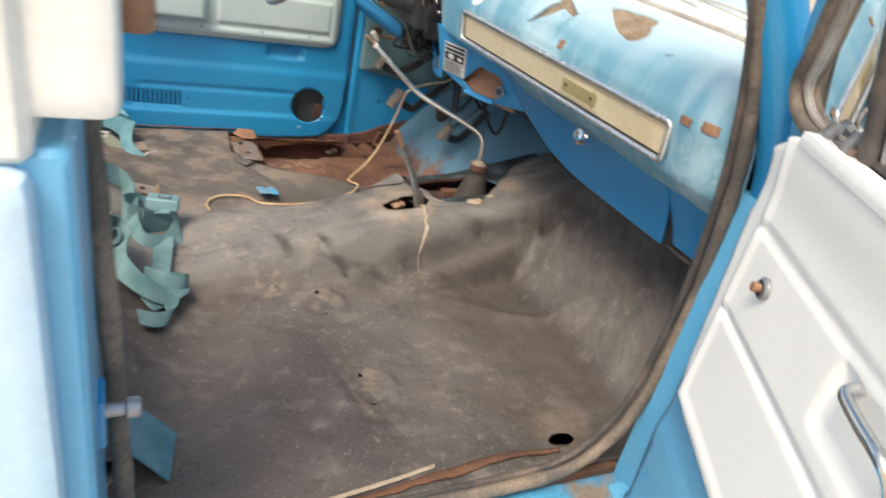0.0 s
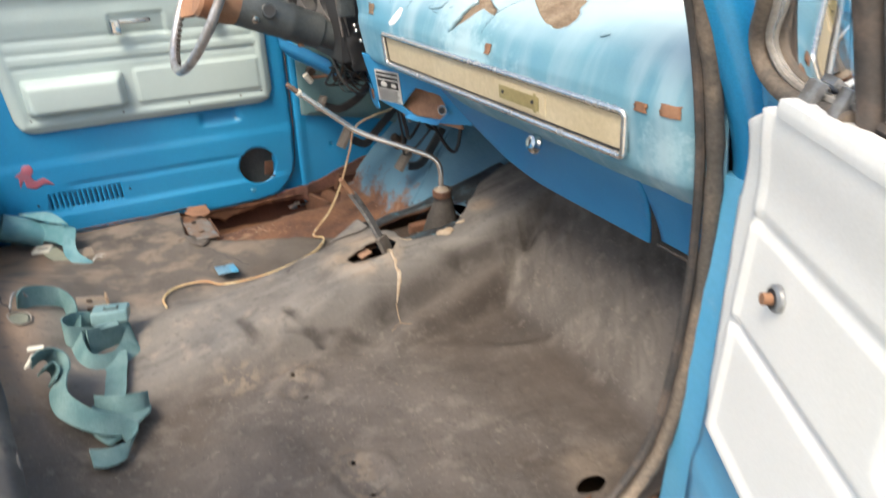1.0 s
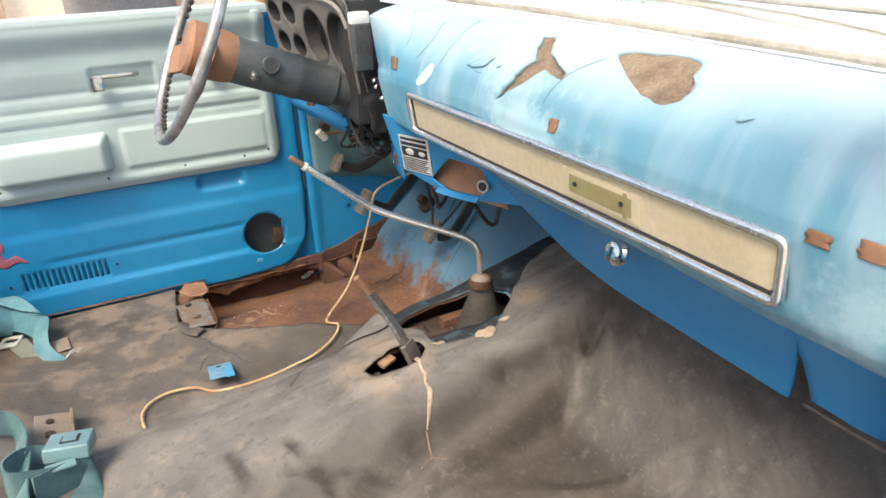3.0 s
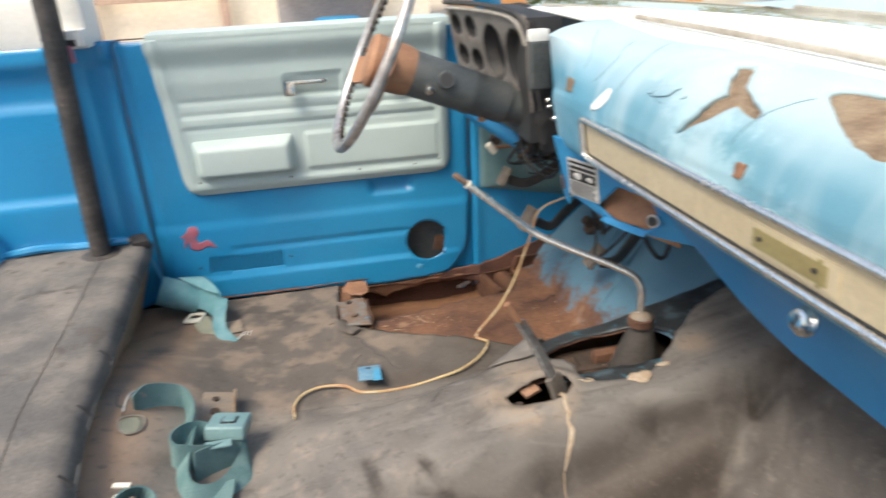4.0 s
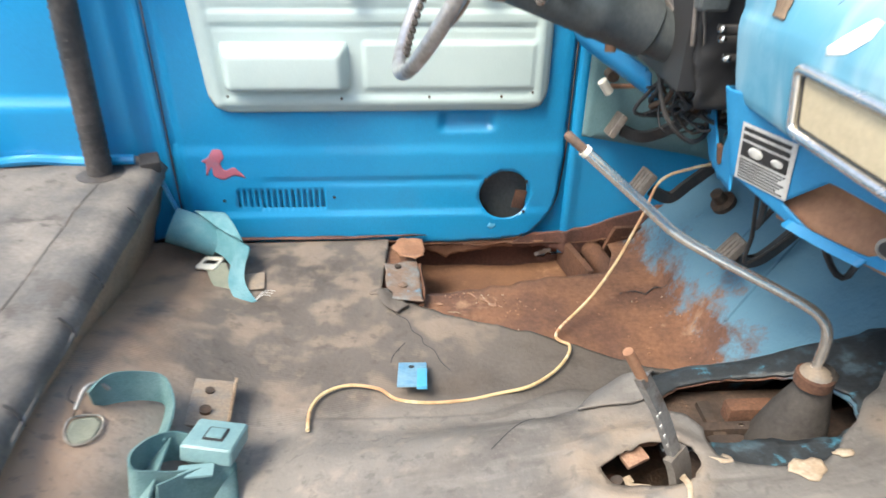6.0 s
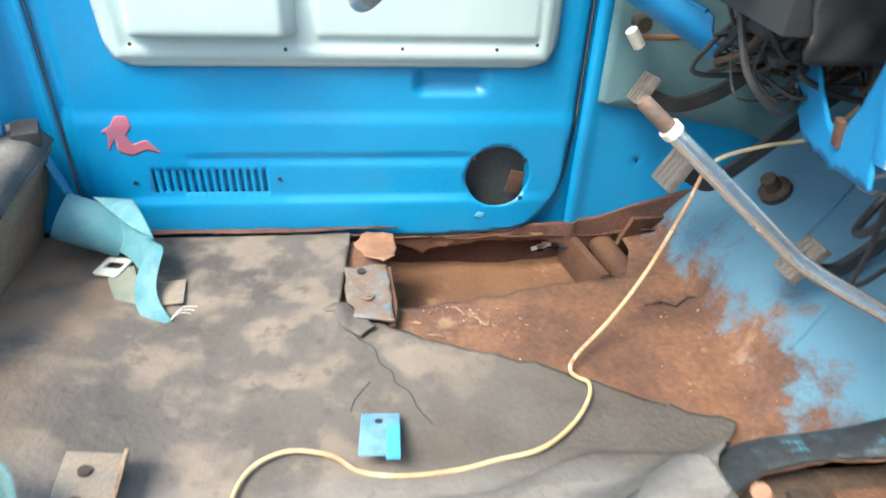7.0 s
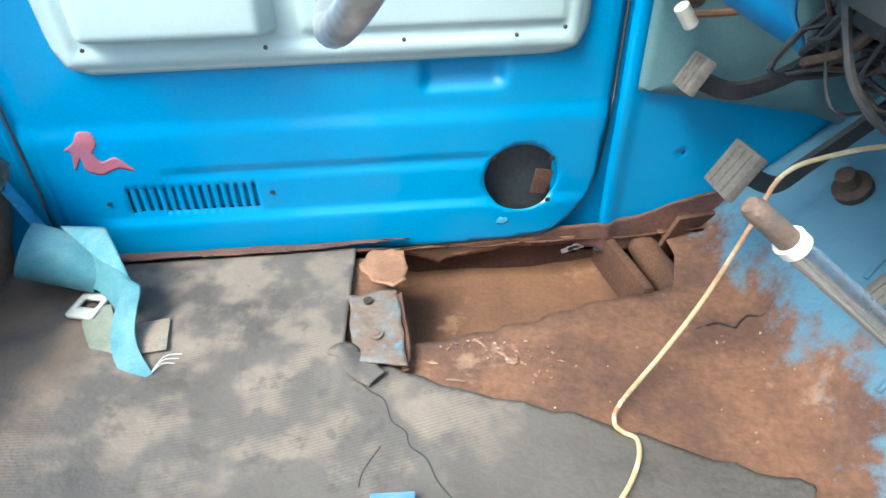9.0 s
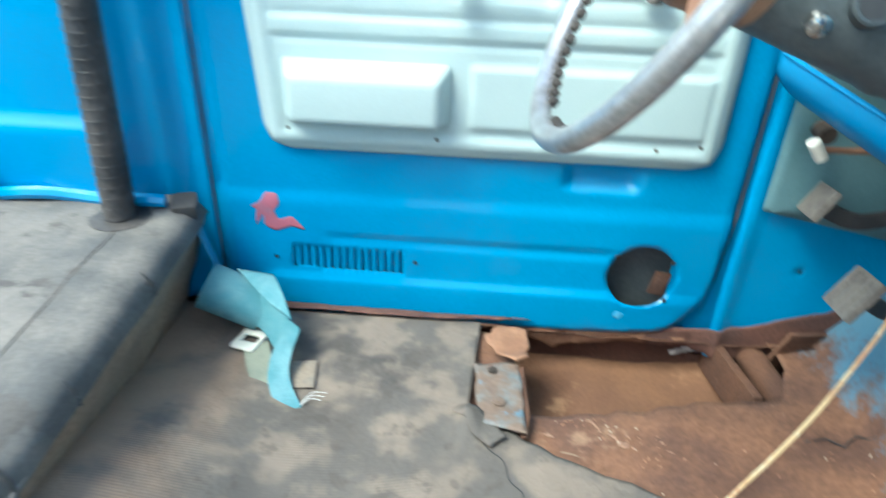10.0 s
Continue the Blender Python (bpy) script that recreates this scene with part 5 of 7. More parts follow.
pd_out = rounded([(-0.105, 0.285), (-0.82, 0.287), (-0.84, 0.690), (-0.150, 0.690), (-0.068, 0.648)], [0.06, 0.06, 0.01, 0.03, 0.02], 8)
sheet("door_skin", -0.93, -0.06, -0.03, 0.69, 0.012, lambda u, v: (DX + 0.012 - 0.005 * sstep(0.23, 0.20, v) - 0.006 * sstep(0.07, 0.055, v), u, v), BLUE_BRIGHT, skin_out, (), 0.003, parent=pdoor, out=1)
sheet("inner_panel", -0.85, -0.08, 0.28, 0.69, 0.006, lambda u, v: (pdoor_x(u, v), u, v), WHITE_VINYL, pd_out, (), 0.008, parent=pdoor, label="white moulded inner panel", out=1)
shell_out = [(u, min(v, 0.650)) for u, v in skin_out]
sheet("outer_shell", -0.93, -0.06, -0.03, 0.66, 0.05, lambda u, v: (DX + 0.075 + 0 * u, u, v), BLUE_BRIGHT, shell_out, (), 0.01, parent=pdoor)
verts = [(DX + 0.012, u, v) for u, v in skin_out] + [(DX + 0.075, u, v) for u, v in shell_out]
n_ = len(skin_out)
part("edge", (verts, [], [(i, (i + 1) % n_, n_ + (i + 1) % n_, n_ + i) for i in range(n_)]), BLUE_BRIGHT, pdoor)
part("panel_cap", box((DX - 0.024, -0.84, 0.680), (DX + 0.004, -0.158, 0.6975), 0.007), WHITE_VINYL, pdoor)
part("window_sill_seal", tube([(DX + 0.011, -0.235, 0.699), (DX + 0.011, -0.5, 0.697), (DX + 0.011, -0.90, 0.696)], 0.0065, 8), RUBBER, pdoor)
part("sill_chrome", tube([(DX + 0.023, -0.262, 0.694), (DX + 0.024, -0.6, 0.692), (DX + 0.024, -0.90, 0.691)], 0.0055, 8), LEVER, pdoor)


def door_lean(z, off=0.0):
    """The window frame leans inward above the belt line."""
    return DX + 0.006 + off - 0.30 * (z - 0.69)


vent_edge = smooth_line([(-0.235, 0.697, 0), (-0.17, 0.690, 0), (-0.118, 0.688, 0), (-0.080, 0.698, 0), (-0.064, 0.716, 0), (-0.068, 0.738, 0), (-0.092, 0.768, 0), (-0.140, 0.840, 0), (-0.235, 0.985, 0), (-0.300, 1.085, 0)], 6)
sheet("sail_panel", -0.335, -0.01, 0.60, 1.14, 0.008, lambda u, v: (door_lean(v) + 0.010 * sstep(-0.06, -0.02, u) * sstep(0.90, 0.74, v), u, v), BLUE_BRIGHT,
      [(q.x, q.y) for q in vent_edge] + [(-0.300, 1.130), (-0.262, 1.130), (-0.170, 0.985), (-0.082, 0.840), (-0.040, 0.765), (-0.018, 0.720), (-0.016, 0.640), (-0.05, 0.605), (-0.235, 0.605)], (), 0.022, parent=pdoor, label="blue door frame ahead of the vent window", out=1)
part("window_header", tube([(door_lean(1.12, 0.010), -0.28, 1.12), (door_lean(1.13, 0.010), -0.55, 1.13), (door_lean(1.12, 0.010), -0.87, 1.12)], 0.014, 10), BLUE_BRIGHT, pdoor)
part("window_post", tube([(door_lean(0.68, 0.012), -0.885, 0.68), (door_lean(0.95, 0.010), -0.880, 0.95), (door_lean(1.12, 0.010), -0.87, 1.12)], 0.014, 10), BLUE_BRIGHT, pdoor)
crank = part("crank_boss", lathe([(0, 0.0135), (0.004, 0.0130), (0.006, 0.0105)], along((DX - 0.010, -0.212, 0.527), (DX - 0.2, -0.212, 0.527)), 18), STEEL, pdoor, "bare window crank boss with rusty spindle")
part("boss_hole", lathe([(0.0062, 0.0098), (0.0066, 0.0098)], along((DX - 0.010, -0.212, 0.527), (DX - 0.2, -0.212, 0.527)), 14), INK_AND_VOID, crank)
part("spindle", lathe([(0, 0.0058), (0.009, 0.0058)], along((DX - 0.016, -0.212, 0.527), (DX - 0.2, -0.212, 0.527)), 12), TAN, crank)
part("door_pull", tube(smooth_line([(DX - 0.002, -0.412, 0.552), (DX - 0.016, -0.418, 0.546), (DX - 0.020, -0.455, 0.545), (DX - 0.020, -0.490, 0.544), (DX - 0.012, -0.502, 0.532), (DX - 0.002, -0.503, 0.512)], 6), 0.0062, 10), CHROME, pdoor, "chrome inside pull lever")
vent = thing("vent_window", "dark framed vent window of the open passenger door", "vent window")
vent.matrix_world = SWING
vent_line = [(door_lean(q.y, -0.004), q.x, q.y) for q in vent_edge]
part("rubber_frame", tube(vent_line, 0.0085, 10), SEAL, vent)
part("inner_lip", tube([(x + 0.006, y - 0.009 * sstep(-0.20, -0.12, y), z + 0.009 * sstep(0.76, 0.70, z)) for x, y, z in vent_line], 0.0040, 8), PALE_RUBBER, vent, "bleached inner lip of the rubber")
part("glass", ([(door_lean(q.y, 0.006), q.x, q.y) for q in vent_edge] + [(door_lean(1.10, 0.006), -0.262, 1.10), (door_lean(0.70, 0.006), -0.250, 0.70)], [], [tuple(range(len(vent_edge) + 2))]), GLASS, vent).visible_shadow = False
part("latch", box((-0.004, -0.011, -0.004), (0.004, 0.011, 0.018), 0.003, pose(door_lean(0.70, -0.008), -0.172, 0.697, 0, 20, 0)), STEEL, vent, "worn grey vent latch")
part("pivot_plate", box((-0.003, -0.008, -0.006), (0.003, 0.008, 0.026), 0.003, pose(door_lean(0.70, -0.010), -0.218, 0.694, 0, 18, 0)), STEEL, vent)
part("division_bar", tube([(door_lean(0.672, 0.004), -0.246, 0.672), (door_lean(0.80, 0.004), -0.246, 0.80), (door_lean(1.12, 0.004), -0.262, 1.12)], 0.0105, 10), RUBBER, vent, "dark rubber-lined division bar")
part("bar_channel", tube([(door_lean(0.70, 0.012), -0.262, 0.70), (door_lean(0.80, 0.012), -0.262, 0.80), (door_lean(1.12, 0.012), -0.278, 1.12)], 0.006, 8), STEEL, vent, "grey steel run channel")

# ---- dashboard ----
PAD = np.array([(0.395, 0.492), (0.368, 0.512), (0.350, 0.530), (0.344, 0.545), (0.330, 0.612), (0.330, 0.630), (0.341, 0.665), (0.362, 0.693), (0.392, 0.712), (0.43, 0.722), (0.47, 0.722)])
PAD_S = np.linspace(0, 1, len(PAD))
PAD_FINE = np.linspace(0, 1, 201)
PAD_SMOOTH = np.stack([np.convolve(np.pad(np.interp(PAD_FINE, PAD_S, PAD[:, i]), 9, "edge"), np.hanning(21)[1:-1] / np.hanning(21).sum(), "valid") for i in (0, 1)], -1)


def pad_xz(s, y):
    """The padded dash: a rolled face that falls back at both ends."""
    x, z = np.interp(s, PAD_FINE, PAD_SMOOTH[:, 0]), np.interp(s, PAD_FINE, PAD_SMOOTH[:, 1])
    end = sstep(0.970, 0.985, y) * 0.010 + sstep(0.06, -0.01, y) * 0.03
    end = end + 0.009 * sstep(0.122, 0.135, y) * sstep(0.842, 0.828, y) * sstep(0.548, 0.556, z) * sstep(0.612, 0.604, z)
    square = sstep(0.86, 0.97, y) * sstep(0.625, 0.640, z)
    x = x * (1 - square) + (0.333 - 0.16 * np.maximum(0, np.minimum(z, 0.705) - 0.63) + 1.3 * np.maximum(0, x - 0.380)) * square
    z = z + 0.016 * sstep(0.86, 0.97, y) * sstep(0.63, 0.70, z)
    return x + end - 0.036 * (y - 0.1), z + 0.003 * vnoise(y * 6, s * 3, 41)


dash = thing("dashboard", "sun-faded blue padded dashboard with cracks and torn foam", "dashboard")
tears = [ragged([(0.585, 0.53), (0.56, 0.65), (0.545, 0.735), (0.587, 0.866), (0.567, 0.885), (0.525, 0.775), (0.468, 0.705), (0.470, 0.675), (0.510, 0.700), (0.528, 0.640)], 0.003, 0.02, 9),
         ragged([(q.x, q.y) for q in smooth_line([(0.428, 0.855, 0), (0.39, 0.890, 0), (0.347, 0.905, 0), (0.315, 0.865, 0), (0.298, 0.798, 0), (0.287, 0.715, 0), (0.303, 0.680, 0), (0.332, 0.690, 0), (0.365, 0.725, 0), (0.402, 0.785, 0)], 4, True)], 0.0035, 0.012, 10)]
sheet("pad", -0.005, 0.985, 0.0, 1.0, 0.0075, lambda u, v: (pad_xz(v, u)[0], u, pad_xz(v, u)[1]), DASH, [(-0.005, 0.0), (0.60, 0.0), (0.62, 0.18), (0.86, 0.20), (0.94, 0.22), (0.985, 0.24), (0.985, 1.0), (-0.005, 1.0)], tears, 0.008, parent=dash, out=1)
sheet("foam", 0.25, 0.62, 0.50, 0.93, 0.01, lambda u, v: (pad_xz(v, u)[0] + 0.007, u, pad_xz(v, u)[1] - 0.004 + 0.002 * vnoise(u * 60, v * 50, 43)), FOAM, None, (), 0.003, parent=dash, label="yellowed foam bared by tears", out=1)
part("pad_end", box((0.345, 0.955, 0.535), (0.52, 0.978, 0.704), 0.012), DASH, dash)
part("dash_core", box((0.50, 0.02, 0.42), (0.80, 1.56, 0.70), 0.004), BLACK, dash)
top = sheet("top_panel", -0.01, 1.59, 0.0, 1.0, 0.02, lambda u, v: (0.455 + v * (0.10 + 0.20 * np.sin(np.clip(u / 1.58, 0, 1) * math.pi) ** 0.6), u, 0.716 + 0.012 * v), WHITE_VINYL, None, (), 0.004, parent=dash, label="bleached top panel below the windscreen", out=1)
part("defroster_strip", tube([(0.475 + 0.045 * math.sin(y / 1.58 * math.pi), y, 0.728) for y in np.linspace(0.03, 1.1, 24)], 0.005, 8), PALE_RUBBER, dash, "dried rubber strip along the dash top")
part("strip_rag", box((-0.04, -0.05, -0.006), (0.04, 0.05, 0.008), 0.006, pose(0.475, 0.10, 0.732, 8, 0, 25)), PALE_RUBBER, dash, "loose torn strip end")


def on_pad(y, s, out=0.001):
    x, z = pad_xz(np.array(s), np.array(y))
    x2, z2 = pad_xz(np.array(s + 0.02), np.array(y))
    d = Vector((float(x2 - x), 0, float(z2 - z))).normalized()
    return Vector((float(x), y, float(z))) + out * Vector((-d.z, 0, d.x))


for line in ([(0.927, 0.88), (0.903, 0.80), (0.889, 0.74), (0.881, 0.69), (0.879, 0.64)], [(0.852, 0.86), (0.833, 0.79), (0.813, 0.715), (0.818, 0.65), (0.830, 0.60)], [(0.785, 0.92), (0.765, 0.84), (0.752, 0.77), (0.748, 0.69), (0.752, 0.60)], [(0.43, 0.80), (0.452, 0.74), (0.470, 0.66), (0.478, 0.58)],
             [(0.665, 0.640), (0.650, 0.622), (0.632, 0.622)]):
    part("crack", tube([on_pad(q.x, q.y, 0.0002) for q in smooth_line([(a, b, 0) for a, b in line], 5)], 0.00045, 5), CRACK, dash, "dark crack in the vinyl")
for y, s, w, h, m_ in ((0.10, 0.455, 0.011, 0.012, TAN), (0.055, 0.475, 0.014, 0.013, TAN), (0.447, 0.521, 0.008, 0.010, TAN), (0.900, 0.55, 0.011, 0.011, FOAM)):
    sheet("scar", y - w - 0.002, y + w + 0.002, s - h * 2.8, s + h * 2.8, 0.004, lambda u, v: (pad_xz(v, u)[0] - 0.0012, u, pad_xz(v, u)[1]), m_, ragged([(y - w, s - h * 2.6), (y + w, s - h * 2.6), (y + w, s + h * 2.6), (y - w, s + h * 2.6)], 0.0015, 0.008, 3), (), 0.001, parent=dash, label="square brown glue scar")
for y, s, w, h, k in ((0.642, 0.665, 0.024, 0.035, 6), (0.668, 0.65, 0.008, 0.012, 7), (0.60, 0.67, 0.006, 0.008, 8), (0.21, 0.69, 0.008, 0.010, 9)):
    sheet("paint_scrap", y - w - 0.004, y + w + 0.004, s - h - 0.004, s + h + 0.004, 0.004, lambda u, v: (pad_xz(v, u)[0] - 0.0015, u, pad_xz(v, u)[1] + 0.0005), DASH,
          ragged([(y - w, s + h), (y + 0.4 * w, s + 0.7 * h), (y + w, s - h), (y - 0.3 * w, s - 0.5 * h)], 0.003, 0.01, k), (), 0.001, parent=dash, label="loose chip of vinyl")

sheet("white_chip", 0.755, 0.82, 0.46, 0.62, 0.003, lambda u, v: (pad_xz(v, u)[0] - 0.0010, u, pad_xz(v, u)[1]), WHITE_VINYL, [(0.808, 0.480), (0.812, 0.505), (0.798, 0.545), (0.776, 0.600), (0.765, 0.595), (0.767, 0.555), (0.785, 0.505)], (), 0.0006, parent=dash, label="white flake of paint", out=1)

# trim bar across the passenger side
trim = thing("dash_trim", "cream and gold dash trim bar in a chrome frame", "dash trim")
TR = Matrix.Translation((0.3215, 0.48, 0.577)) @ Euler((0, radians(-5), radians(2.5))).to_matrix().to_4x4()
frame_line = [TR @ Vector((-0.004, y, z)) for y, z in rounded([(-0.353, -0.031), (0.350, -0.031), (0.357, 0.031), (-0.353, 0.031)], 0.010, 5)]
inner_line = [TR @ Vector((-0.0015, y, z)) for y, z in rounded([(-0.346, -0.0245), (0.343, -0.0245), (0.350, 0.0245), (-0.346, 0.0245)], 0.006, 4)]
part("panel", box((-0.001, -0.347, -0.026), (0.012, 0.351, 0.026), 0.002, TR), GOLD, trim)
part("chrome_frame", tube(frame_line, 0.0052, 12, True), LEVER, trim, "chrome frame")
part("shadow_gap", tube(inner_line, 0.0014, 6, True), INK_AND_VOID, trim, "dark gap inside the frame")
badge = part("recess", box((-0.0035, -0.186, -0.019), (0.004, -0.054, 0.016), 0.003, TR), GOLD, trim)
part("recess_floor", box((-0.0045, -0.172, -0.0125), (0.0, -0.068, 0.0095), 0.001, TR), GOLD_DARK, trim, "dull olive recess where a badge is missing")
for y in (-0.158, -0.080):
    part("pin_hole", lathe([(0, 0.003), (0.002, 0.003)], TR @ along((-0.0046, y, 0.000), (-1, y, 0.000)), 8), INK_AND_VOID, trim)
part("crack_mark", box((-0.0050, -0.166, -0.016), (-0.0042, -0.160, 0.014), 0.0005, TR), GOLD_DARK, trim)

# lower panels
def lower_xz(s):
    return 0.352 + 0.105 * s + 0.012 * np.sin(s * math.pi), 0.532 - 0.160 * s


glove = thing("glovebox_panel", "blue steel glovebox panel with a round lock", "glovebox")
sheet("panel", 0.12, 0.73, 0.0, 1.10, 0.01, lambda u, v: (lower_xz(v)[0], u, lower_xz(v)[1]), DASH_BLUE,
      rounded([(0.128, 0.0), (0.725, 0.0), (0.72, 0.40), (0.67, 0.70), (0.58, 0.97), (0.48, 1.08), (0.178, 1.06)], [0.01, 0.01, 0.1, 0.1, 0.1, 0.05, 0.01], 5), (), 0.004, parent=glove)
lock_m = along((0.366, 0.366, 0.490), (0.2, 0.366, 0.545))
lock = part("lock", lathe([(0, 0.017), (0.004, 0.017), (0.007, 0.013), (0.012, 0.012), (0.013, 0.009)], lock_m, 24), CHROME, glove, "round chrome lock")
part("keyhole", box((-0.0015, -0.006, 0.013), (0.0015, 0.006, 0.0138), 0.0, lock_m), INK_AND_VOID, lock)
side_panel = thing("dash_side_panel", "blue corner panel at the end of the dash", "dash panel")
sheet("panel", 0.01, 0.150, 0.02, 0.92, 0.01, lambda u, v: (lower_xz(v)[0] + 0.006 + 0.02 * sstep(0.10, 0.02, u), u, lower_xz(v)[1] - 0.005), DASH_BLUE, None, (), 0.003, parent=side_panel)
part("hanging_wire", tube(smooth_line([(0.455, 0.155, 0.373), (0.462, 0.12, 0.368), (0.46, 0.08, 0.372), (0.45, 0.02, 0.385)], 5), 0.003, 6), RUBBER, side_panel)


def centre_place(u, s, off=0.0):
    """The lower centre panel turns a little to the passenger's side."""
    return 0.322 + 0.40 * (0.94 - u) + 0.03 * s + off, u, 0.530 - 0.105 * s


centre = thing("dash_centre_panel", "blue lower centre dash panel with rusty ashtray opening", "dash panel")
pocket = rounded([(0.842, 0.46), (0.902, 0.98), (0.868, 1.16), (0.80, 1.12), (0.765, 0.86), (0.778, 0.52)], 0.02)
sheet("panel", 0.66, 1.00, -0.14, 1.40, 0.006, lambda u, v: centre_place(u, v, 0.03 * sstep(0.975, 1.0, u)), DASH_BLUE,
      rounded([(0.70, -0.12), (0.992, -0.12), (0.992, 0.88), (0.94, 1.04), (0.885, 1.23), (0.80, 1.20), (0.70, 1.05)], 0.035), [pocket], 0.003, parent=centre)
sheet("ashtray_pocket", 0.745, 0.915, 0.38, 1.24, 0.01, lambda u, v: centre_place(u, v, 0.030 - 0.024 * sstep(0.7, 1.2, v)), TAN, None, (), 0.003, parent=centre, label="rusted ashtray pocket")
sheet("lower_lip", 0.798, 0.892, 0.0, 1.0, 0.008, lambda u, v: centre_place(u, 1.15 + 0.08 * v - 0.9 * np.maximum(0, u - 0.87) - 0.5 * np.maximum(0, 0.83 - u), -0.010 * v), DASH_BLUE, None, (), 0.003, parent=centre, label="thin blue lip")
sock = Vector(centre_place(0.772, 0.82))
sock_to = sock + Vector((-0.85, -0.5, 0.1))
part("lighter_socket", lathe([(-0.02, 0.009), (0.010, 0.009), (0.012, 0.0115), (0.016, 0.0115)], along(sock, sock_to), 18), CHROME, centre, "chrome lighter socket")
part("socket_hole", lathe([(0.0162, 0.008), (0.0172, 0.008)], along(sock, sock_to), 16), INK_AND_VOID, centre)
label = thing("instruction_label", "black and white printed instruction label on the dash", "label")


def on_label(name, y0, y1, s0, s1, m_, off, outline_=None):
    return sheet(name, y0, y1, s0, s1, 0.005, lambda u, v: centre_place(u + 0.022 * (v - 0.2), v, off), m_, outline_, (), 0.0004, parent=label)


on_label("paper", 0.878, 0.950, 0.19, 0.93, PAPER, -0.0022)
on_label("printed_bar", 0.884, 0.946, 0.235, 0.285, INK_AND_VOID, -0.0028)
on_label("printed_bar", 0.884, 0.946, 0.325, 0.39, INK_AND_VOID, -0.0028)
on_label("picture_field", 0.884, 0.946, 0.42, 0.61, INK_AND_VOID, -0.0028)
on_label("pictogram", 0.912, 0.938, 0.43, 0.60, PAPER, -0.0034, circle(0.926, 0.515, 0.010, 16, 0.07))
on_label("pictogram", 0.885, 0.910, 0.43, 0.60, PAPER, -0.0034, circle(0.897, 0.52, 0.008, 16, 0.05))
for k in range(7):
    on_label("printed_bar", 0.884 + 0.004 * (k % 3), 0.946, 0.645 + 0.040 * k, 0.663 + 0.040 * k, INK_AND_VOID, -0.0028)

broken = thing("broken_dash_panel", "broken blue dash panel with a torn edge under the column", "dash panel")
broken_line = ragged([(1.215, 0.455), (1.228, 0.500), (1.195, 0.505), (1.165, 0.468), (1.125, 0.440), (1.09, 0.420), (1.06, 0.418), (1.03, 0.455), (1.005, 0.53), (0.975, 0.53), (0.975, 0.41), (1.06, 0.386), (1.15, 0.380), (1.20, 0.405)], 0.004, 0.015, 41)
sheet("panel", 0.96, 1.24, 0.37, 0.54, 0.006, lambda u, v: (0.338 + 0.28 * (u - 0.97) - 0.10 * (v - 0.44), u, v), DASH_BLUE, broken_line, (), 0.003, parent=broken)
part("clip", box((-0.004, -0.009, -0.009), (0.004, 0.009, 0.009), 0.002, pose(0.394, 1.205, 0.482, 0, 0, -15)), STEEL, broken, "small steel clip")
part("torn_tab", box((-0.003, -0.007, -0.013), (0.003, 0.007, 0.013), 0.001, pose(0.358, 1.055, 0.424, 0, -10, -15)), RUST, broken, "rusty torn tab")
driver_panel = thing("driver_dash_panel", "loose blue lower dash panel under the steering column", "dash panel")
sheet("panel", 1.285, 1.545, 0.0, 1.0, 0.008,
      lambda u, v: (0.262 + 0.30 * (1.545 - u) + 0.048 * v - 0.018 * np.sin(v * math.pi), u, 0.497 - 0.13 * (1.545 - u) - 0.072 * v), DASH_BLUE,
      ragged(rounded([(1.545, 0.0), (1.545, 0.95), (1.42, 1.0), (1.30, 0.98), (1.285, 0.5), (1.30, 0.0)], 0.03), 0.0012, 0.10, 14), (), 0.003, parent=driver_panel)

for u_ in (1.37, 1.50):
    q_ = Vector((0.262 + 0.30 * (1.545 - u_) + 0.044, u_, 0.497 - 0.13 * (1.545 - u_) - 0.066))
    part("screw_hole", lathe([(0, 0.004), (0.0012, 0.004)], along(q_, q_ + Vector((-0.6, -0.3, -0.2))), 8), INK_AND_VOID, driver_panel)
part("folded_edge", tube(smooth_line([(0.262 + 0.30 * (1.545 - u_), u_, 0.497 - 0.13 * (1.545 - u_)) for u_ in (1.535, 1.45, 1.38, 1.31)], 6), 0.0035, 8), DASH_BLUE, driver_panel)
# instrument cluster
cluster = thing("instrument_cluster", "stripped silver instrument bezel with empty gauge holes", "instrument cluster")


def cluster_place(u, v, off=0.0):
    k = (1.43 - u) / 0.345
    nx = 0.976 * off
    return 0.205 + 0.078 * k + 0.018 * (0.745 - v) / 0.1 + nx, u + 0.2 * off, v


gauges = [circle(1.395, 0.705, 0.026, 24, 0.024), circle(1.325, 0.705, 0.026, 24, 0.024), circle(1.385, 0.640, 0.026, 24, 0.024), circle(1.318, 0.636, 0.026, 24, 0.024),
          circle(1.232, 0.660, 0.044, 30, 0.058), circle(1.137, 0.655, 0.044, 30, 0.062)]
smalls = [circle(1.19, 0.585, 0.012, 14), circle(1.135, 0.570, 0.008, 12), circle(1.25, 0.585, 0.007, 12)]
sheet("bezel", 1.085, 1.43, 0.50, 0.745, 0.005, lambda u, v: cluster_place(u, v), BEZEL, rounded([(1.43, 0.60), (1.43, 0.745), (1.085, 0.745), (1.085, 0.505), (1.14, 0.505)], 0.012), gauges + smalls, 0.004, parent=cluster, out=1)
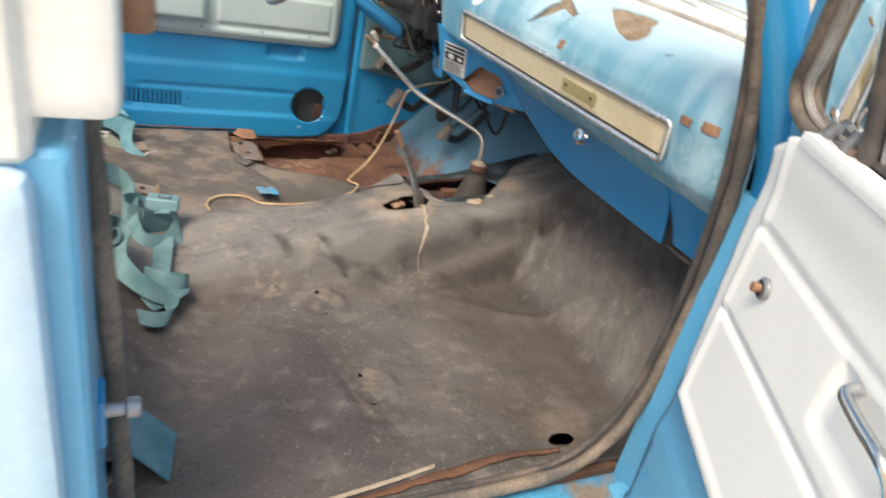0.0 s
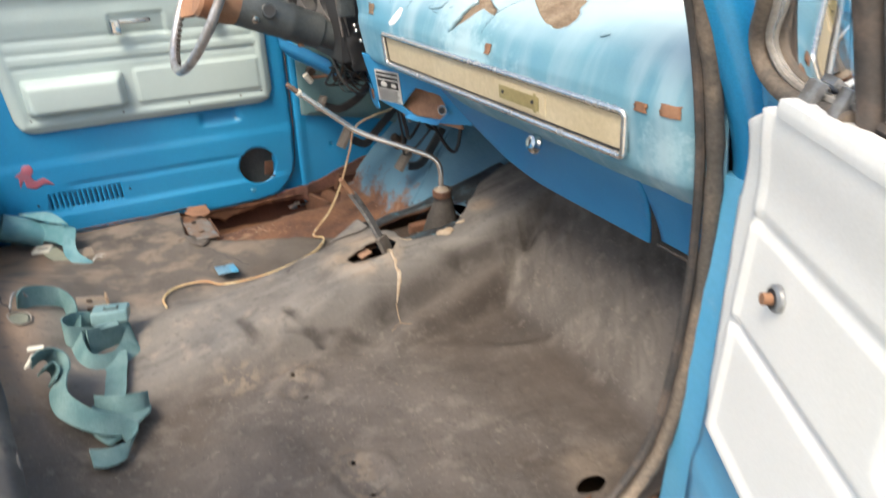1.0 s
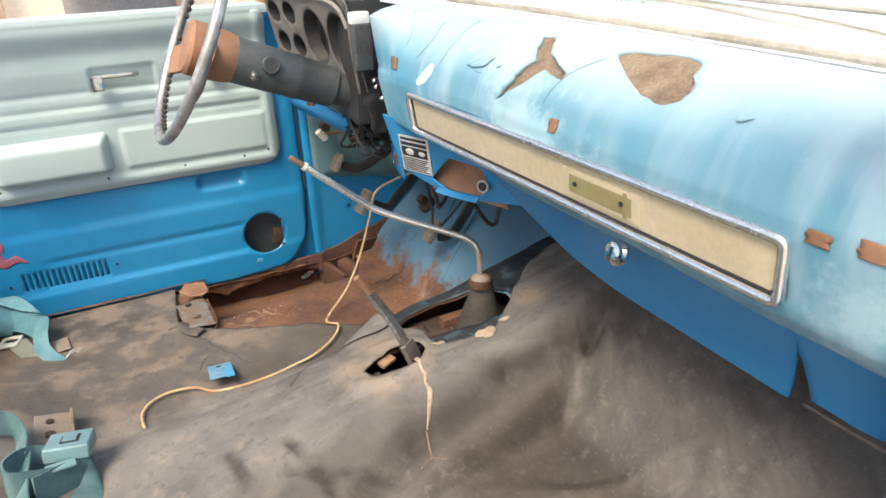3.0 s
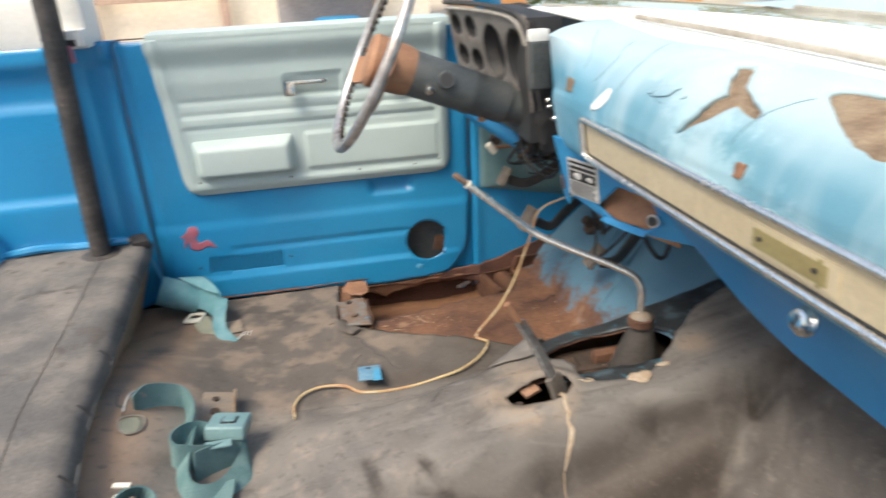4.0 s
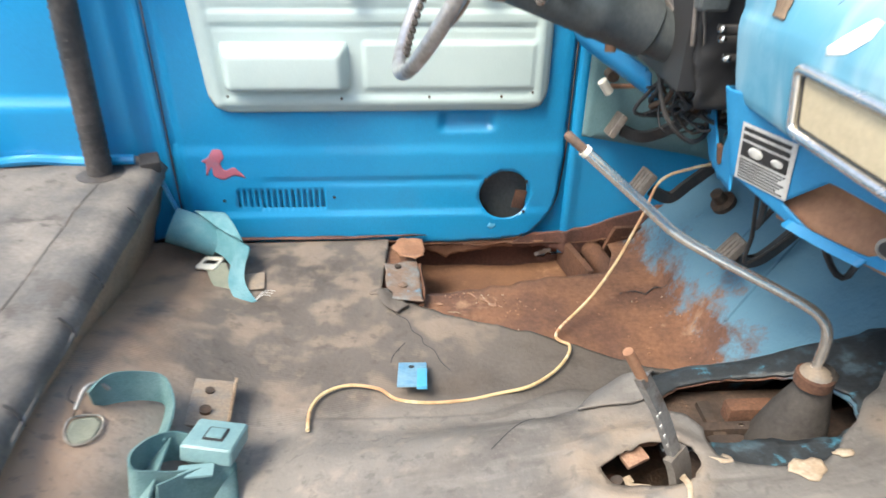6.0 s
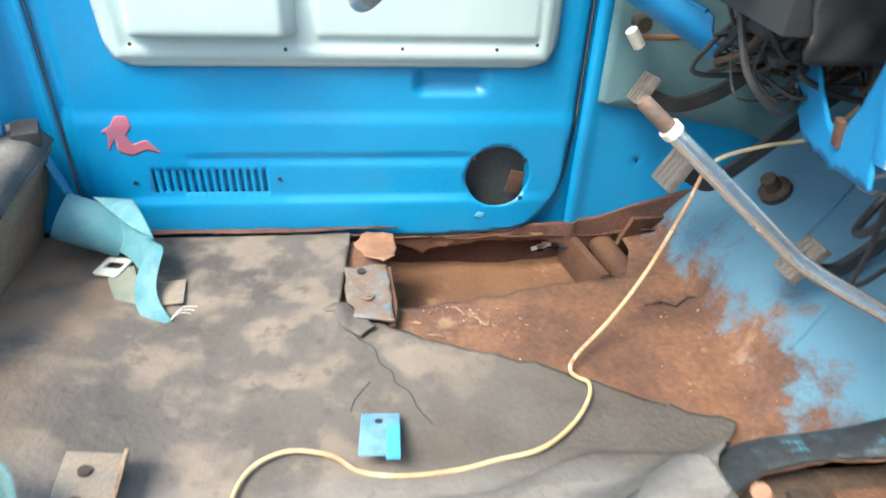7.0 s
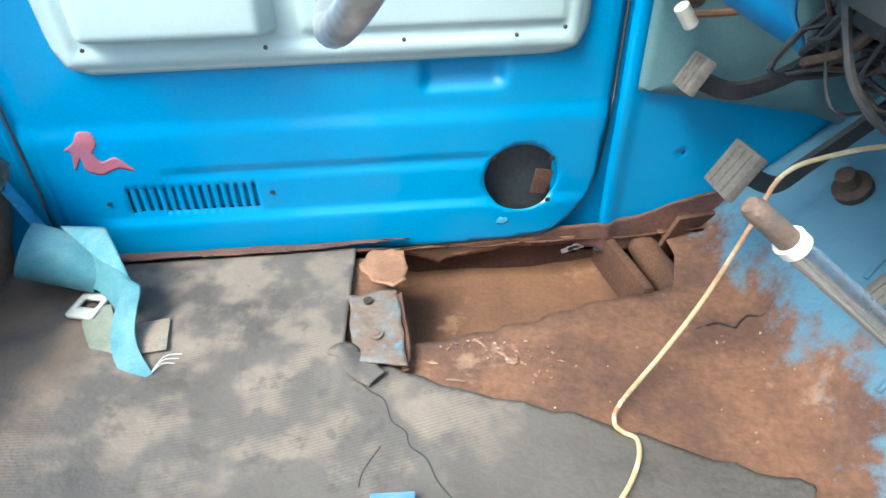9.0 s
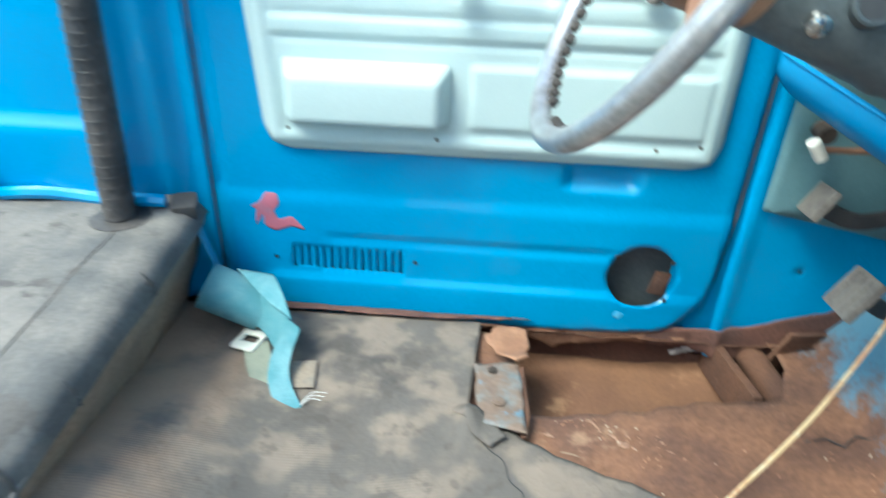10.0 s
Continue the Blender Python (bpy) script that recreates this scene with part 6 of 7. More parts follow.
for g in gauges:
    cy, cz = sum(p[0] for p in g) / len(g), sum(p[1] for p in g) / len(g)
    front = [cluster_place(np.array(p[0]), np.array(p[1]), 0.0) for p in g]
    back = [cluster_place(np.array(cy + 0.80 * (p[0] - cy)), np.array(cz + 0.80 * (p[1] - cz)), 0.028) for p in g]
    n_ = len(g)
    part("gauge_cup", ([tuple(map(float, q)) for q in front + back], [], [(i, (i + 1) % n_, n_ + (i + 1) % n_, n_ + i) for i in range(n_)]), BLACK, cluster)
# Solid black box painted as the shade behind the gauge holes.
part("cavity", box((0.295, 1.09, 0.50), (0.36, 1.44, 0.74), 0.004), INK_AND_VOID, cluster, "black box standing in for the dark hollow behind the bezel")
part("top_rim", tube(smooth_line([Vector(tuple(map(float, cluster_place(np.array(u), np.array(v), -0.002)))) for u, v in ((1.432, 0.752), (1.34, 0.755), (1.22, 0.755), (1.13, 0.750), (1.095, 0.735), (1.082, 0.705))], 6), 0.0055, 10), BLACK, cluster, "black rim over the gauges")
part("top_band", tube(smooth_line([Vector(tuple(map(float, cluster_place(np.array(u), np.array(v), -0.003)))) for u, v in ((1.428, 0.740), (1.34, 0.743), (1.22, 0.743), (1.14, 0.738), (1.105, 0.722), (1.094, 0.69))], 6), 0.0045, 8), PALE_RUBBER, cluster, "pale band along the bezel top")
part("side_cheek", box((0.286, 1.052, 0.612), (0.325, 1.074, 0.702), 0.008, segments=3), COLUMN, cluster, "grey plastic side of the bezel")
part("white_corner", box((0.284, 1.054, 0.700), (0.322, 1.076, 0.722), 0.006), WHITE_VINYL, cluster, "white corner of the bezel")
# Black ragged sheet stands in for the shaded void beside the bezel.
sheet("dark_void", 0.300, 0.46, 0.47, 0.705, 0.006, lambda u, v: (u, 1.085 + 0.006 * vnoise(u * 40, v * 40, 71), v), INK_AND_VOID, torn([(0.302, 0.705), (0.304, 0.62), (0.306, 0.56), (0.314, 0.52), (0.326, 0.475)], 0.004, 0.012, 72) + [(0.46, 0.475), (0.46, 0.705)], (), 0.003, parent=cluster, label="black sheet standing in for the dark hollow beside the bezel")
part("bezel_edge", tube([(0.287, 1.083, 0.735), (0.289, 1.080, 0.65), (0.294, 1.078, 0.60), (0.299, 1.080, 0.565)], 0.0032, 8), BEZEL, cluster, "worn pale edge of the bezel")
part("column_bracket", box((0.315, 1.150, 0.478), (0.385, 1.215, 0.522), 0.010, segments=3), INK_AND_VOID, cluster, "black bracket under the column")
part("column_surround", box((0.36, 1.085, 0.505), (0.46, 1.28, 0.535), 0.012), INK_AND_VOID, cluster)
part("backing_box", box((0.50, 1.06, 0.44), (0.60, 1.34, 0.56), 0.02), INK_AND_VOID, cluster, "black brake bracket behind the column")
for q in ((0.320, 1.046, 0.593), (0.323, 1.046, 0.581), (0.334, 1.046, 0.557)):
    part("screw", lathe([(0, 0.0045), (0.006, 0.0045), (0.008, 0.002)], along(q, (q[0] - 1, q[1] - 0.5, q[2] + 0.3)), 10), CHROME, cluster)
    part("screw_post", box((q[0] - 0.004, q[1], q[2] - 0.004), (q[0] + 0.10, q[1] + 0.012, q[2] + 0.004), 0.002), BLACK, cluster)

# steering column and wheel
AX = Vector((0.929, 0.0, -0.370))
WC = Vector((-0.002, 1.168, 0.675))
column = thing("steering_column", "black steering column with worn metal wheel and rusty tan shroud", "steering column")
cm = along(WC, WC + AX)
part("jacket", lathe([(0.075, 0.042), (0.08, 0.0450), (0.20, 0.0438), (0.205, 0.0452), (0.215, 0.0452), (0.22, 0.0430), (0.29, 0.0420), (0.295, 0.036), (0.40, 0.032)], cm, 28), COLUMN, column)
shroud = part("shroud", lathe([(0.004, 0.030), (0.006, 0.046), (0.03, 0.0520), (0.07, 0.0485), (0.085, 0.0450)], cm, 28), TAN, column, "rusty tan shroud")
ig = cm @ Vector((0, 0, 0.155))
side_dir = Vector((-0.06, -0.95, 0.30)).normalized()
ign = part("ignition_switch", lathe([(0.0, 0.0185), (0.012, 0.018), (0.0155, 0.0170), (0.0165, 0.0152), (0.0160, 0.0128)], along(ig + side_dir * 0.035, ig + side_dir), 20), COLUMN, column, "empty ignition switch")
part("key_hole", lathe([(0, 0.0125), (0.0006, 0.0125)], along(ig + side_dir * 0.0508, ig + side_dir), 14), INK_AND_VOID, ign)
sd2 = Vector((0.0, -0.93, -0.36)).normalized()
lever = cm @ Vector((0, 0, 0.115))
part("stalk_stub", lathe([(0, 0.009), (0.012, 0.009), (0.014, 0.005)], along(lever + sd2 * 0.039, lever + sd2), 12), CHROME, column)
part("bolt", lathe([(0, 0.009), (0.015, 0.008)], along(cm @ Vector((0, 0, 0.235)) + Vector((0, -0.01, -0.036)), cm @ Vector((0, 0, 0.235)) + Vector((0, -0.02, -0.2))), 10), TAN, column)
upv = Vector((0.454, 0, 0.891))
WA = Vector((0.891, 0, -0.454))
WH = Vector((0.018, 1.168, 0.681))
sidev = Vector((0, 1, 0))
R = 0.194
rim_pts = [WH - WA * 0.012 + R * (math.cos(a) * sidev + math.sin(a) * upv) for a in np.linspace(0, 2 * math.pi, 120, endpoint=False)]
wheel = part("wheel_rim", tube(rim_pts, 0.0100, 14, True), RIM, column, "worn bright metal wheel rim with finger notches")
for k in range(72):
    a = 2 * math.pi * k / 72
    q = WH - WA * 0.006 + (R - 0.010) * (math.cos(a) * sidev + math.sin(a) * upv)
    if k % 18 > 1:
        part("finger_bump", lathe([(-0.0055, 0.001), (-0.003, 0.0055), (0.003, 0.0055), (0.0055, 0.001)], along(q, q + (math.cos(a) * sidev + math.sin(a) * upv)), 6), BOOT, wheel)
for a in (radians(200), radians(-20)):
    q0 = WH + WA * 0.02 + 0.04 * (math.cos(a) * sidev + math.sin(a) * upv)
    q1 = WH - WA * 0.010 + (R - 0.006) * (math.cos(a) * sidev + math.sin(a) * upv)
    part("spoke", strap([q0, (q0 + q1) / 2 + WA * 0.006, q1], [upv, upv, upv], 0.06, 0.010), TAN, wheel, "rusty tan spoke")
part("hub", lathe([(-0.006, 0.02), (-0.004, 0.045), (0.004, 0.052), (0.03, 0.050)], cm, 24), TAN, wheel)

# ---- levers ----
shifter = thing("gear_lever", "bent chrome gear lever with bare rusty tip", "gear lever")
rod = smooth_line([(0.424, 0.822, 0.235), (0.424, 0.823, 0.285), (0.411, 0.832, 0.312), (0.372, 0.850, 0.332), (0.295, 0.883, 0.364), (0.250, 0.901, 0.386), (0.222, 0.909, 0.408), (0.131, 0.925, 0.485)], 6)
part("rod", tube(rod, 0.0066, 16), LEVER, shifter)
part("collar", lathe([(0, 0.0078), (0.006, 0.0078)], along((0.133, 0.9247, 0.4833), (0.117, 0.9275, 0.497)), 16), IVORY, shifter, "white plastic collar")
part("tip", lathe([(0, 0.0058), (0.026, 0.0056), (0.029, 0.004)], along((0.129, 0.9254, 0.4867), (0.104, 0.9297, 0.508)), 12), TIP, shifter, "rusty threaded tip")
part("boot", lathe([(-0.11, 0.055), (-0.06, 0.047), (-0.01, 0.036), (0.03, 0.023), (0.045, 0.0195), (0.062, 0.019), (0.066, 0.014)], pose(0.428, 0.822, 0.172, 0, 6, 0), 22), BOOT, shifter, "greasy gear lever tower")
part("ring", lathe([(-0.010, 0.0225), (0.004, 0.0225), (0.006, 0.018)], pose(0.424, 0.818, 0.228), 20), RUST, shifter, "rusty clamp ring")
part("dirt_cap", lathe([(0, 0.0195), (0.004, 0.018), (0.009, 0.010)], pose(0.424, 0.818, 0.232), 18), ANCHOR, shifter)
gearbox = thing("transmission", "greasy transmission housing seen through the tunnel opening", "transmission")
part("case", box((0.16, 0.66, -0.16), (0.64, 0.93, 0.020), 0.03), DARK, gearbox)
part("bell_housing", box((0.52, 0.66, -0.16), (0.84, 0.90, 0.11), 0.05), DARK, gearbox)
part("top_plate", box((0.27, 0.765, 0.060), (0.53, 0.93, 0.105), 0.012), GREASE, gearbox, "mud-caked gearbox top")
part("rib", box((0.27, 0.84, 0.10), (0.40, 0.856, 0.118), 0.006), GREASE, gearbox)
part("rib", box((0.33, 0.775, 0.10), (0.35, 0.90, 0.114), 0.006), DARK, gearbox)
for q in ((0.372, 0.848), (0.49, 0.885), (0.50, 0.79)):
    part("bolt", lathe([(0, 0.0055), (0.012, 0.0055), (0.014, 0.003)], pose(q[0], q[1], 0.104), 10), BACKING if q[0] < 0.4 else DARK, gearbox)
part("bracket", box((0.15, 0.74, 0.055), (0.19, 0.80, 0.09), 0.008), RUST, gearbox)
part("rod_end", tube([(0.172, 0.755, 0.13), (0.188, 0.752, 0.09), (0.20, 0.75, 0.05)], 0.008, 10), DARK, gearbox)
part("orange_lug", box((-0.016, -0.010, -0.004), (0.016, 0.010, 0.004), 0.003, pose(0.205, 0.790, 0.128, 10, -8, 20)), SCOURED, gearbox, "scoured orange lug")
part("lever_fork", box((0.36, 0.86, 0.10), (0.43, 0.885, 0.132), 0.008), RUST, gearbox)
part("lever_fork", box((0.315, 0.80, 0.10), (0.365, 0.83, 0.122), 0.008), GREASE, gearbox)
for bx, by, bz, br in ((0.190, 0.775, 0.100, 20), (0.205, 0.760, 0.108, -15), (0.178, 0.752, 0.096, 40)):
    part("paint_flake", box((-0.014, -0.005, -0.001), (0.014, 0.005, 0.001), 0.0, pose(bx, by, bz, 8, -6, br)), BACKING, gearbox, "pale flake lying on the gearbox")
transfer = thing("transfer_lever", "short flat steel transfer case lever in a slot of the tunnel", "transfer lever")
part("blade", strap([(0.262, 0.745, 0.03), (0.243, 0.748, 0.145), (0.222, 0.746, 0.20), (0.200, 0.746, 0.25), (0.170, 0.745, 0.305)], [(0.75, 0.66, 0)] * 5, 0.018, 0.009), STEEL, transfer)
part("tip", tube([(0.172, 0.745, 0.300), (0.149, 0.745, 0.340)], 0.0058, 10), TAN, transfer)
part("blade_root", strap([(0.264, 0.743, 0.03), (0.252, 0.745, 0.11), (0.240, 0.746, 0.160), (0.229, 0.745, 0.186)], [(0.75, 0.66, 0)] * 4, 0.036, 0.010), PEDAL, transfer)
for k in range(4):
    part("stamped_bar", box((-0.004, -0.0005, -0.003), (0.004, 0.0005, 0.003), 0.0, pose(0.2155 - 0.0066 * k, 0.7385, 0.208 + 0.015 * k, -8, -24, 42)), PAPER, transfer)
scrap = thing("torn_mat_scraps", "pale torn backing scraps at the edge of the tunnel opening", "scraps", kind="stuff")
rip = [(0.242, 0.740, 0.0042), (0.243, 0.722, 0.0035), (0.240, 0.705, 0.0030), (0.241, 0.690, 0.0040), (0.234, 0.678, 0.0020), (0.237, 0.667, 0.0046), (0.231, 0.655, 0.0046), (0.222, 0.644, 0.0032), (0.212, 0.632, 0.0004)]
sheet("scrap", 0.20, 0.26, 0.62, 0.75, 0.0016, lambda u, v: (u, v, mat_z(u, v) + 0.0012), BACKING, ragged([(x - w, y) for x, y, w in rip] + [(x + w, y) for x, y, w in reversed(rip)], 0.0006, 0.005, 46), (), 0.001, parent=scrap, label="pale rip running down the mat", out=1)
for line_ in ([(0.212, 0.634), (0.208, 0.616), (0.205, 0.598)], [(0.205, 0.598), (0.192, 0.596), (0.180, 0.590)], [(0.205, 0.598), (0.214, 0.588), (0.224, 0.582)]):
    part("split", tube([(x, y, float(mat_z(np.array(x), np.array(y))) + 0.0004) for x, y in line_], 0.0012, 6), FOAM, scrap, "thin forked split below the rip")
tongue_line = ragged([(0.150, 0.862), (0.196, 0.925), (0.226, 0.932), (0.238, 0.905), (0.247, 0.872), (0.235, 0.862), (0.185, 0.860)], 0.0015, 0.012, 47)
sheet("lifted_flap", 0.14, 0.26, 0.85, 0.94, 0.003, lambda u, v: (u, v, mat_z(u, v) + 0.0035 + 0.22 * np.maximum(0, v - 0.868) * sstep(0.15, 0.19, u)), MAT, tongue_line, (), 0.003, parent=scrap, label="lifted grey corner of the torn mat", out=1)
part("flap_crack", tube([(x, y, float(mat_z(np.array(x), np.array(y))) + 0.0050 + 0.22 * max(0, y - 0.868)) for x, y in ((0.168, 0.872), (0.190, 0.876), (0.205, 0.882), (0.222, 0.880), (0.240, 0.888))], 0.0010, 5), INK_AND_VOID, scrap)
rg = np.random.RandomState(12)
for x, y, w in ((0.300, 0.758, 0.017), (0.388, 0.730, 0.022), (0.434, 0.744, 0.012)):
    outline_ = [(x + w * rg.uniform(0.55, 1.35) * math.cos(a), y + 0.65 * w * rg.uniform(0.5, 1.4) * math.sin(a)) for a in np.linspace(0, 6.28, 13)[:-1]]
    sheet("scrap", x - 2 * w, x + 2 * w, y - 1.5 * w, y + 1.5 * w, 0.003, lambda u, v: (u, v, mat_z(u, v) + 0.003 - 0.25 * np.maximum(0, v - 0.745)), BACKING, outline_, (), 0.002, parent=scrap)

# ---- pedals and footwell ----
def pedal(name, label_, c, tilt, arm_pts, size):
    t = thing(name, label_, "pedal")
    pm = pose(*c, *tilt)
    part("pad", box((-size[0], -size[1], -0.007), (size[0], size[1], 0.007), 0.005, pm), PEDAL, t)
    for k in (-0.5, 0.0, 0.5):
        part("rib", box((-size[0] * 0.85, k * size[1] - 0.003, 0.007), (size[0] * 0.85, k * size[1] + 0.003, 0.0095), 0.001, pm), PEDAL, t)
    part("arm", strap(arm_pts, [(0, 1, 0.1)] * len(arm_pts), 0.009, 0.024), BLACK, t)
    return t


pedal("clutch_pedal", "dusty rubber clutch pedal on a black arm", (0.366, 1.520, 0.290), (-20, -58, 12), [(0.380, 1.520, 0.278), (0.43, 1.50, 0.272), (0.50, 1.47, 0.33), (0.56, 1.44, 0.46)], (0.026, 0.030))
pedal("brake_pedal", "dusty rubber brake pedal on a black arm", (0.398, 1.412, 0.203), (-20, -56, 12), [(0.425, 1.415, 0.190), (0.467, 1.42, 0.170), (0.50, 1.42, 0.198), (0.56, 1.42, 0.255), (0.64, 1.41, 0.35)], (0.034, 0.038))
pedal("accelerator_pedal", "worn accelerator pedal on the toe board", (0.500, 1.205, 0.172), (-8, -52, 4), [(0.515, 1.20, 0.155), (0.56, 1.20, 0.16), (0.62, 1.18, 0.26)], (0.031, 0.023))
shaft = thing("steering_shaft", "black steering shaft running down to the toe board", "shaft")
part("shaft", tube([(0.36, 1.19, 0.53), (0.55, 1.20, 0.43), (0.85, 1.22, 0.28)], 0.014, 12), BLACK, shaft)
dimmer = thing("dimmer_switch", "old foot dimmer switch on the toe board", "switch")
part("body", lathe([(0, 0.026), (0.012, 0.026), (0.016, 0.014), (0.04, 0.013), (0.042, 0.009)], along((0.596, 1.432, 0.145), (0.50, 1.42, 0.25)), 16), DARK, dimmer)
release = thing("release_handle", "white handled hood release lever under the dash", "handle")
part("grip", tube([(0.315, 1.49, 0.392), (0.333, 1.492, 0.368)], 0.0095, 14), IVORY, release)
part("stem", tube([(0.328, 1.492, 0.381), (0.37, 1.50, 0.378), (0.41, 1.50, 0.38)], 0.005, 8), TAN, release)
part("mount", lathe([(0, 0.012), (0.03, 0.012)], along((0.345, 1.545, 0.392), (0.345, 1.50, 0.392)), 12), DARK, release)
kick = sheet("kick_panel", 0.288, 0.86, -0.05, 0.70, 0.010, lambda u, v: (u, 1.572 - 0.007 * np.exp(-((u - 0.302) / 0.010) ** 2) + 0.002 * vnoise(u * 9, v * 9, 51), v), BLUE, None, [circle(0.407, 0.135, 0.005, 8)], 0.003)
tagged(kick, "blue steel kick panel ahead of the door", "kick panel", kind="structure")
liner = sheet("kick_liner", 0.305, 0.84, 0.0, 0.68, 0.02, lambda u, v: (u, 1.556 + 0 * u, v), TEAL_PANEL, [(0.308, 0.252), (0.45, 0.225), (0.58, 0.20), (0.70, 0.15), (0.84, 0.15), (0.84, 0.68), (0.308, 0.68)], (), 0.004)
tagged(liner, "grey teal fibre panel on the kick panel", "kick panel", kind="structure")
loom = thing("wiring_loom", "loose black wiring hanging below the dash", "wiring")
rng = np.random.RandomState(4)
for k in range(6):
    a = Vector((0.42 + rng.uniform(-0.04, 0.05), 0.98 + rng.uniform(-0.06, 0.10), 0.46))
    b = Vector((0.50 + rng.uniform(-0.05, 0.08), 1.05 + rng.uniform(-0.1, 0.15), 0.30 + rng.uniform(-0.05, 0.05)))
    c = Vector((0.58 + rng.uniform(-0.05, 0.08), 1.10 + rng.uniform(-0.1, 0.1), 0.42))
    part("strand", tube(smooth_line([a, (a + b) / 2 + Vector((0, 0, -0.04)), b, c], 6), 0.003 + 0.002 * (k % 2), 6), BLACK if k % 4 else STEEL, loom)
for k in range(9):
    a = Vector((0.40 + rng.uniform(-0.03, 0.05), 1.16 + rng.uniform(-0.05, 0.10), 0.50))
    b = Vector((0.47 + rng.uniform(-0.04, 0.05), 1.22 + rng.uniform(-0.06, 0.10), 0.40 + rng.uniform(-0.05, 0.04)))
    c = Vector((0.57 + rng.uniform(-0.02, 0.05), 1.27 + rng.uniform(-0.08, 0.10), 0.46 + rng.uniform(-0.03, 0.03)))
    part("strand", tube(smooth_line([a, (a + b) / 2 + Vector((0.01, 0, -0.02)), b, c], 6), 0.0020 + 0.0025 * (k % 3 == 0), 6), BLACK if k % 3 else DARK, loom)
for k in range(4):
    part("strand", tube(smooth_line([(0.385 + 0.006 * k, 1.175, 0.49), (0.392 + 0.007 * k, 1.185, 0.455), (0.41 + 0.008 * k, 1.19, 0.43 - 0.004 * k)], 5), 0.0013, 6), PALE_RUBBER, loom, "pale thin wires")
rt = np.random.RandomState(9)
for k in range(26):
    a = Vector((0.335 + rt.uniform(-0.03, 0.05), 1.13 + rt.uniform(0.0, 0.12), 0.50))
    b = Vector((0.335 + rt.uniform(-0.035, 0.06), 1.18 + rt.uniform(-0.06, 0.10), 0.435 + rt.uniform(-0.035, 0.03)))
    c = Vector((0.43 + rt.uniform(-0.04, 0.09), 1.20 + rt.uniform(-0.05, 0.12), 0.455 + rt.uniform(-0.05, 0.05)))
    part("strand", tube(smooth_line([a, (a + b) / 2 + Vector((rt.uniform(-0.015, 0.015), rt.uniform(-0.02, 0.02), -0.01)), b, (b + c) / 2 + Vector((0, rt.uniform(-0.03, 0.03), -0.012)), c], 5), rt.uniform(0.0016, 0.0042), 6), (BLACK, INK_AND_VOID, DARK, BLACK)[k % 4], loom)
for k in range(4):
    q = Vector((0.345 + 0.02 * k, 1.155 + 0.028 * k, 0.462 - 0.008 * (k % 2)))
    part("connector", box((-0.012, -0.008, -0.006), (0.012, 0.008, 0.006), 0.002, pose(q.x, q.y, q.z, 20 * k, -30, 40 * k)), BLACK, loom)
heater = thing("heater_box", "black heater box under the middle of the dash", "heater box")
part("case", box((0.56, 0.45, 0.34), (0.84, 0.98, 0.47), 0.02), BLACK, heater)

# ---- seat belts ----
def on_floor(x, y, h=0.004):
    return (x, y, float(mat_z(np.array(x), np.array(y))) + h)


belt = thing("driver_seat_belt", "teal seat belt end coiled on the floor beside the door", "seat belt", "seat belts")
axis = Vector((0.90, 0.04, -0.42)).normalized()
e1 = Vector((0.0, 1.0, 0.095)).normalized()
e2 = axis.cross(e1)
coil = [Vector((-0.521, 1.490, 0.070)) + r_ * math.cos(a_) * e1 + 0.78 * r_ * math.sin(a_) * e2 for r_, a_ in zip(np.linspace(0.046, 0.012, 110).tolist(), np.linspace(4.3, -15.0, 110).tolist())]
part("coil", ribbon([(q, axis) for q in coil], 0.100, 0.003), BELT, belt)
flap_a, flap_b, flap_c, flap_d = Vector((-0.522, 1.512, 0.106)), Vector((-0.459, 1.507, 0.103)), Vector((-0.402, 1.408, 0.090)), Vector((-0.446, 1.440, 0.094))


def flap_place(u, v):
    w = [(1 - u) * (1 - v), u * (1 - v), u * v, (1 - u) * v]
    x, y, z = (sum(k * q[i] for k, q in zip(w, (flap_a, flap_b, flap_c, flap_d))) for i in range(3))
    return x, y, z + 0.010 * np.sin(v * math.pi) * u


sheet("flap", 0, 1, 0, 1, 0.1, flap_place, BELT, None, (), 0.003, parent=belt)
part("tail", strap([(-0.436, 1.442, 0.082), (-0.414, 1.420, 0.086), (-0.404, 1.404, 0.075), (-0.414, 1.385, 0.050), (-0.414, 1.355, 0.034), (-0.402, 1.325, 0.026), (-0.380, 1.292, 0.018)], [(0.5, -0.8, 0), (0.6, -0.75, 0), (0.85, -0.3, 0.3), (0.95, 0.1, 0.2), (0.95, 0.2, 0.15), (0.9, 0.3, 0.1), (0.85, 0.5, 0.05)], 0.032, 0.003), BELT, belt)
part("inner_loop", strap([(-0.470, 1.420, 0.028), (-0.450, 1.375, 0.024), (-0.420, 1.325, 0.020), (-0.398, 1.284, 0.016)], [(0.9, 0.4, 0)] * 4, 0.040, 0.003), OLIVE, belt, "dusty underside of the webbing")
sheet("tongue", -0.035, 0.03, -0.03, 0.03, 0.005, lambda u, v: (-0.482 + (u * 0.92 + v * 0.28) * 0.85, 1.430 + (v - 0.35 * u) * 0.85, 0.030 + 0.1 * u), IVORY, rounded([(-0.03, -0.030), (0.026, -0.030), (0.026, 0.026), (-0.03, 0.026)], 0.008), [rounded([(-0.019, -0.008), (0.018, -0.008), (0.018, 0.012), (-0.019, 0.012)], 0.003)], 0.005, parent=belt, label="white plastic belt tongue")
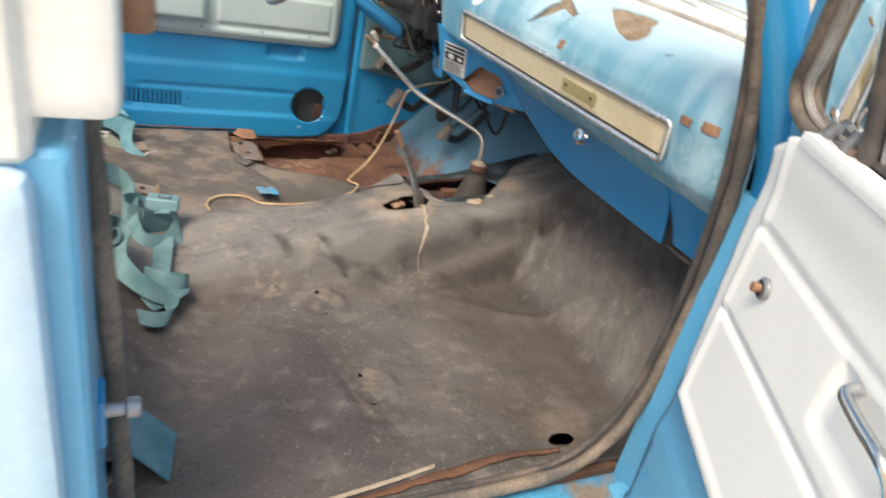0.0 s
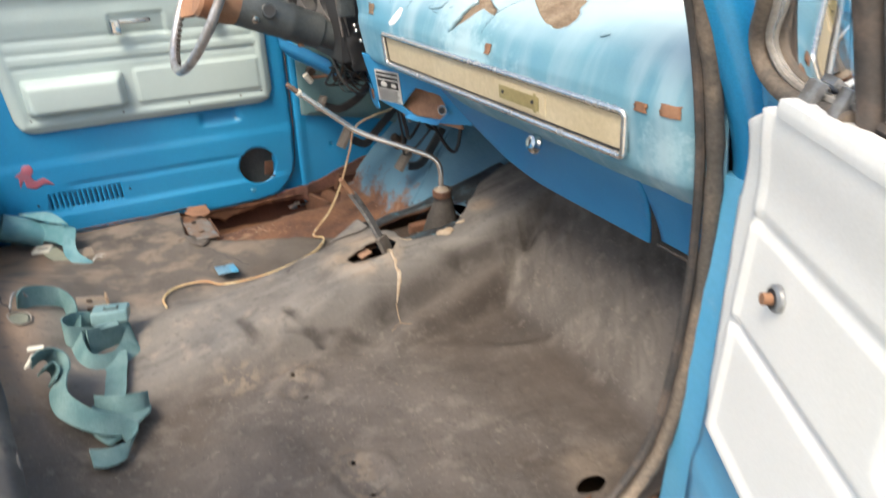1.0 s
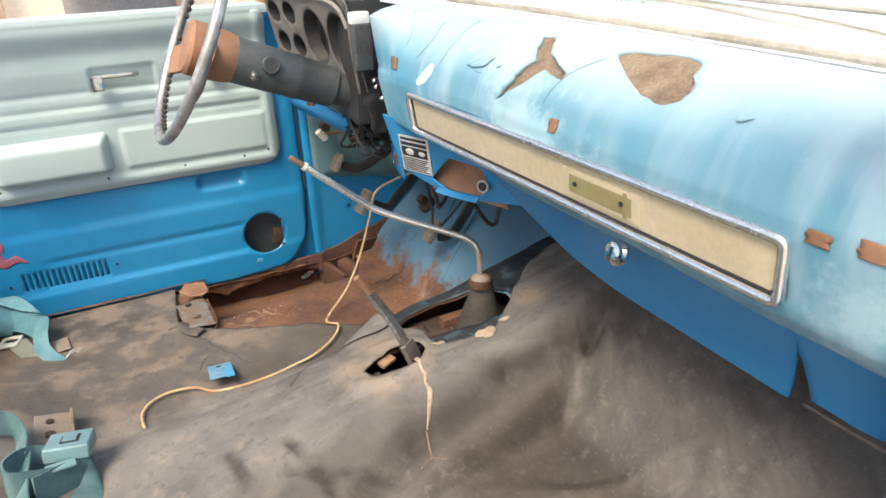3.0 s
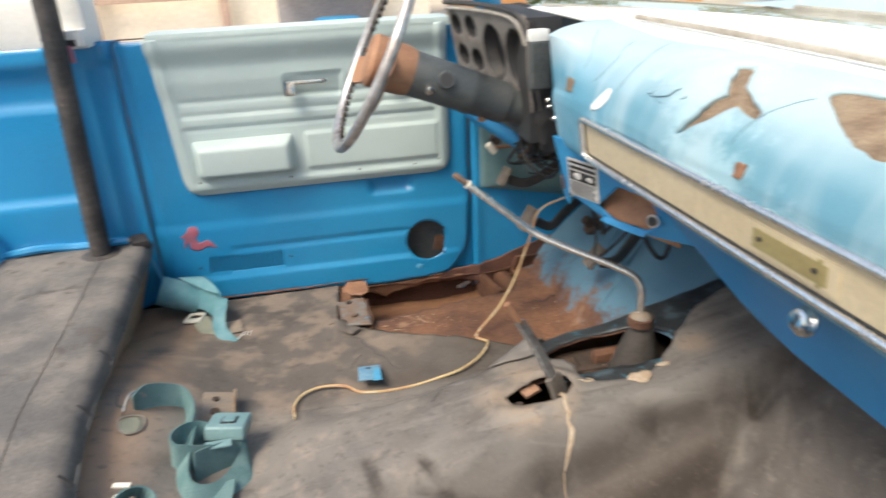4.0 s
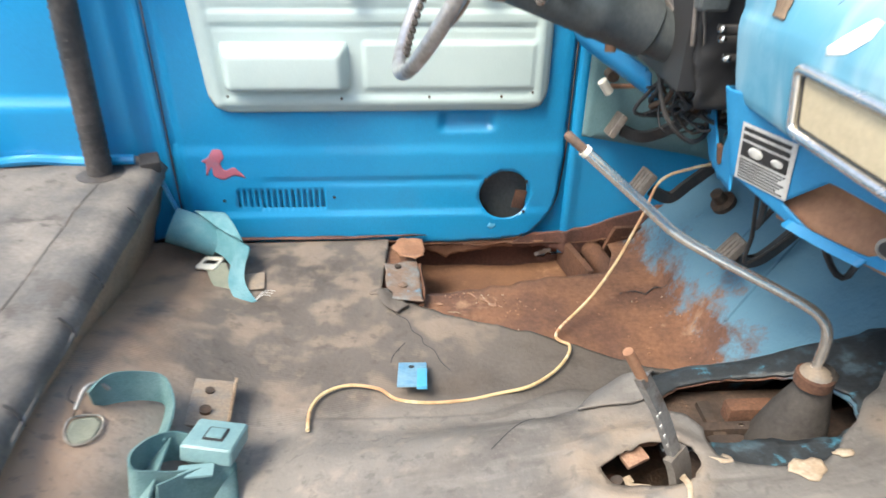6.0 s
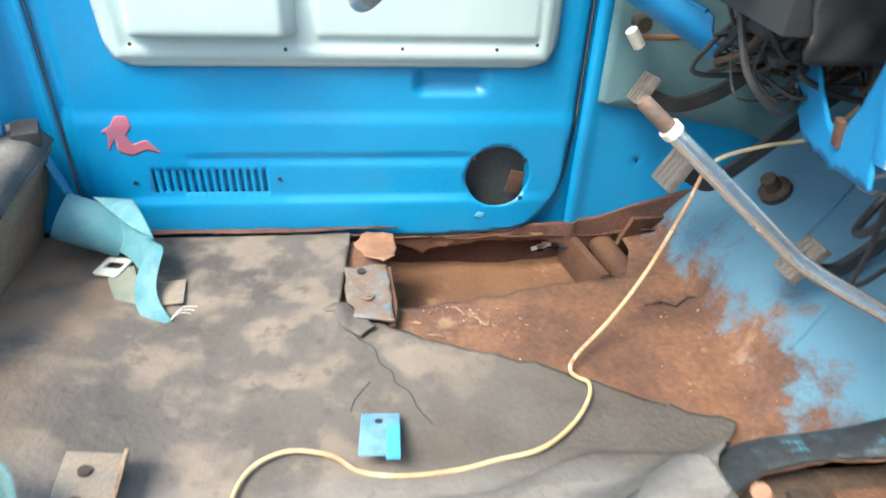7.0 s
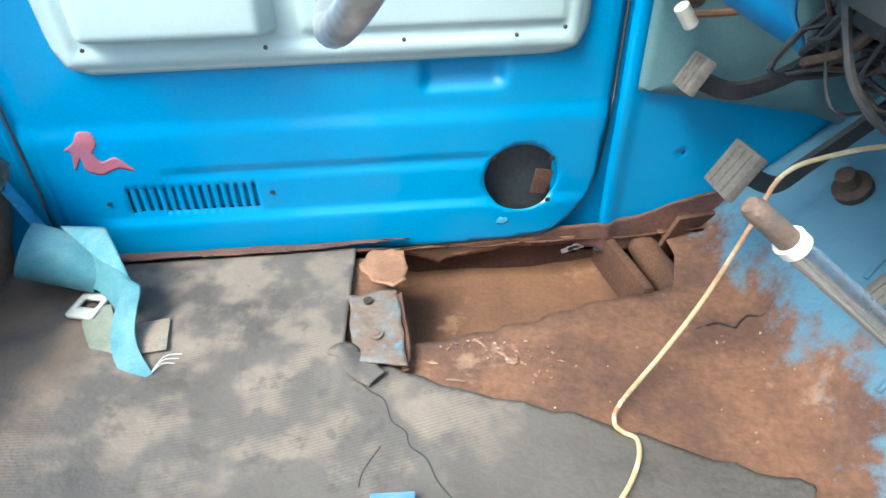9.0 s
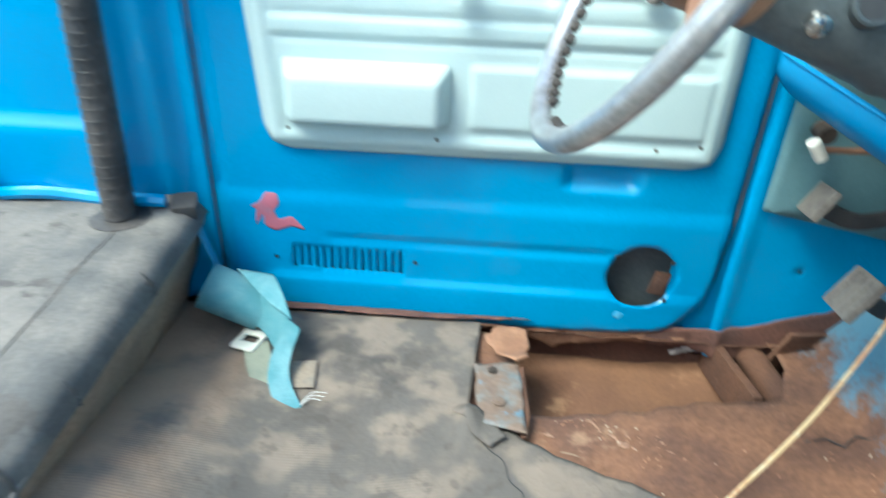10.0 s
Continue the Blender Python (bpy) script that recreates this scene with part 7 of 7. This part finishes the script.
part("fold", strap([(-0.486, 1.470, 0.060), (-0.462, 1.452, 0.066), (-0.440, 1.430, 0.066), (-0.420, 1.405, 0.058)], [(0.35, 0.35, 0.85)] * 4, 0.050, 0.003), BELT, belt)
for k in range(3):
    part("frayed_thread", tube(smooth_line([(-0.372, 1.30, 0.016), (-0.356, 1.310 + 0.006 * k, 0.026), (-0.341 + 0.003 * k, 1.313 + 0.008 * k, 0.022)], 4), 0.0006, 5), PAPER, belt)
anchor_plate = thing("belt_floor_patch", "square tan dust patch and belt anchor on the mat", "bracket")
part("patch", box((-0.03, -0.03, -0.001), (0.03, 0.03, 0.001), 0.0008, pose(-0.392, 1.366, float(mat_z(np.array(-0.392), np.array(1.366))) + 0.003, 0, 0, 8)), ANCHOR, anchor_plate)

mid = thing("centre_seat_belt", "teal centre seat belt with push-button buckle on the floor", "seat belt", "seat belts")
upright, leaning = (0.05, 0.30, 0.90), (0.20, 0.85, 0.50)
part("lead", strap([(-0.496, 0.903, 0.150), (-0.479, 0.927, 0.145), (-0.452, 0.951, 0.127), (-0.427, 0.961, 0.109), (-0.415, 0.940, 0.098), (-0.412, 0.906, 0.094), (-0.415, 0.867, 0.093)], [(0.2, -0.4, 0.9), upright, upright, upright, (0.45, -0.1, 0.85), (0.6, 0, 0.75), (0.7, 0, 0.6)], 0.044, 0.003), BELT_DIRTY, mid)
part("anchor_ring", tube(smooth_line([(-0.508, 0.884, 0.150), (-0.500, 0.904, 0.167), (-0.488, 0.917, 0.165), (-0.479, 0.922, 0.149)], 4), 0.0028, 8), STEEL, mid, "bent steel anchor ring")
part("loop", strap([(-0.359, 0.874, 0.070), (-0.388, 0.876, 0.085), (-0.412, 0.853, 0.100), (-0.424, 0.818, 0.110), (-0.417, 0.798, 0.105), (-0.395, 0.804, 0.092), (-0.367, 0.818, 0.075), (-0.337, 0.843, 0.061)], [upright] * 8, 0.044, 0.003), BELT_DIRTY, mid)
part("fold", strap([(-0.415, 0.872, 0.089), (-0.414, 0.808, 0.086), (-0.407, 0.754, 0.080), (-0.388, 0.728, 0.068), (-0.359, 0.738, 0.054), (-0.330, 0.772, 0.046), (-0.312, 0.810, 0.047), (-0.307, 0.837, 0.050), (-0.325, 0.839, 0.057), (-0.358, 0.814, 0.071), (-0.386, 0.781, 0.086)],
     [(0.8, 0.1, 0.5), (0.75, 0.1, 0.6), (0.6, 0.25, 0.7), leaning, leaning, (-0.2, 0.85, 0.50), (-0.35, 0.75, 0.55), (-0.1, 0.7, 0.7), upright, upright, upright], 0.054, 0.003), BELT_DIRTY, mid)
part("tail", strap([on_floor(-0.346, 0.770, 0.010), on_floor(-0.347, 0.730, 0.008), on_floor(-0.352, 0.69, 0.007), on_floor(-0.358, 0.64, 0.007), on_floor(-0.366, 0.590, 0.012)], [(0.97, 0.15, 0), (0.95, 0.25, 0), (0.95, 0.25, 0), (0.97, 0.2, 0), (1, 0.1, 0)], 0.044, 0.003), BELT_DIRTY, mid)
end_line = rounded([(-0.394, 0.592), (-0.345, 0.606), (-0.302, 0.600), (-0.306, 0.562), (-0.340, 0.520), (-0.376, 0.490), (-0.396, 0.508)], 0.008)
sheet("folded_end", -0.40, -0.29, 0.48, 0.61, 0.005, lambda u, v: (u, v, mat_z(u, v) + 0.010 + 0.014 * np.sin(np.clip((v - 0.49) / 0.11, 0, 1) * math.pi) + 0.10 * np.maximum(0, u + 0.345)), BELT_DIRTY, end_line, (), 0.003, parent=mid, out=1)
part("end_turn", strap([on_floor(-0.388, 0.590, 0.020), on_floor(-0.350, 0.578, 0.034), on_floor(-0.318, 0.586, 0.036), on_floor(-0.305, 0.602, 0.024)], [(0.1, 0.6, 0.8)] * 4, 0.034, 0.003), BELT_DIRTY, mid)
part("sewn_end", box((-0.022, -0.012, -0.002), (0.022, 0.012, 0.002), 0.0015, pose(-0.351, 0.827, 0.091, -10, 5, 8)), BELT_PLASTIC, mid)
bk = pose(-0.339, 0.879, 0.087, -14, 4, -8)
buckle = part("buckle", box((-0.035, -0.034, -0.013), (0.035, 0.034, 0.013), 0.007, bk, 3), BELT_PLASTIC, mid, "square teal plastic buckle")
part("button_frame", box((-0.012, -0.016, 0.012), (0.016, 0.014, 0.0145), 0.002, bk), INK_AND_VOID, buckle)
part("button", box((-0.009, -0.012, 0.0135), (0.013, 0.010, 0.0165), 0.002, bk), BELT_PLASTIC, buckle)
side_belt = thing("anchor_seat_belt", "short teal belt stub with pale sleeve beside the step", "seat belt", "seat belts")
part("stub", strap([(-0.481, 0.678, 0.166), (-0.470, 0.705, 0.161), (-0.457, 0.718, 0.150), (-0.445, 0.705, 0.137), (-0.443, 0.673, 0.131), (-0.449, 0.638, 0.133), (-0.446, 0.596, 0.127), (-0.427, 0.573, 0.112), (-0.399, 0.562, 0.089), (-0.369, 0.569, 0.067)],
     [(0.2, -0.5, 0.8), (0.2, -0.5, 0.8), (0.5, -0.4, 0.75), (0.7, -0.1, 0.7), (0.75, 0.1, 0.6), (0.75, 0.2, 0.55), (0.6, 0.5, 0.6), (0.35, 0.7, 0.6), (0.1, 0.85, 0.5), (0.0, 0.85, 0.5)], 0.040, 0.003), BELT_DIRTY, side_belt)
part("fold", strap([(-0.372, 0.565, 0.067), (-0.356, 0.556, 0.050), (-0.369, 0.525, 0.049), (-0.396, 0.500, 0.065), (-0.418, 0.495, 0.078)], [(0, 0.9, 0.4), (0.5, 0.75, 0.3), (0.3, 0.9, 0.2), (0.1, 1, 0.1), (-0.1, 1, 0.1)], 0.040, 0.003), BELT_DIRTY, side_belt)
part("inner_turn", strap([(-0.472, 0.678, 0.145), (-0.460, 0.696, 0.140), (-0.453, 0.684, 0.131), (-0.459, 0.658, 0.129)], [(0.5, -0.5, 0.7)] * 4, 0.034, 0.003), BELT_DIRTY, side_belt)
part("sleeve", box((-0.0045, -0.016, -0.002), (0.0045, 0.014, 0.002), 0.0015, pose(-0.481, 0.676, 0.173, 10, -30, -28)), IVORY, side_belt)
part("sleeve", box((-0.004, -0.013, -0.002), (0.004, 0.013, 0.002), 0.0015, pose(-0.472, 0.705, 0.177, 0, -10, 78)), IVORY, side_belt)
side_belt.location = (0.018, -0.045, 0.0)
near_belt = thing("passenger_seat_belt", "teal seat belt hanging beside the passenger sill", "seat belt", "seat belts")
part("coil", strap([on_floor(-0.470, 0.170, 0.085), on_floor(-0.430, 0.176, 0.070), on_floor(-0.392, 0.172, 0.036), on_floor(-0.360, 0.164, 0.006)], [(0.10, 1, 0), (0.12, 1, 0), (0.14, 1, 0), (0.16, 1, 0)], 0.095, 0.003), BELT, near_belt)
part("under", strap([on_floor(-0.44, 0.065, 0.012), on_floor(-0.41, 0.05, 0.006), on_floor(-0.375, 0.04, 0.004)], [(0.2, 1, 0)] * 3, 0.05, 0.003), FOAM, near_belt)
for x, y, m_, nm, lb in ((-0.379, 0.986, FOAM, "seat_anchor", "rusty tan seat anchor plate on the mat"),):
    a = thing(nm, lb, "bracket")
    a.matrix_world = pose(0, 0, float(floor_z(np.array(x), np.array(y)))) @ pose(x, y, 0) @ Euler((0, radians(14), 0)).to_matrix().to_4x4() @ pose(-x, -y, 0)
    part("plate", box((-0.031, -0.049, -0.003), (0.031, 0.049, 0.003), 0.003, pose(x, y, 0.022, 0, 0, 4)), ANCHOR, a)
    part("upright", box((0.027, -0.049, 0.0), (0.032, 0.049, 0.014), 0.002, pose(x, y, 0.020, 0, 0, 4)), FOAM, a)
    part("bolt", lathe([(0, 0.009), (0.005, 0.009)], pose(x - 0.005, y - 0.020, 0.025), 10), DARK, a)
    part("bolt", lathe([(0, 0.007), (0.003, 0.007)], pose(x - 0.008, y + 0.022, 0.025), 10), DARK, a)
tab = thing("seat_tab", "small pale blue steel tab poking through the mat", "bracket")
part("tab", box((-0.024, -0.038, -0.0025), (0.024, 0.043, 0.0025), 0.002, pose(-0.069, 1.061, 0.032, -15, 0, -2)), TAB_PAINT, tab)
part("painted_edge", box((0.008, -0.044, -0.0026), (0.0245, 0.020, 0.0029), 0.001, pose(-0.069, 1.061, 0.032, -15, 0, -2)), BLUE_BRIGHT, tab)
part("hole", lathe([(0, 0.005), (0.0007, 0.005)], pose(-0.070, 1.086, 0.0283, -15), 10), INK_AND_VOID, tab)
loopa = thing("anchor_washer", "thin pale wire-rimmed plate lying in the dirt by the step", "bracket")
rim_line = [(-0.512, 0.874), (-0.508, 0.845), (-0.494, 0.836), (-0.478, 0.857), (-0.479, 0.885), (-0.490, 0.892)]
part("rim", tube(smooth_line([(x, y, float(mat_z(np.array(x), np.array(y))) + 0.004) for x, y in rim_line], 5, True), 0.0014, 6, True), PALE_RUBBER, loopa)
sheet("plate", -0.522, -0.468, 0.826, 0.902, 0.004, lambda u, v: (u, v, mat_z(u, v) + 0.0025), OLIVE, rounded(rim_line, 0.01), (), 0.001, parent=loopa)
part("wire_tail", tube(smooth_line([(-0.509, 0.876, 0.146), (-0.510, 0.893, 0.149), (-0.520, 0.896, 0.158), (-0.521, 0.915, 0.164)], 4), 0.0012, 6), INK_AND_VOID, loopa)

# ---- wires ----
wire = thing("yellow_wire", "loose yellow wire trailing over the mat and rusted floor", "wire")
wpts = [(-0.228, 0.948, 0.030), (-0.230, 1.000, 0.022), (-0.212, 1.036, 0.021), (-0.174, 1.054, 0.020), (-0.125, 1.042, 0.022), on_floor(-0.095, 1.026, 0.002), on_floor(-0.045, 1.016, 0.0015), on_floor(0.02, 1.020, 0.001), on_floor(0.07, 1.030, 0.001), (0.125, 1.037, 0.022), (0.174, 1.074, 0.020), (0.206, 1.116, 0.018),
        (0.216, 1.148, 0.014), (0.203, 1.160, 0.014), (0.197, 1.174, 0.014), (0.212, 1.200, 0.016), (0.275, 1.248, 0.045), (0.325, 1.275, 0.110), (0.37, 1.30, 0.20), (0.395, 1.31, 0.262), (0.45, 1.30, 0.292), (0.52, 1.28, 0.32), (0.56, 1.26, 0.40)]
part("wire", tube(smooth_line(wpts, 6), 0.0029, 8), YELLOW, wire)
slit = thing("mat_slits", "dark slits torn in the rubber mat", "slits", kind="stuff")
for line in ([(-0.118, 1.30), (-0.104, 1.268), (-0.092, 1.252), (-0.074, 1.236), (-0.066, 1.205), (-0.050, 1.188), (-0.046, 1.168), (-0.028, 1.150), (-0.018, 1.122), (-0.002, 1.095)], [(-0.08, 1.17), (-0.10, 1.14), (-0.105, 1.12)], [(0.03, 0.83), (0.07, 0.865), (0.10, 0.89)], [(0.17, 0.905), (0.20, 0.925), (0.235, 0.93)]):
    part("slit", tube([on_floor(q.x, q.y, -0.0008) for q in smooth_line([(a, b, 0) for a, b in line], 5)], 0.0015, 6), INK_AND_VOID, slit)

flap_line = ragged([(-0.152, 1.322), (-0.112, 1.320), (-0.072, 1.272), (-0.092, 1.252), (-0.125, 1.280)], 0.002, 0.01, 44)
sheet("flap", -0.16, -0.06, 1.24, 1.33, 0.004, lambda u, v: (u, v, mat_z(u, v) + 0.003 + 0.16 * np.maximum(0, u + 0.125)), MAT, flap_line, (), 0.0025, parent=slit)

# ---- outdoors ----
windscreen = thing("windscreen", "curved clear windscreen glass in its frame", "windscreen")
g = sheet("glass", 0.03, 1.55, 0.0, 1.0, 0.05, lambda u, v: ((0.40 + 0.33 * np.sin(u / 1.58 * math.pi) ** 0.7) * (1 - v) + v * (0.06 + 0.05 * np.sin(u / 1.58 * math.pi)), u, 0.725 + 0.49 * v), GLASS, None, (), 0.004, parent=windscreen)
g.visible_shadow = False
part("gasket", tube([(0.42 + 0.33 * math.sin(y / 1.58 * math.pi) ** 0.7, y, 0.726) for y in np.linspace(0.04, 1.54, 40)], 0.006, 8), PALE_RUBBER, windscreen, "bleached rubber gasket")
hood = thing("hood", "pale sun-bleached blue hood beyond the windscreen", "hood", kind="structure")
HOOD = mat("bleached_hood_paint", (0.62, 0.71, 0.76), (0.74, 0.79, 0.81), 2.0, 0.5, 0.2, 0.35, fine=90, fine_amount=0.05, bump=0.03)
sheet("panel", -0.05, 1.63, 0.0, 1.0, 0.04, lambda u, v: (0.98 + 1.2 * v, u, 0.665 + 0.03 * np.sin(u / 1.58 * math.pi) - 0.05 * v), HOOD, None, (), 0.004, parent=hood, out=1)
part("cowl", box((0.74, 0.0, 0.60), (0.97, 1.58, 0.668), 0.01), HOOD, hood)
for k in range(14):
    part("cowl_slot", box((0.86, 0.30 + k * 0.07, 0.668), (0.93, 0.315 + k * 0.07, 0.6695), 0.0), INK_AND_VOID, hood)
wiper = thing("windscreen_wiper", "dark wiper lying at the foot of the windscreen", "wiper")
part("arm", tube([(0.80, 0.45, 0.70), (0.77, 0.70, 0.73), (0.755, 0.98, 0.735)], 0.004, 8), PALE_RUBBER, wiper)
part("blade", tube([(0.735, 0.30, 0.742), (0.752, 0.60, 0.745), (0.74, 0.95, 0.745)], 0.0035, 8), PALE_RUBBER, wiper)

GZ = -0.66
ground = sheet("ground", -60, 60, -60, 60, 4.0, lambda u, v: (u, v, GZ + 0.02 * vnoise(u * 0.3, v * 0.3, 61)), GROUND, None, (), 0.05)
tagged(ground, "bare pale dirt yard", "ground", kind="structure")
house = thing("building", "cream building with brown window posts across the yard", "building")
part("wall", box((-7.0, 9.0, GZ), (0.1, 9.3, 3.4), 0.02), PLASTER, house)
part("dark_bay", box((-0.45, 8.9, GZ + 0.3), (0.75, 8.99, 0.55), 0.01), SHADE, house)
part("wall", box((0.1, 9.0, GZ), (1.5, 9.3, 3.4), 0.02), PLASTER, house)
for x in (-2.6, -1.08, 0.80):
    part("post", box((x - 0.05, 8.82, GZ), (x + 0.05, 8.9, 3.0), 0.01), TIMBER, house)
part("rail", box((-7.0, 8.80, -0.40), (0.85, 8.88, -0.28), 0.01), TIMBER, house)
part("rail", box((-7.0, 8.81, 0.42), (-1.08, 8.87, 0.50), 0.01), TIMBER, house)
part("awning", box((-0.5, 8.5, 0.55), (0.7, 8.9, 1.5), 0.02), mat("blue_tarpaulin", (0.35, 0.45, 0.6), (0.5, 0.55, 0.65), 2.0, rough=0.8, bump=0.1), house, "pale blue tarpaulin")
barrel = thing("blue_barrel", "blue plastic drum standing by the building", "barrel")
part("drum", lathe([(0, 0.26), (0.03, 0.28), (0.40, 0.29), (0.78, 0.28), (0.80, 0.25)], pose(0.25, 8.4, GZ + 0.02), 20), BLUE, barrel)
car = thing("parked_truck", "old faded orange pickup parked in the yard", "truck")
part("body", box((2.1, 9.2, -0.25), (5.6, 10.9, 0.25), 0.10, segments=3), CAR_YELLOW, car)
cab = box((2.7, 9.3, 0.24), (4.3, 10.8, 0.85), 0.0)
for v in cab.verts:
    if v.co.z > 0.5:
        v.co.x = 3.5 + (v.co.x - 3.5) * 0.75
bmesh.ops.bevel(cab, geom=cab.edges[:], offset=0.06, segments=3, affect="EDGES")
part("cab", cab, CAR_YELLOW, car)
part("side_window", box((2.95, 9.27, 0.34), (3.95, 9.32, 0.72), 0.02), CAR_GLASS, car)
for x in (2.75, 4.9):
    w = part("wheel", lathe([(0, 0.36), (0.03, 0.40), (0.20, 0.40), (0.23, 0.36)], along((x, 9.35, GZ + 0.40), (x, 9.0, GZ + 0.40)), 24), BLACK, car)
    part("rim", lathe([(0.231, 0.2), (0.235, 0.2)], along((x, 9.35, GZ + 0.40), (x, 9.0, GZ + 0.40)), 20), STEEL, w)


def tree(x, y, h, seed):
    rg = np.random.RandomState(seed)
    t = thing("tree", "leafy tree at the edge of the yard", "tree", "trees")
    part("trunk", tube([(x, y, GZ - 0.05), (x + 0.1, y, GZ + h * 0.3), (x + 0.05, y + 0.1, GZ + h * 0.6)], [0.2, 0.15, 0.08], 10), BARK, t)
    for k in range(5):
        a = rg.uniform(0, 6.28)
        part("limb", tube([(x + 0.08, y + 0.05, GZ + h * (0.35 + 0.05 * k)), (x + 0.9 * math.cos(a), y + 0.9 * math.sin(a), GZ + h * (0.55 + 0.06 * k))], [0.07, 0.025], 7), BARK, t)
    verts_, faces_ = [], []
    for k in range(2600):
        a, e, r = rg.uniform(0, 6.28), rg.uniform(-1, 1), rg.uniform(0.35, 1.0) ** 0.5
        wob = 1 + 0.3 * math.sin(3 * a + seed) * math.cos(4 * e)
        c = Vector((x + math.cos(a) * math.sqrt(1 - e * e) * r * 1.7 * wob, y + math.sin(a) * math.sqrt(1 - e * e) * r * 1.7 * wob, GZ + h * 0.68 + e * r * h * 0.36))
        d1, d2 = Vector(rg.normal(size=3)).normalized() * 0.11, Vector(rg.normal(size=3)).normalized() * 0.06
        b0 = len(verts_)
        verts_ += [tuple(c - d1), tuple(c + d2), tuple(c + d1), tuple(c - d2)]
        faces_.append((b0, b0 + 1, b0 + 2, b0 + 3))
    part("crown", (verts_, [], faces_), LEAF, t, smooth=False)


tree(5.2, 15.0, 5.0, 1)
tree(2.6, 16.5, 4.2, 2)
tree(9.5, 13.0, 5.5, 3)
tree(14.0, 6.0, 5.5, 4)
